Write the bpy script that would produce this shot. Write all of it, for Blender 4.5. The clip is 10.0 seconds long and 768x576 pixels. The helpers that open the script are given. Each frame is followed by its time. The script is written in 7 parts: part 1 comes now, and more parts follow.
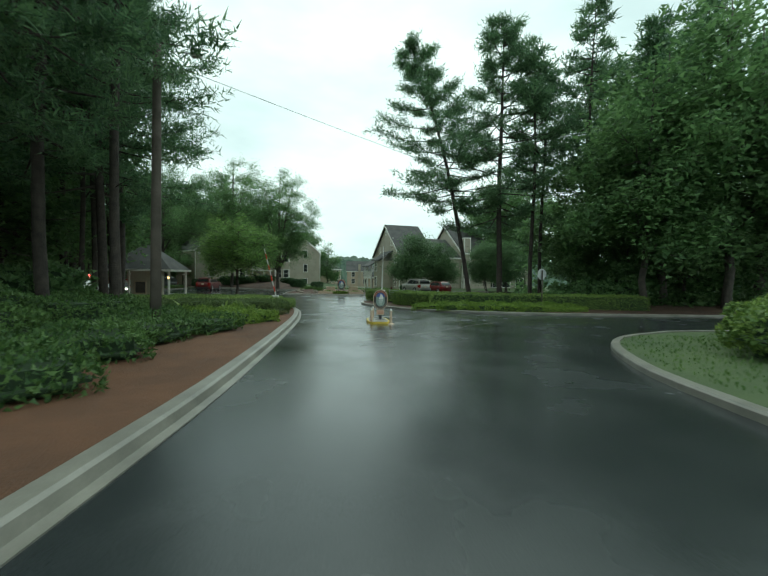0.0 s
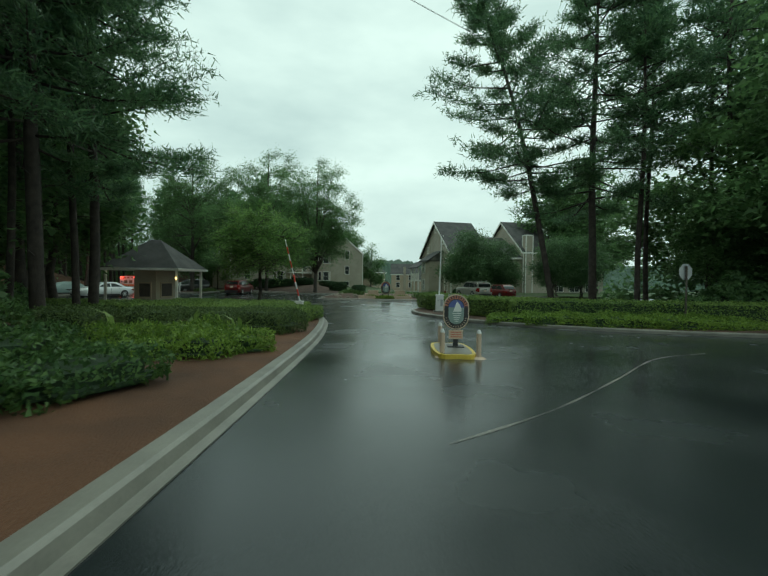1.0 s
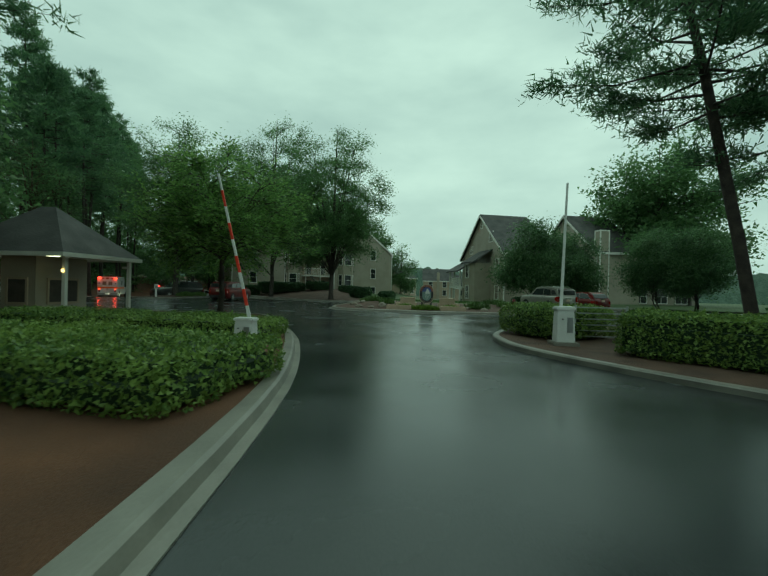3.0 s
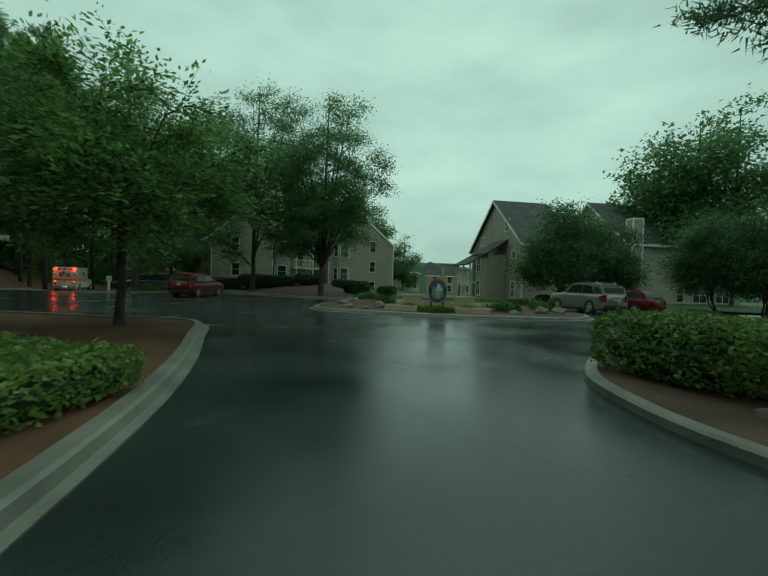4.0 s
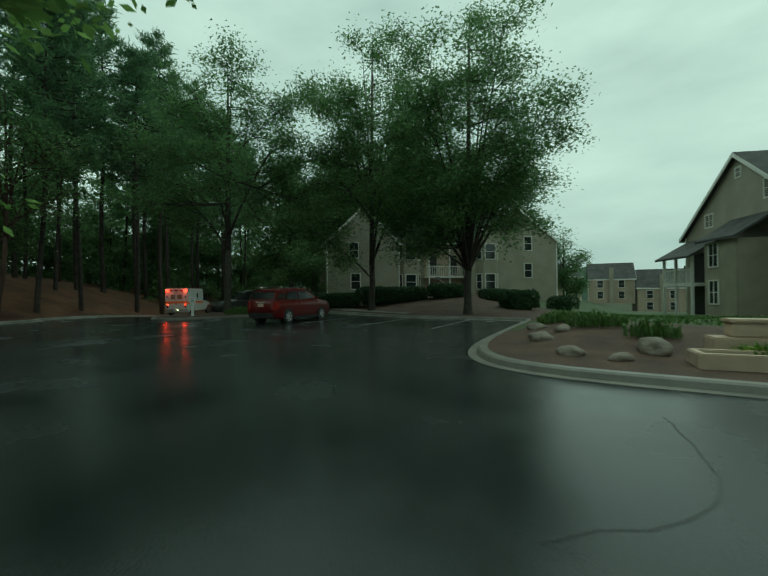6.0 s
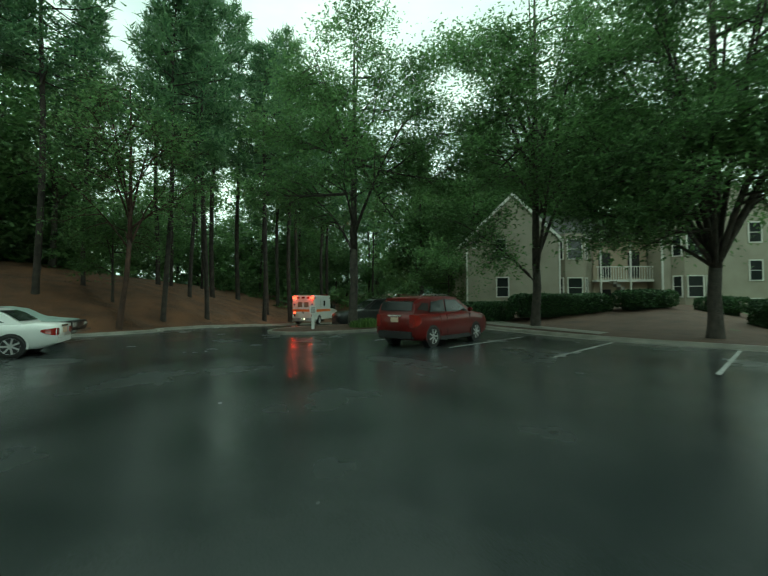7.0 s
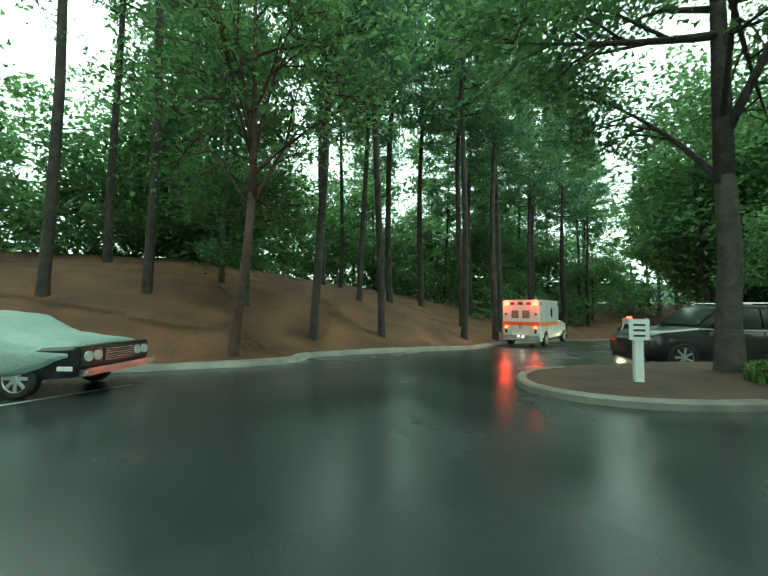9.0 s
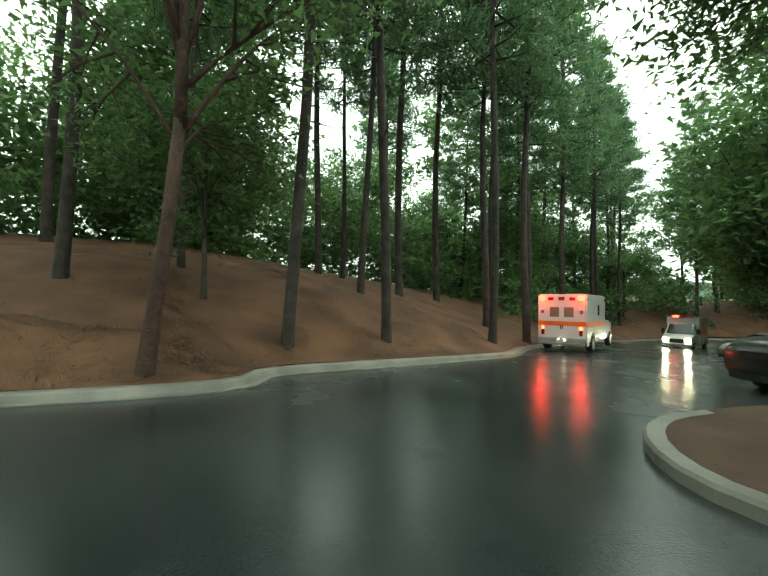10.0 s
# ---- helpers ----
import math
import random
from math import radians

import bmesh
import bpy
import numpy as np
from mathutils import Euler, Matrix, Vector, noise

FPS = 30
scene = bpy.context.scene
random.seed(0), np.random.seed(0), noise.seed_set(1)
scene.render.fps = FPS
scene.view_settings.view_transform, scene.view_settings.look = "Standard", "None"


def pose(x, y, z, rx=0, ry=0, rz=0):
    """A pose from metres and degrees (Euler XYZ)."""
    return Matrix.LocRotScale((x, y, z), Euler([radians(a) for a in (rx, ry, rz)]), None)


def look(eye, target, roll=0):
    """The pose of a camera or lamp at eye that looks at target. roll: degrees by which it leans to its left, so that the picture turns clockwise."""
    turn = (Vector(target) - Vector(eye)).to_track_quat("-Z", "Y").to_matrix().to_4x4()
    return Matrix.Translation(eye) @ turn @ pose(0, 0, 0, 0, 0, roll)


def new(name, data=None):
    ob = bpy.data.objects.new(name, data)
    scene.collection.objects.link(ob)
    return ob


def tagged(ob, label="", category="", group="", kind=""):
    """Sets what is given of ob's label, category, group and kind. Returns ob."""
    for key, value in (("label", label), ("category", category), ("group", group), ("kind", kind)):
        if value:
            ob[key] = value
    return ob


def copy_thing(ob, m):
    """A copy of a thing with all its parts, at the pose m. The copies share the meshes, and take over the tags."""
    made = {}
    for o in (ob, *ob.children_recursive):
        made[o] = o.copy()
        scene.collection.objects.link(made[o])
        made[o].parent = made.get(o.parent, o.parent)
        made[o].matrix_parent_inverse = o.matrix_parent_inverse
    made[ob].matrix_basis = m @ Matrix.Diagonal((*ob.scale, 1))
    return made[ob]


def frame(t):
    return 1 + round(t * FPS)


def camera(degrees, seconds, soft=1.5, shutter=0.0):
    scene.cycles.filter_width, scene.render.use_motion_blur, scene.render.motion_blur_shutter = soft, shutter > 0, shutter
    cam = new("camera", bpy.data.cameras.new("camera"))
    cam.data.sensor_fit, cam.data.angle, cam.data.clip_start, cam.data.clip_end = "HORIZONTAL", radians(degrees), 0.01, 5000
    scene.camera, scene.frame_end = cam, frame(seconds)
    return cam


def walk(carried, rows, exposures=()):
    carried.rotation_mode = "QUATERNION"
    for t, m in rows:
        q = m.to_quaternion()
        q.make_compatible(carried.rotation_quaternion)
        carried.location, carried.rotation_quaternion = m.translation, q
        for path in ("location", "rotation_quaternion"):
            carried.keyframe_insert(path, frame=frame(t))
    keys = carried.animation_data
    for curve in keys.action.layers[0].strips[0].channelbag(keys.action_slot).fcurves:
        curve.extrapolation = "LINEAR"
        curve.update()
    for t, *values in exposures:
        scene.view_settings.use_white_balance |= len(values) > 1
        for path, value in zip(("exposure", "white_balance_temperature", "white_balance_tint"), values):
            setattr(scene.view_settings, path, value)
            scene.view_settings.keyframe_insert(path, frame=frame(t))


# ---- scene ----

# ---- camera ----
cam = camera(86.6, 10.0, soft=1.4, shutter=0.15)
PATH = [
    (0, -0.000, 0.000, 2.242, 0.000, -1.660, 0.766),
    (0.5, -0.330, 4.064, 2.135, 3.237, -1.634, 0.632),
    (1, -0.836, 7.640, 1.984, 6.176, -1.161, 0.779),
    (1.5, -1.451, 10.887, 1.869, 8.000, -0.795, 1.184),
    (2, -2.030, 14.081, 1.755, 9.185, -0.367, 1.304),
    (2.5, -2.533, 17.140, 1.712, 9.985, -0.296, 1.495),
    (2.7, -2.765, 18.380, 1.602, 10.088, 0.098, 1.276),
    (3.25, -3.240, 21.915, 1.529, 10.149, -0.293, 1.693),
    (3.8, -3.782, 25.433, 1.440, 10.301, -0.590, 1.902),
    (4, -3.956, 26.778, 1.518, 10.348, -0.785, 1.922),
    (4.5, -4.616, 29.851, 1.536, 11.375, -0.788, 1.664),
    (5, -5.514, 32.560, 1.507, 15.092, -0.505, 0.649),
    (5.2, -5.904, 33.532, 1.492, 17.305, -0.392, 0.263),
    (5.75, -7.845, 36.769, 1.487, 24.579, 0.237, -0.312),
    (6.3, -10.250, 39.742, 1.502, 33.453, 0.934, -0.573),
    (6.5, -11.260, 40.732, 1.529, 36.935, 1.149, -0.434),
    (7, -13.819, 42.709, 1.583, 45.882, 1.680, -0.263),
    (7.5, -16.568, 44.329, 1.562, 54.482, 2.230, -0.092),
    (8, -19.483, 45.506, 1.550, 61.674, 2.363, 0.088),
    (8.5, -22.664, 46.484, 1.500, 66.760, 2.646, -0.012),
    (9, -25.459, 47.221, 1.474, 69.473, 2.922, 0.329),
    (9.5, -27.776, 47.977, 1.494, 71.042, 2.734, 0.983),
    (10, -29.335, 48.835, 1.479, 71.070, 2.131, 0.936),]


def eye_row(t, x, y, z, yaw, pitch, roll):
    a, p = radians(yaw), radians(pitch)
    way = Vector((-math.sin(a) * math.cos(p), math.cos(a) * math.cos(p), math.sin(p)))
    eye = Vector((x, y, z))
    return t, look(eye, eye + way, roll)


walk(cam, [eye_row(*r) for r in PATH],
     [(0, 0.38, 6200, -12), (0.6, 0.12, 6200, -14), (1.2, -0.08, 6250, -18), (2.5, -0.3, 6200, -28), (4.5, -0.5, 6100, -36), (5.2, -0.5, 6150, -34),
      (6.5, -0.16, 6350, -28), (7.0, 0.48, 6450, -29), (7.5, 1.3, 6350, -29), (8.5, 1.62, 6220, -35), (9.0, 1.54, 6300, -32), (9.5, 1.65, 6560, -20), (10.0, 1.52, 6950, -13)])

# ---- light: a bright overcast evening after rain ----
SUN_EL, SUN_ROT = radians(60), radians(8)
world = bpy.data.worlds.new("world")
scene.world = world
world.use_nodes = True
wt = world.node_tree
wt.nodes.clear()
w_out = wt.nodes.new("ShaderNodeOutputWorld")
w_bg = wt.nodes.new("ShaderNodeBackground")
w_sky = wt.nodes.new("ShaderNodeTexSky")
w_sky.sky_type, w_sky.sun_disc = "NISHITA", False
w_sky.sun_elevation, w_sky.sun_rotation = SUN_EL, SUN_ROT
w_sky.air_density, w_sky.dust_density = 1.5, 4.0
w_co = wt.nodes.new("ShaderNodeTexCoord")
w_map = wt.nodes.new("ShaderNodeMapping")
w_map.inputs["Scale"].default_value = (1.0, 1.0, 2.6)
w_no = wt.nodes.new("ShaderNodeTexNoise")
w_no.inputs["Scale"].default_value, w_no.inputs["Detail"].default_value = 2.2, 5.0
w_no.inputs["Roughness"].default_value = 0.5
w_ramp = wt.nodes.new("ShaderNodeValToRGB")
w_ramp.color_ramp.elements[0].position, w_ramp.color_ramp.elements[0].color = 0.32, (6.2, 6.9, 7.3, 1)
w_ramp.color_ramp.elements[1].position, w_ramp.color_ramp.elements[1].color = 0.7, (10.2, 10.7, 10.8, 1)
w_mix = wt.nodes.new("ShaderNodeMix")
w_mix.data_type = "RGBA"
w_mix.inputs["Factor"].default_value = 0.97
wt.links.new(w_co.outputs["Generated"], w_map.inputs["Vector"])
wt.links.new(w_map.outputs["Vector"], w_no.inputs["Vector"])
wt.links.new(w_no.outputs["Fac"], w_ramp.inputs["Fac"])
wt.links.new(w_sky.outputs["Color"], w_mix.inputs["A"])
wt.links.new(w_ramp.outputs["Color"], w_mix.inputs["B"])
wt.links.new(w_mix.outputs["Result"], w_bg.inputs["Color"])
w_bg.inputs["Strength"].default_value = 0.1
wt.links.new(w_bg.outputs["Background"], w_out.inputs["Surface"])

sun_data = bpy.data.lights.new("sun", "SUN")
sun_data.energy, sun_data.angle, sun_data.color = 0.45, radians(50), (1.0, 0.99, 0.97)
sun = new("sun", sun_data)
sun.matrix_world = look((0, 0, 60), (-math.sin(SUN_ROT) * 40, -math.cos(SUN_ROT) * 40, 60 - 40 * math.tan(SUN_EL)))


# ---- materials ----
def material(name, a, b, rough=0.7, scale=6.0, fine=60.0, bump=0.3, metal=0.0, rough2=None, coat=0.0, island=False, spec=0.5, gap=0.02):
    """Two colours mixed by coarse and fine noise, with fine relief."""
    m = bpy.data.materials.new(name)
    m.use_nodes = True
    nt = m.node_tree
    bs = nt.nodes["Principled BSDF"]
    co = nt.nodes.new("ShaderNodeTexCoord")
    n1 = nt.nodes.new("ShaderNodeTexNoise")
    n1.inputs["Scale"].default_value, n1.inputs["Detail"].default_value = scale, 4.0
    n2 = nt.nodes.new("ShaderNodeTexNoise")
    n2.inputs["Scale"].default_value, n2.inputs["Detail"].default_value = fine, 2.0
    nt.links.new(co.outputs["Object"], n1.inputs["Vector"])
    nt.links.new(co.outputs["Object"], n2.inputs["Vector"])
    mx = nt.nodes.new("ShaderNodeMath")
    mx.operation = "MULTIPLY_ADD"
    mx.inputs[1].default_value = 0.45
    nt.links.new(n2.outputs["Fac"], mx.inputs[0])
    sc = nt.nodes.new("ShaderNodeMath")
    sc.operation = "MULTIPLY_ADD"
    sc.inputs[1].default_value, sc.inputs[2].default_value = 1.6, -0.52
    nt.links.new(n1.outputs["Fac"], sc.inputs[0])
    nt.links.new(sc.outputs[0], mx.inputs[2])
    last = mx
    if island:
        geo = nt.nodes.new("ShaderNodeNewGeometry")
        ad = nt.nodes.new("ShaderNodeMath")
        ad.operation = "MULTIPLY_ADD"
        ad.inputs[1].default_value = 0.9
        sub = nt.nodes.new("ShaderNodeMath")
        sub.operation = "ADD"
        sub.inputs[1].default_value = -0.45
        nt.links.new(geo.outputs["Random Per Island"], ad.inputs[0])
        nt.links.new(mx.outputs[0], sub.inputs[0])
        nt.links.new(sub.outputs[0], ad.inputs[2])
        last = ad
    ramp = nt.nodes.new("ShaderNodeValToRGB")
    ramp.color_ramp.elements[0].color, ramp.color_ramp.elements[1].color = (*a, 1), (*b, 1)
    ramp.color_ramp.elements[0].position, ramp.color_ramp.elements[1].position = 0.15, 0.85
    nt.links.new(last.outputs[0], ramp.inputs["Fac"])
    nt.links.new(ramp.outputs["Color"], bs.inputs["Base Color"])
    bs.inputs["Metallic"].default_value = metal
    bs.inputs["Specular IOR Level"].default_value = spec
    bs.inputs["Coat Weight"].default_value = coat
    bs.inputs["Coat Roughness"].default_value = 0.06
    if rough2 is None:
        bs.inputs["Roughness"].default_value = rough
    else:
        r2 = nt.nodes.new("ShaderNodeMapRange")
        r2.inputs["From Min"].default_value, r2.inputs["From Max"].default_value = 0.2, 0.8
        r2.inputs["To Min"].default_value, r2.inputs["To Max"].default_value = rough, rough2
        nt.links.new(n1.outputs["Fac"], r2.inputs["Value"])
        nt.links.new(r2.outputs["Result"], bs.inputs["Roughness"])
    if bump:
        bp = nt.nodes.new("ShaderNodeBump")
        bp.inputs["Strength"].default_value, bp.inputs["Distance"].default_value = bump, gap
        nt.links.new(n2.outputs["Fac"], bp.inputs["Height"])
        nt.links.new(bp.outputs["Normal"], bs.inputs["Normal"])
    return m


def glow(name, colour, strength):
    m = bpy.data.materials.new(name)
    m.use_nodes = True
    bs = m.node_tree.nodes["Principled BSDF"]
    bs.inputs["Base Color"].default_value = (*colour, 1)
    bs.inputs["Emission Color"].default_value = (*colour, 1)
    bs.inputs["Emission Strength"].default_value = strength
    return m


def leafy(name, a, b, rough=0.5, through_=0.35):
    """Foliage: varied green with light passing through the leaf."""
    m = material(name, a, b, rough, 0.35, 9.0, 0, island=True, spec=0.35)
    nt = m.node_tree
    bs, out = nt.nodes["Principled BSDF"], nt.nodes["Material Output"]
    tr = nt.nodes.new("ShaderNodeBsdfTranslucent")
    mix = nt.nodes.new("ShaderNodeMixShader")
    mix.inputs["Fac"].default_value = through_
    ramp = [n for n in nt.nodes if n.bl_idname == "ShaderNodeValToRGB"][0]
    nt.links.new(ramp.outputs["Color"], tr.inputs["Color"])
    nt.links.new(bs.outputs["BSDF"], mix.inputs[1])
    nt.links.new(tr.outputs["BSDF"], mix.inputs[2])
    nt.links.new(mix.outputs["Shader"], out.inputs["Surface"])
    return m


M = {
    "asphalt": material("wet_asphalt", (0.018, 0.022, 0.024), (0.042, 0.047, 0.048), 0.08, 0.45, 55.0, 0.25, rough2=0.36, gap=0.006, spec=0.4),
    "concrete": material("wet_concrete", (0.14, 0.132, 0.115), (0.26, 0.245, 0.21), 0.42, 1.5, 40.0, 0.3, gap=0.004),
    "straw": material("pine_straw", (0.062, 0.028, 0.014), (0.165, 0.072, 0.033), 0.85, 0.7, 45.0, 0.9, gap=0.03),
    "litter": material("fallen_straw", (0.03, 0.016, 0.01), (0.17, 0.085, 0.042), 0.8, 3.0, 20.0, 0, island=True),
    "mulch": material("wet_mulch", (0.045, 0.024, 0.016), (0.115, 0.062, 0.04), 0.8, 1.2, 38.0, 0.9, gap=0.03),
    "lawn": material("lawn_soil", (0.038, 0.066, 0.02), (0.08, 0.115, 0.036), 0.8, 0.6, 30.0, 0.8, gap=0.03),
    "soil": material("forest_floor", (0.036, 0.046, 0.02), (0.07, 0.08, 0.035), 0.9, 0.4, 20.0, 0.8, gap=0.04),
    "bark": material("pine_bark", (0.022, 0.018, 0.016), (0.07, 0.055, 0.046), 0.85, 3.0, 22.0, 1.0, gap=0.03),
    "bark2": material("grey_bark", (0.03, 0.026, 0.022), (0.09, 0.075, 0.063), 0.8, 4.0, 22.0, 1.0, gap=0.035),
    # dark bark with the emergency lamps' red light put into the colour
    "red_bark": material("bark_with_red_light", (0.034, 0.019, 0.014), (0.09, 0.045, 0.03), 0.8, 4.0, 22.0, 1.0, gap=0.035),
    "leaf": leafy("oak_leaves", (0.09, 0.16, 0.062), (0.19, 0.315, 0.12), 0.38, 0.58),
    "leaf2": leafy("myrtle_leaves", (0.115, 0.205, 0.055), (0.27, 0.42, 0.12), 0.38, 0.6),
    "dark_myrtle": leafy("dark_myrtle_leaves", (0.062, 0.12, 0.05), (0.15, 0.245, 0.1), 0.38, 0.5),
    "needle": leafy("pine_needles", (0.068, 0.135, 0.068), (0.165, 0.275, 0.125), 0.4, 0.5),
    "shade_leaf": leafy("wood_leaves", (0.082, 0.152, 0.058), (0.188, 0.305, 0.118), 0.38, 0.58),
    "hedge": leafy("hedge_leaves", (0.095, 0.162, 0.038), (0.26, 0.355, 0.085), 0.45, 0.35),
    "dark_hedge": leafy("yew_hedge_leaves", (0.028, 0.065, 0.024), (0.07, 0.14, 0.048), 0.5, 0.3),
    "shrub": leafy("olive_shrub_leaves", (0.045, 0.095, 0.026), (0.125, 0.205, 0.058), 0.5, 0.35),
    "mound": leafy("clipped_mound_leaves", (0.06, 0.098, 0.028), (0.15, 0.2, 0.062), 0.5, 0.3),
    "line_paint": material("worn_line_paint", (0.22, 0.22, 0.21), (0.42, 0.42, 0.4), 0.5, 5.0, 40.0, 0.2, gap=0.003),
    "lamp_clear": material("clear_lamp_glass", (0.3, 0.3, 0.28), (0.48, 0.48, 0.45), 0.12, 3.0, 30.0, 0, coat=1.0),
    # near-black green: the shade between the leaves put into the colour
    "core": material("hedge_inside_shade", (0.012, 0.028, 0.01), (0.03, 0.06, 0.02), 0.8, 8.0, 30.0, 0.5),
    "lime": leafy("lime_leaves", (0.11, 0.185, 0.03), (0.27, 0.38, 0.065), 0.45, 0.4),
    "grass": leafy("grass_blades", (0.06, 0.12, 0.025), (0.14, 0.22, 0.06), 0.5, 0.3),
    "siding": material("cream_siding", (0.29, 0.26, 0.2), (0.37, 0.335, 0.262), 0.55, 0.8, 30.0, 0.15, gap=0.004),
    "van_glass": material("ambulance_rear_glass", (0.2, 0.17, 0.13), (0.3, 0.26, 0.2), 0.1, 1.0, 5.0, 0, spec=0.6),
    "siding2": material("tan_siding", (0.34, 0.27, 0.19), (0.43, 0.35, 0.26), 0.55, 0.8, 30.0, 0.15, gap=0.004),
    "trim": material("white_trim", (0.66, 0.65, 0.6), (0.78, 0.77, 0.72), 0.45, 2.0, 40.0, 0.1, gap=0.003),
    "shingle": material("roof_shingle", (0.035, 0.035, 0.035), (0.085, 0.083, 0.08), 0.85, 1.0, 12.0, 0.8, gap=0.02),
    "glass": material("window_glass", (0.02, 0.025, 0.025), (0.035, 0.04, 0.04), 0.06, 1.0, 5.0, 0, spec=0.45),
    "tinted": material("dark_tinted_glass", (0.01, 0.012, 0.012), (0.018, 0.02, 0.02), 0.12, 1.0, 5.0, 0, spec=0.28),
    "screen": material("grey_brown_screen", (0.045, 0.04, 0.034), (0.085, 0.075, 0.062), 0.7, 3.0, 60.0, 0.2, gap=0.003),
    "dark": material("matte_black_and_shade", (0.012, 0.012, 0.012), (0.025, 0.024, 0.022), 0.7, 2.0, 20.0, 0.1),
    "pole": material("weathered_pole", (0.06, 0.05, 0.04), (0.12, 0.1, 0.085), 0.85, 2.0, 30.0, 0.7, gap=0.01),
    "metal": material("grey_metal", (0.35, 0.36, 0.37), (0.5, 0.51, 0.52), 0.35, 2.0, 40.0, 0.1, metal=0.8, gap=0.002),
    "black": material("black_plastic", (0.012, 0.012, 0.013), (0.03, 0.03, 0.032), 0.45, 3.0, 60.0, 0.2, gap=0.003),
    "rubber": material("tyre_rubber", (0.012, 0.012, 0.012), (0.028, 0.028, 0.028), 0.7, 5.0, 50.0, 0.3, gap=0.004),
    "white": material("white_paint", (0.62, 0.62, 0.6), (0.78, 0.78, 0.76), 0.4, 2.0, 30.0, 0.1, gap=0.003),
    "cream": material("sandstone_block", (0.5, 0.38, 0.28), (0.64, 0.5, 0.38), 0.7, 2.5, 30.0, 0.4, gap=0.006),
    "rock": material("fieldstone", (0.15, 0.125, 0.1), (0.32, 0.275, 0.225), 0.75, 2.5, 18.0, 0.8, gap=0.03),
    "yellow": material("yellow_kerb_paint", (0.5, 0.36, 0.04), (0.68, 0.5, 0.08), 0.5, 3.0, 30.0, 0.3, gap=0.004),
    "red_sheet": material("red_reflective", (0.6, 0.035, 0.02), (0.8, 0.06, 0.03), 0.35, 4.0, 40.0, 0.05),
    "red_paint": material("dark_red_paint", (0.095, 0.004, 0.004), (0.13, 0.006, 0.005), 0.38, 0.5, 3.0, 0, coat=0.3, spec=0.3),
    "white_paint": material("pearl_white_paint", (0.74, 0.75, 0.74), (0.82, 0.83, 0.82), 0.3, 0.5, 3.0, 0, coat=1.0),
    "silver_paint": material("champagne_silver_paint", (0.27, 0.26, 0.225), (0.33, 0.32, 0.28), 0.35, 0.5, 3.0, 0, metal=0.4, coat=0.7),
    "black_paint": material("black_car_paint", (0.008, 0.008, 0.009), (0.014, 0.014, 0.015), 0.35, 0.5, 3.0, 0, coat=0.5),
    "orange": material("orange_stripe", (0.8, 0.16, 0.03), (0.9, 0.22, 0.05), 0.4, 2.0, 30.0, 0),
    "cover": material("mint_car_cover", (0.2, 0.268, 0.248), (0.28, 0.355, 0.33), 0.6, 1.2, 14.0, 0.5, gap=0.03),
    "chrome": material("chrome", (0.6, 0.6, 0.6), (0.75, 0.75, 0.75), 0.15, 3.0, 30.0, 0, metal=1.0),
    "rim": material("alloy_rim", (0.5, 0.5, 0.5), (0.66, 0.66, 0.66), 0.3, 3.0, 30.0, 0, metal=0.35),
    "tail": material("tail_lamp_glass", (0.2, 0.006, 0.005), (0.3, 0.01, 0.008), 0.15, 4.0, 30.0, 0, coat=1.0),
    "beacon": glow("red_beacon_lit", (1.0, 0.02, 0.016), 10.0),
    "head_on": glow("headlamp_lit", (1.0, 0.82, 0.55), 60.0),
    "blue_sign": material("sign_blue", (0.06, 0.08, 0.25), (0.1, 0.13, 0.36), 0.4, 2.0, 30.0, 0),
    "brick_sign": material("sign_terracotta", (0.42, 0.14, 0.09), (0.55, 0.2, 0.13), 0.45, 2.0, 30.0, 0),
    "hazy_wood": material("far_tree_haze_tone", (0.03, 0.062, 0.042), (0.062, 0.1, 0.066), 0.9, 0.05, 0.6, 0.8, gap=1.5),
}


# ---- small building tools ----
def mesh_ob(name, bm, mat, smooth=False):
    me = bpy.data.meshes.new(name)
    bm.normal_update()
    bm.to_mesh(me)
    bm.free()
    for k in mat if isinstance(mat, (list, tuple)) else [mat]:
        me.materials.append(M[k])
    if smooth:
        me.polygons.foreach_set("use_smooth", [True] * len(me.polygons))
    return new(name, me)


def part(name, bm, mat, parent, label="", smooth=False):
    ob = mesh_ob(name, bm, mat, smooth)
    ob.parent = parent
    if label:
        ob["label"] = label
    return ob


def thing(name, label, category, m=None, group="", kind=""):
    ob = new(name)
    ob.empty_display_size = 0.2
    if m is not None:
        ob.matrix_world = m
    return tagged(ob, label, category, group, kind)


def place(x, y, z, yaw=0.0):
    return pose(x, y, z, 0, 0, yaw)


def add_box(bm, x0, y0, z0, x1, y1, z1, bevel=0.0, m=None):
    r = bmesh.ops.create_cube(bm, size=1.0)
    vs = r["verts"]
    for v in vs:
        v.co = Vector((x0 + (v.co.x + 0.5) * (x1 - x0), y0 + (v.co.y + 0.5) * (y1 - y0), z0 + (v.co.z + 0.5) * (z1 - z0)))
    if bevel:
        es = list({e for v in vs for e in v.link_edges})
        rb = bmesh.ops.bevel(bm, geom=es, offset=bevel, segments=2, affect="EDGES", clamp_overlap=True)
        vs = list({v for f in rb["faces"] for v in f.verts} | {v for v in vs if v.is_valid})
    if m is not None:
        bmesh.ops.transform(bm, matrix=m, verts=vs)
    return vs


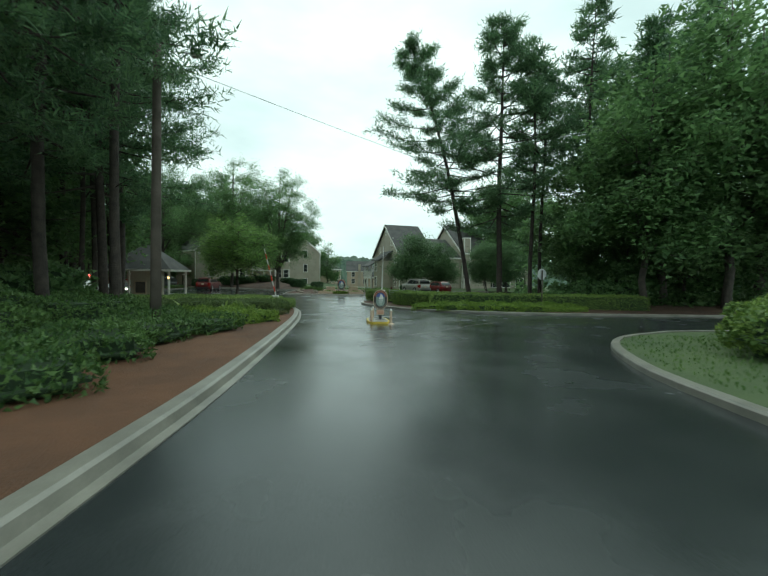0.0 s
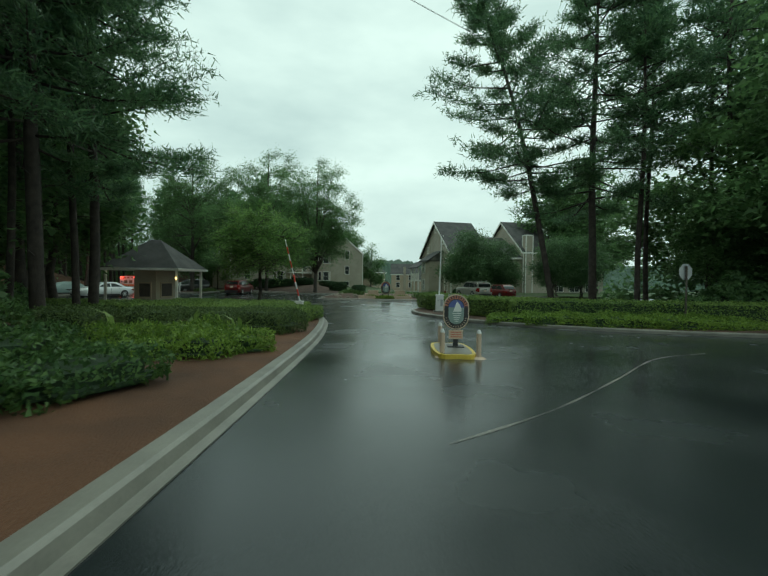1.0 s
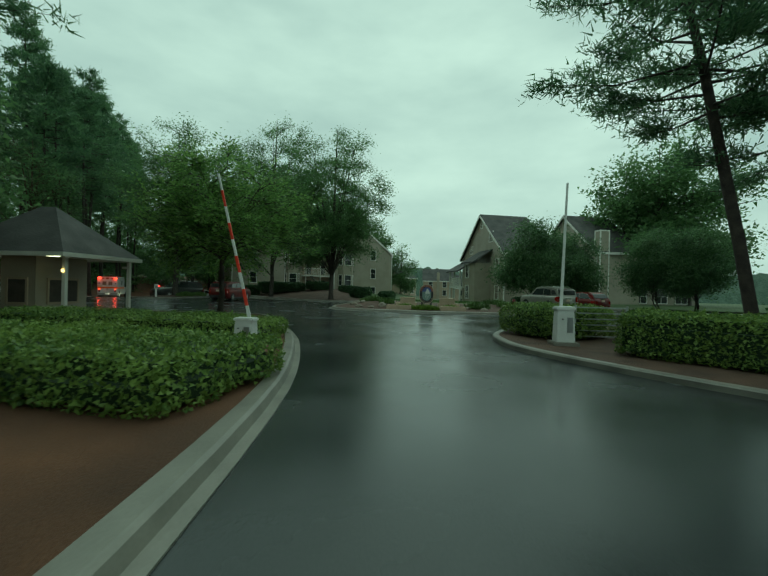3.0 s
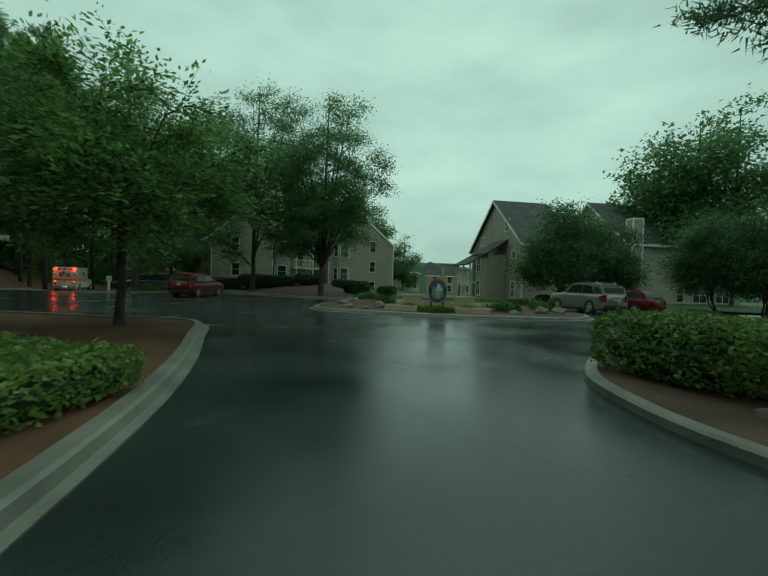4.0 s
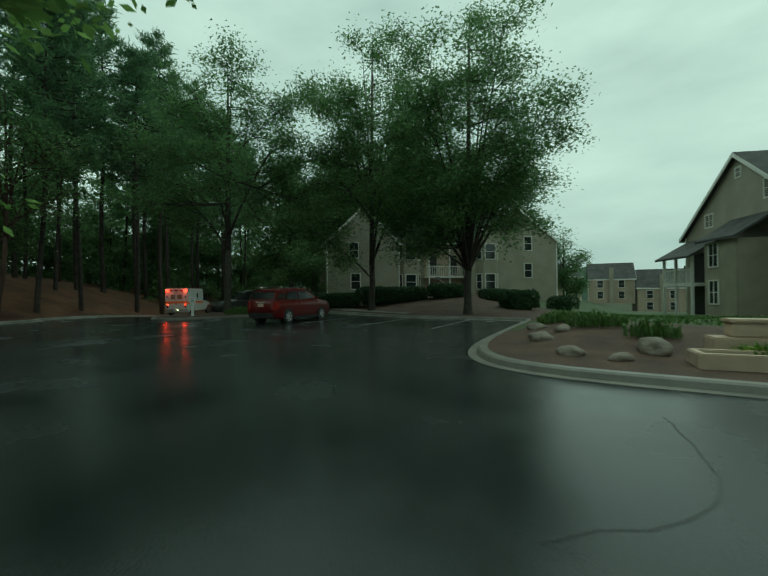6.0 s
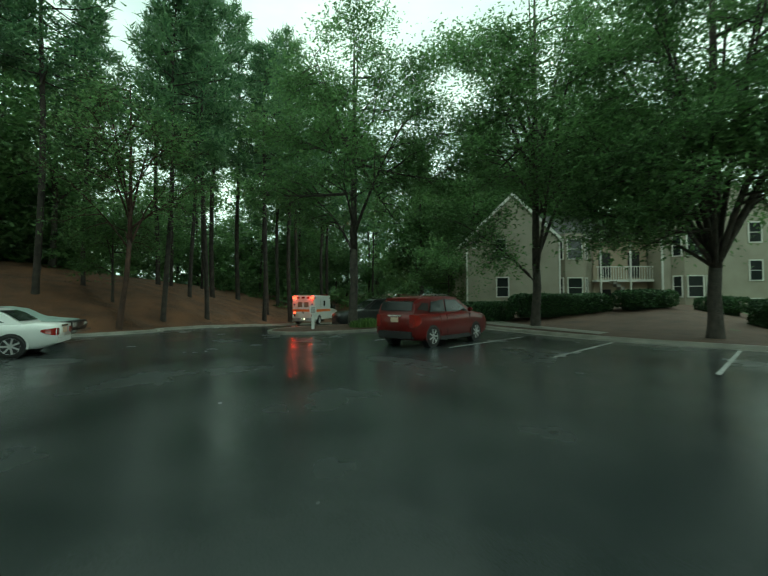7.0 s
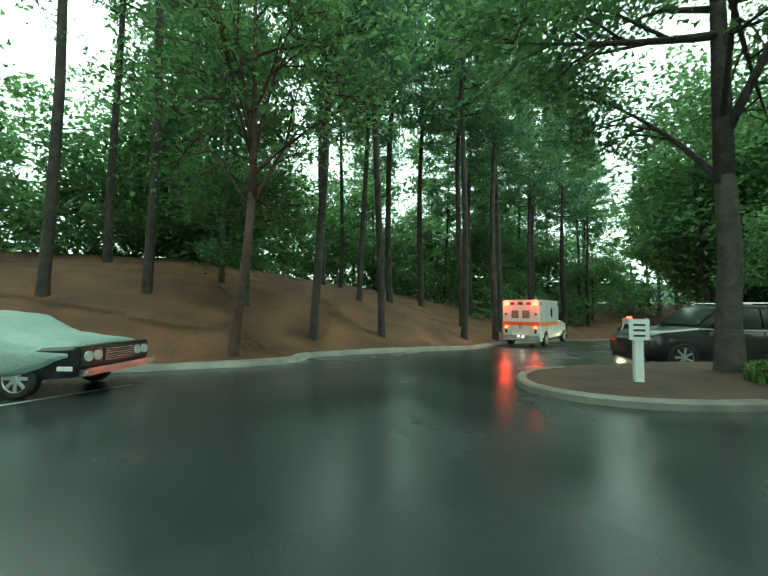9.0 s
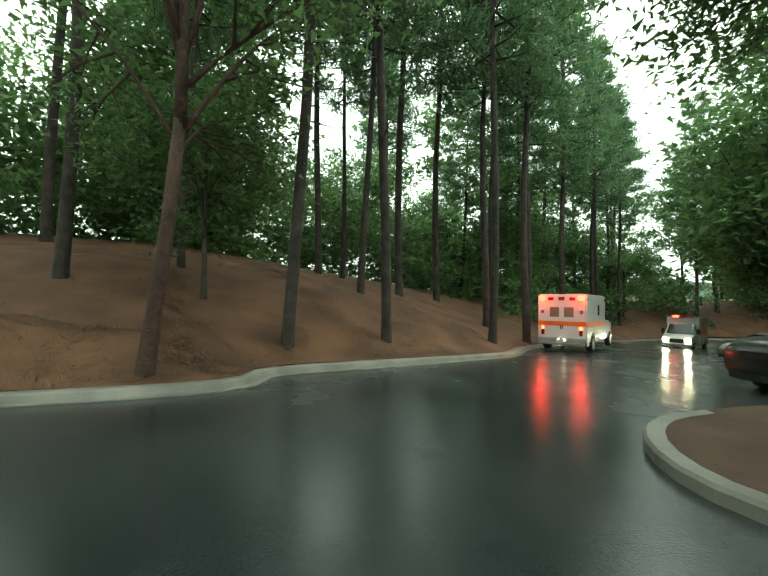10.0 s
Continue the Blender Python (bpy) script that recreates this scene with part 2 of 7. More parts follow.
def box(x0, y0, z0, x1, y1, z1, bevel=0.0):
    bm = bmesh.new()
    add_box(bm, x0, y0, z0, x1, y1, z1, bevel)
    return bm


def add_cyl(bm, r0, r1, z0, z1, seg=16, m=None, caps=True):
    r = bmesh.ops.create_cone(bm, cap_ends=caps, cap_tris=False, segments=seg, radius1=r0, radius2=r1, depth=z1 - z0)
    bmesh.ops.translate(bm, vec=(0, 0, (z0 + z1) / 2), verts=r["verts"])
    if m is not None:
        bmesh.ops.transform(bm, matrix=m, verts=r["verts"])
    return r["verts"]


def cyl(r0, r1, z0, z1, seg=16, m=None):
    bm = bmesh.new()
    add_cyl(bm, r0, r1, z0, z1, seg, m)
    return bm


def prism(bm, pts, h0, h1, m=None):
    """Extrude the outline pts (in x, y) from h0 to h1 along z, then move by m."""
    lo = [bm.verts.new((x, y, h0)) for x, y in pts]
    hi = [bm.verts.new((x, y, h1)) for x, y in pts]
    bm.faces.new(list(reversed(lo)))
    bm.faces.new(hi)
    n = len(pts)
    for i in range(n):
        bm.faces.new((lo[i], lo[(i + 1) % n], hi[(i + 1) % n], hi[i]))
    if m is not None:
        bmesh.ops.transform(bm, matrix=m, verts=lo + hi)
    return lo + hi


def tube(bm, pts, radii, seg=8):
    """A tapered round limb through pts."""
    rings = []
    for i, p in enumerate(pts):
        a = Vector(pts[max(i - 1, 0)])
        b = Vector(pts[min(i + 1, len(pts) - 1)])
        d = (b - a).normalized()
        u = d.orthogonal().normalized() if abs(d.z) < 0.95 else Vector((1, 0, 0)).cross(d).normalized()
        w = d.cross(u)
        rings.append([bm.verts.new(Vector(p) + (u * math.cos(k * math.tau / seg) + w * math.sin(k * math.tau / seg)) * radii[i]) for k in range(seg)])
    for r, s in zip(rings, rings[1:]):
        for k in range(seg):
            bm.faces.new((r[k], r[(k + 1) % seg], s[(k + 1) % seg], s[k]))
    bm.faces.new(list(reversed(rings[0])))
    bm.faces.new(rings[-1])


def smoothstep(a, b, x):
    t = min(1.0, max(0.0, (x - a) / (b - a)))
    return t * t * (3 - 2 * t)


# ---- the lie of the land ----
def gz(x, y):
    """Height of the paved ground: it falls from the entrance, and again along the wood road."""
    z = 0.7 * (1 - max(y, -40) / 27.0) if y < 27 else 0.0
    s = (x + 37) * -0.45 + (y - 53) * 0.89
    if x < -28:
        z -= 0.05 * max(0.0, min(s, 40)) * smoothstep(-28, -36, x)
    if y > 58 and x > -14:
        z -= 0.035 * (min(y, 130) - 58) * smoothstep(-14, -6, x) * smoothstep(14, 4, x)
    return z


WOOD_KERB = [(-31.0, 8), (-35.0, 24), (-36.2, 36), (-36.4, 45.2), (-36.7, 48.5), (-37.9, 49.5), (-38.6, 52.5), (-40.0, 55.1), (-41.6, 57.8), (-45.0, 61.1), (-50.2, 68), (-56.5, 77.5), (-60.5, 86), (-61.5, 95), (-58.5, 104), (-50, 112), (-38, 117)]


def seg_near(p, line):
    best = (1e9, 0.0)
    for (ax, ay), (bx, by) in zip(line, line[1:]):
        dx, dy = bx - ax, by - ay
        t = max(0, min(1, ((p[0] - ax) * dx + (p[1] - ay) * dy) / (dx * dx + dy * dy)))
        d = math.hypot(p[0] - ax - t * dx, p[1] - ay - t * dy)
        if d < best[0]:
            best = (d, dx * (p[1] - ay) - dy * (p[0] - ax))
    return best[0] if best[1] > 0 else -best[0]


def bank(x, y):
    """Height of the straw-covered bank beside the wood road."""
    d = max(0.0, seg_near((x, y), WOOD_KERB))
    rise = 0.36 * min(d, 7) + 0.2 * max(0.0, min(d - 7, 9)) + 0.03 * max(0.0, d - 16)
    return gz(x, y) + 0.14 + rise * smoothstep(0, 2.5, d + 0.6) + 0.12 * noise.noise((x * 0.3, y * 0.3, 0)) * smoothstep(0, 3, d)


def sheet(name, poly, height, mat, step=1.5, label="", category=""):
    """A piece of ground with the outline poly, at the height function."""
    bm = bmesh.new()
    f = bm.faces.new([bm.verts.new((x, y, 0)) for x, y in poly])
    bmesh.ops.triangulate(bm, faces=[f])
    xs, ys = [p[0] for p in poly], [p[1] for p in poly]
    for lo, hi, ax in ((min(xs), max(xs), 0), (min(ys), max(ys), 1)):
        n = max(1, int((hi - lo) / step))
        for i in range(1, n):
            c = lo + (hi - lo) * i / n
            co, no = [0, 0, 0], [0, 0, 0]
            co[ax], no[ax] = c, 1
            bmesh.ops.bisect_plane(bm, geom=bm.verts[:] + bm.edges[:] + bm.faces[:], plane_co=co, plane_no=no)
    for v in bm.verts:
        v.co.z = height(v.co.x, v.co.y)
    for f in bm.faces:
        if f.normal.z < 0:
            f.normal_flip()
    ob = mesh_ob(name, bm, mat, True)
    return tagged(ob, label, category, kind="structure")


def smooth_line(pts, closed=False, n=4):
    """Catmull-Rom through pts."""
    out, k = [], len(pts)
    for i in range(k if closed else k - 1):
        p = [Vector((*(pts[(i + j) % k] if closed else pts[min(max(i + j, 0), k - 1)]), 0)) for j in (-1, 0, 1, 2)]
        for s in range(n):
            t = s / n
            q = 0.5 * ((2 * p[1]) + (p[2] - p[0]) * t + (2 * p[0] - 5 * p[1] + 4 * p[2] - p[3]) * t * t + (3 * p[1] - p[0] - 3 * p[2] + p[3]) * t ** 3)
            out.append((q.x, q.y))
    if not closed:
        out.append(tuple(pts[-1]))
    return out


def kerb(name, line, closed=False, width=0.16, high=0.15, gutter=0.0, mat="concrete", inward=1):
    """A rounded concrete kerb (and gutter pan) swept along the line; the bed lies to its left for inward=1."""
    prof = [(-0.04, -0.06), (-0.04, high * 0.75), (-0.01, high), (width, high), (width, -0.06)]
    if gutter:
        prof = [(-gutter, -0.06), (-gutter, 0.015), (-0.1, 0.02), (-0.06, high * 0.8), (-0.02, high), (width, high), (width, -0.06)]
    bm = bmesh.new()
    rows, n = [], len(line)
    for i, (x, y) in enumerate(line):
        a = line[(i - 1) % n] if closed or i else line[i]
        b = line[(i + 1) % n] if closed or i < n - 1 else line[i]
        d = Vector((b[0] - a[0], b[1] - a[1]))
        d.normalize()
        nx, ny = -d.y * inward, d.x * inward
        rows.append([bm.verts.new((x + nx * o, y + ny * o, gz(x, y) + h)) for o, h in prof])
    for i in range(n if closed else n - 1):
        r, s = rows[i], rows[(i + 1) % n]
        for k in range(len(prof) - 1):
            bm.faces.new((r[k], s[k], s[k + 1], r[k + 1]))
    bmesh.ops.recalc_face_normals(bm, faces=bm.faces)
    ob = mesh_ob(name, bm, mat)
    return tagged(ob, "wet weathered concrete kerb along the planted bed", "kerb", kind="structure")


# ---- ground, roads and beds ----
def ground_height(x, y):
    d = seg_near((x, y), WOOD_KERB) if y < 60 or x < -36 else -10
    far = smoothstep(150, 500, math.hypot(x, y - 40))
    z = gz(x, y) - 0.1
    if d > 7:
        z = bank(x, y) - 1.3
    elif d > -5:
        z -= 0.5
    return z * (1 - far) - 1.5 * far - 6.0 * smoothstep(110, 300, y)


def build_ground():
    def steps(lo, hi, c0, c1, fine):
        out = list(np.arange(c0, c1 + 0.1, fine))
        s, v = fine, c1
        while v < hi:
            s *= 1.35
            v += s
            out.append(v)
        s, v = fine, c0
        while v > lo:
            s *= 1.35
            v -= s
            out.insert(0, v)
        return out
    xs, ys = steps(-1800, 1800, -100, 60, 4.0), steps(-1800, 1800, -40, 140, 4.0)
    vs = [(x, y, ground_height(x, y)) for y in ys for x in xs]
    k = len(xs)
    fs = [(j * k + i, j * k + i + 1, j * k + k + i + 1, j * k + k + i) for j in range(len(ys) - 1) for i in range(k - 1)]
    me = bpy.data.meshes.new("ground")
    me.from_pydata(vs, [], fs)
    me.materials.append(M["soil"])
    me.polygons.foreach_set("use_smooth", [True] * len(fs))
    tagged(new("ground", me), "dark leaf-strewn woodland ground", "ground", kind="structure")


build_ground()
ROAD = [(-31, 8), (-35, 24), (-36.2, 36), (-36.4, 45.2), (-36.7, 48.5), (-37.9, 49.5), (-38.6, 52.5), (-40, 55.1), (-41.6, 57.8), (-45, 61.1), (-50.2, 68), (-56.5, 77.5), (-60.5, 86), (-61.5, 95), (-58.5, 104), (-50, 112), (-38, 117),
        (-38, 104), (-46, 100), (-50, 95), (-49, 88), (-42.5, 79), (-35, 75), (-33.5, 69), (-10, 66), (14, 64), (60, 62), (70, 30), (70, 12), (12, 10), (6, -30), (-3.0, -30), (-12, 8)]
sheet("road", ROAD, gz, "asphalt", 2.0, "wet dark cracked asphalt road and parking lot", "road")

LEFT_EDGE = smooth_line([(-1.2, -30), (-1.9, -8), (-2.3, 3), (-2.7, 8), (-3.6, 15.5), (-4.4, 20.6), (-5.6, 25.8), (-7.2, 30.2), (-8.7, 33.2), (-10.3, 35.8), (-11.6, 37.9), (-12.9, 38.7), (-14.6, 38.3), (-18, 38.0), (-27, 37.6)])
sheet("bed_1", LEFT_EDGE + [(-33, 37.4), (-34.5, 24), (-30, 6), (-60, -30)], lambda x, y: gz(x, y) + 0.1 + 0.25 * smoothstep(4, 9, abs(x + 3)) * smoothstep(26, 16, y), "straw", 1.5,
      "pine-straw planting bed beside the entrance lane", "planting bed")
kerb("kerb_1", LEFT_EDGE, False, 0.16, 0.14, 0.22)

RIGHT_BED = smooth_line([(-1.75, 32.6), (-1.25, 30.9), (0.2, 28.8), (2.2, 26.7), (5.0, 25.0), (9.0, 23.8), (14, 23.6), (30, 24.5), (60, 26), (60, 46), (30, 44.5), (14, 43), (7.0, 41.6), (2.0, 39.4), (-0.6, 36.8), (-1.7, 34.4)], True)
sheet("bed_2", RIGHT_BED, lambda x, y: gz(x, y) + 0.12 + 0.3 * smoothstep(5, 14, x) * smoothstep(25.5, 29.5, y) * smoothstep(42.5, 39, y), "mulch", 1.5, "mulched hedge bed between two roads", "planting bed")
kerb("kerb_2", RIGHT_BED, True, 0.16, 0.14)

VERGE = smooth_line([(3.3, -30), (4.1, -4), (4.5, 5), (5.2, 8.6), (6.6, 11.6), (8.8, 13.5), (12, 14.6), (25, 15.6), (60, 17)])
sheet("verge", VERGE + [(60, -30)], lambda x, y: gz(x, y) + 0.1 + 0.5 * smoothstep(6, 16, x) * smoothstep(12, 5, y), "lawn", 1.5, "grass verge along the entrance lane", "verge")
kerb("kerb_3", VERGE, False, 0.16, 0.14, 0.0, inward=-1)


def back_height(x, y):
    r = 1.0 * smoothstep(60, 69, y + 0.25 * (x + 12)) * smoothstep(-13, -20, x) + 0.35 * smoothstep(47, 51, y) * smoothstep(-12, -9, x) * smoothstep(2.5, 0, x) * smoothstep(62, 55, y)
    return gz(x, y) + 0.12 + r


ISLAND = smooth_line([(16, 62.3), (9, 61.2), (2.2, 60.6), (1.6, 57), (2.1, 53), (2.8, 50.3), (2.2, 48.3), (0.3, 46.9), (-3.8, 45.8), (-7.5, 45.8), (-10.0, 46.1), (-11.3, 47.2), (-11.9, 49.6), (-12.1, 54), (-12.2, 58.2),
                      (-13.2, 59.2), (-19, 59.6), (-25.5, 61.9), (-29.4, 64.2)])
sheet("bed_3", ISLAND + [(-35.4, 69), (-37.5, 74), (-43.5, 80), (-50.4, 88.5), (-51.2, 95), (-47, 101.5), (-38, 105.5), (60, 105.5), (60, 62.3)], back_height, "lawn", 1.5, "lawn and grounds around the apartment houses", "lawn")
sheet("bed_4", [p for p in ISLAND if p[1] < 61.5 and (p[0] < 2.9 and p[1] < 52 or p[0] < -5)] + [(-29.3, 64.5), (-34.5, 70), (-36, 73), (-31.5, 71.5), (-20, 82), (-11, 68), (-10, 60), (-9, 54), (-6, 51.8), (-2, 51.2), (1.2, 51.8)],
      lambda x, y: back_height(x, y) + 0.02, "mulch", 1.2, "reddish mulch bed with rocks behind the kerb", "planting bed")
kerb("kerb_4", ISLAND, False, 0.17, 0.15, 0.3, inward=-1)

TREE_ISLAND = smooth_line([(-33.1, 54.6), (-32.7, 53.1), (-31.5, 52.3), (-30.1, 52.8), (-29.2, 54.6), (-29.0, 58), (-29.5, 61.0), (-30.6, 62.8), (-31.6, 61.4), (-32.6, 58.0)], True)
sheet("bed_5", TREE_ISLAND, lambda x, y: gz(x, y) + 0.13 + 0.15 * smoothstep(4.5, 0, math.hypot(x + 31.3, y - 58)), "mulch", 0.8, "mulched tree island in the parking lot", "planting bed")
kerb("kerb_5", TREE_ISLAND, True, 0.16, 0.14, inward=1)
WOOD_LINE = smooth_line(WOOD_KERB)
kerb("kerb_6", WOOD_LINE, False, 0.18, 0.14, 0.25)


def build_bank():
    vs, fs, offs = [], [], [0.17, 0.5, 1.0, 1.8, 2.8, 4, 5.5, 7.5, 10, 13, 17, 24, 34, 50]
    k = len(offs)
    for i, (x, y) in enumerate(WOOD_LINE):
        a, b = WOOD_LINE[max(i - 5, 0)], WOOD_LINE[min(i + 5, len(WOOD_LINE) - 1)]
        d = Vector((b[0] - a[0], b[1] - a[1])).normalized()
        for o in offs:
            px, py = x - d.y * o, y + d.x * o
            vs.append((px, py, bank(px, py)))
    for i in range(len(WOOD_LINE) - 1):
        for j in range(k - 1):
            fs.append((i * k + j, i * k + k + j, i * k + k + j + 1, i * k + j + 1))
    me = bpy.data.meshes.new("bank")
    me.from_pydata(vs, [], fs)
    me.materials.append(M["straw"])
    me.polygons.foreach_set("use_smooth", [True] * len(fs))
    tagged(new("bank", me), "sloping bank covered in rust-brown pine straw", "bank", kind="structure")


build_bank()


# ---- trees ----
def leaf_cloud(centres, radii, per, size, rng, flat=0.7, droop=0.0, slim=0.45):
    """Small pointed leaves scattered about each centre: vertices and faces."""
    c = np.repeat(np.asarray(centres, float), per, 0)
    r = np.repeat(np.asarray(radii, float), per)[:, None]
    n = len(c)
    off = np.clip(rng.normal(size=(n, 3)) * 0.45, -0.95, 0.95)
    off[:, 2] *= flat
    p = c + off * r
    a = rng.normal(size=(n, 3))
    a[:, 2] = a[:, 2] * 0.55 - droop
    a /= np.linalg.norm(a, axis=1)[:, None]
    up = rng.normal(size=(n, 3)) * 0.6 + (0, 0, 1)
    b = np.cross(a, up)
    b /= np.linalg.norm(b, axis=1)[:, None] + 1e-9
    s = size * rng.uniform(0.6, 1.3, (n, 1))
    v = np.stack([p - a * s * 0.45 + b * s * slim * 0.5, p + a * s * 0.55, p - a * s * 0.45 - b * s * slim * 0.5], 1).reshape(-1, 3)
    f = np.arange(n * 3).reshape(-1, 3)
    return v, f


def cloud_ob(name, v, f, mat, parent):
    me = bpy.data.meshes.new(name)
    me.from_pydata(v.tolist(), [], f.tolist())
    me.materials.append(M[mat])
    ob = new(name, me)
    ob.parent = parent
    return ob


def leaf_blades(p, a, size, rng, slim=0.5, rhomb=False):
    """Leaves at the points p that point along a: vertices and faces; rhomb: four-cornered ones."""
    n = len(p)
    a = a / (np.linalg.norm(a, axis=1)[:, None] + 1e-9)
    b = np.cross(a, rng.normal(size=(n, 3)) * 0.6 + (0, 0, 1))
    b /= np.linalg.norm(b, axis=1)[:, None] + 1e-9
    s = size * rng.uniform(0.6, 1.3, (n, 1))
    if rhomb:
        v = np.stack([p, p + a * s * 0.45 + b * s * slim * 0.5, p + a * s, p + a * s * 0.45 - b * s * slim * 0.5], 1).reshape(-1, 3)
        return v, np.arange(n * 4).reshape(-1, 4)
    v = np.stack([p - a * s * 0.45 + b * s * slim * 0.5, p + a * s * 0.55, p - a * s * 0.45 - b * s * slim * 0.5], 1).reshape(-1, 3)
    return v, np.arange(n * 3).reshape(-1, 3)


def bezier(a, b, c, t):
    return a * (1 - t) ** 2 + b * (2 * t * (1 - t)) + c * t ** 2


def broadleaf(name, label, h, spread, r, seed, mat="leaf", bark="bark2", leaves=46000, leaf=0.2, fork=0.22, base=0.26, limbs=9, side=11, twigs=7, twig=1.25, stems=1, droop=0.0, slim=0.55, kind="tree", fronds=False, lean=(0.0, 0.0), puff=0.42):
    """A tree with a trunk, rising limbs, side branches and twigs, and leaves along the twigs, with gaps between the limbs."""
    rng = np.random.default_rng(seed)
    tree = thing(name, label, kind)
    bm = bmesh.new()
    z_lo = h * base

    def wide(z):
        u = (z - z_lo) / (h - z_lo)
        return spread * 0.5 * math.sqrt(max(0.03, 1 - ((u - 0.42) / 0.62) ** 2))
    spots, ways = [], []
    fz = h * fork
    per_stem = max(3, limbs // stems)
    for s in range(stems):
        off = rng.normal(size=2) * (0.14 if stems > 1 else 0.0)
        bend = rng.normal(size=2) * (0.04 * h if stems > 1 else 0.006 * h) + lean
        foot, tip = Vector((off[0], off[1], 0)), Vector((off[0] + bend[0], off[1] + bend[1], fz))
        k = r if stems == 1 else r * 0.75
        tube(bm, [foot + Vector((0, 0, -0.3)), foot + Vector((0, 0, 0.12)), foot.lerp(tip, 0.25), foot.lerp(tip, 0.6) + Vector((0.02 * h * rng.normal() * 0.3, 0.02 * h * rng.normal() * 0.3, 0)), tip], [k * 1.6, k * 1.2, k, k * 0.92, k * 0.84], 12)
        for i in range(per_stem):
            az = (i + rng.uniform(-0.35, 0.35)) * math.tau / per_stem + s * 1.1
            u = 1.0 if i == 0 else 0.13 + 0.84 * ((i * 0.618 + rng.uniform(0, 0.12)) % 1.0)
            ez = z_lo + (h - z_lo) * u
            out = wide(ez) * (0.12 if i == 0 else rng.uniform(0.6, 0.95))
            a = tip - Vector((0, 0, 0.05 * fz)) if i == 0 else bezier(*leader, rng.uniform(-0.05, 0.42) if fork > 0.15 else 0.0)
            c = Vector((tip.x * 0.6 + math.cos(az) * out, tip.y * 0.6 + math.sin(az) * out, ez))
            b = a + Vector((math.cos(az) * out * 0.42, math.sin(az) * out * 0.42, (ez - a.z) * 0.62))
            if i == 0:
                leader = (a, b, c)
            n = 7
            k2 = k * (0.87 if i == 0 else rng.uniform(0.3, 0.5))
            tube(bm, [bezier(a, b, c, q / n) for q in range(n + 1)], [k2 * (1 - 0.88 * q / n) for q in range(n + 1)], 12 if i == 0 else 7)
            for j in range(side):
                t = 0.25 + 0.73 * (j + rng.uniform(0, 0.9)) / side
                p = bezier(a, b, c, t)
                if p.z < z_lo:
                    continue
                da = az + rng.uniform(-1.7, 1.7)
                d = Vector((math.cos(da), math.sin(da), rng.uniform(-0.4, 0.7))).normalized()
                e = p + d * spread * 0.21 * (1.2 - 0.6 * t) * rng.uniform(0.6, 1.25)
                lim = wide(min(max(e.z, z_lo + 0.1), h - 0.1)) * rng.uniform(0.85, 1.08)
                far = math.hypot(e.x, e.y)
                if far > lim:
                    e.x, e.y = e.x * lim / far, e.y * lim / far
                e.z = min(max(e.z - droop * 0.6, z_lo - droop), h * 1.01)
                m = p.lerp(e, 0.5) + Vector((0, 0, 0.08 * (e - p).length + droop * 0.3))
                tube(bm, [p, m, e], [k2 * (1 - 0.8 * t) * 0.5 + 0.012, k2 * (1 - 0.8 * t) * 0.32 + 0.008, 0.008], 5)
                for q in range(twigs):
                    f = 0.25 + 0.75 * (q + 1) / twigs
                    o = bezier(p, m * 2 - (p + e) * 0.5, e, f)
                    w = (d * 0.7 + Vector((rng.normal() * 0.6, rng.normal() * 0.6, rng.normal() * 0.35 + 0.2 - droop * 0.5))).normalized() * twig * rng.uniform(0.5, 1.15)
                    if leaf < 0.22:
                        tube(bm, [o, o + w * 0.55 + Vector((0, 0, 0.04)), o + w + Vector((0, 0, -droop * 0.25))], [0.01, 0.007, 0.003], 3)
                    spots.append(tuple(o)), ways.append(tuple(w))
    part("trunk", bm, bark, tree, smooth=True)
    n = max(1, leaves // len(spots))
    o, w = np.repeat(np.array(spots), n, 0), np.repeat(np.array(ways), n, 0)
    t = rng.uniform(0.0, 1.05, (len(o), 1))
    if fronds:
        axis_ = w / (np.linalg.norm(w, axis=1)[:, None] + 1e-9)
        across = np.cross(axis_, (0, 0, 1.0)) + rng.normal(size=w.shape) * 0.12
        sign = np.where(rng.uniform(size=(len(o), 1)) < 0.5, -1.0, 1.0)
        p = o + w * t + rng.normal(size=o.shape) * puff * 0.3 - np.array((0, 0, 1.0)) * droop * 0.25 * t ** 2
        a = axis_ * 0.75 + across * sign + (0, 0, -0.12)
    else:
        p = o + w * t + rng.normal(size=o.shape) * puff * (1.0, 1.0, 0.7)
        a = rng.normal(size=o.shape) * (1, 1, 0.55) + w * 0.5 - (0, 0, 0.25 + droop)
    v, f = leaf_blades(p, a, leaf, rng, slim, fronds)
    cloud_ob("crown", v, f, mat, tree)
    return tree


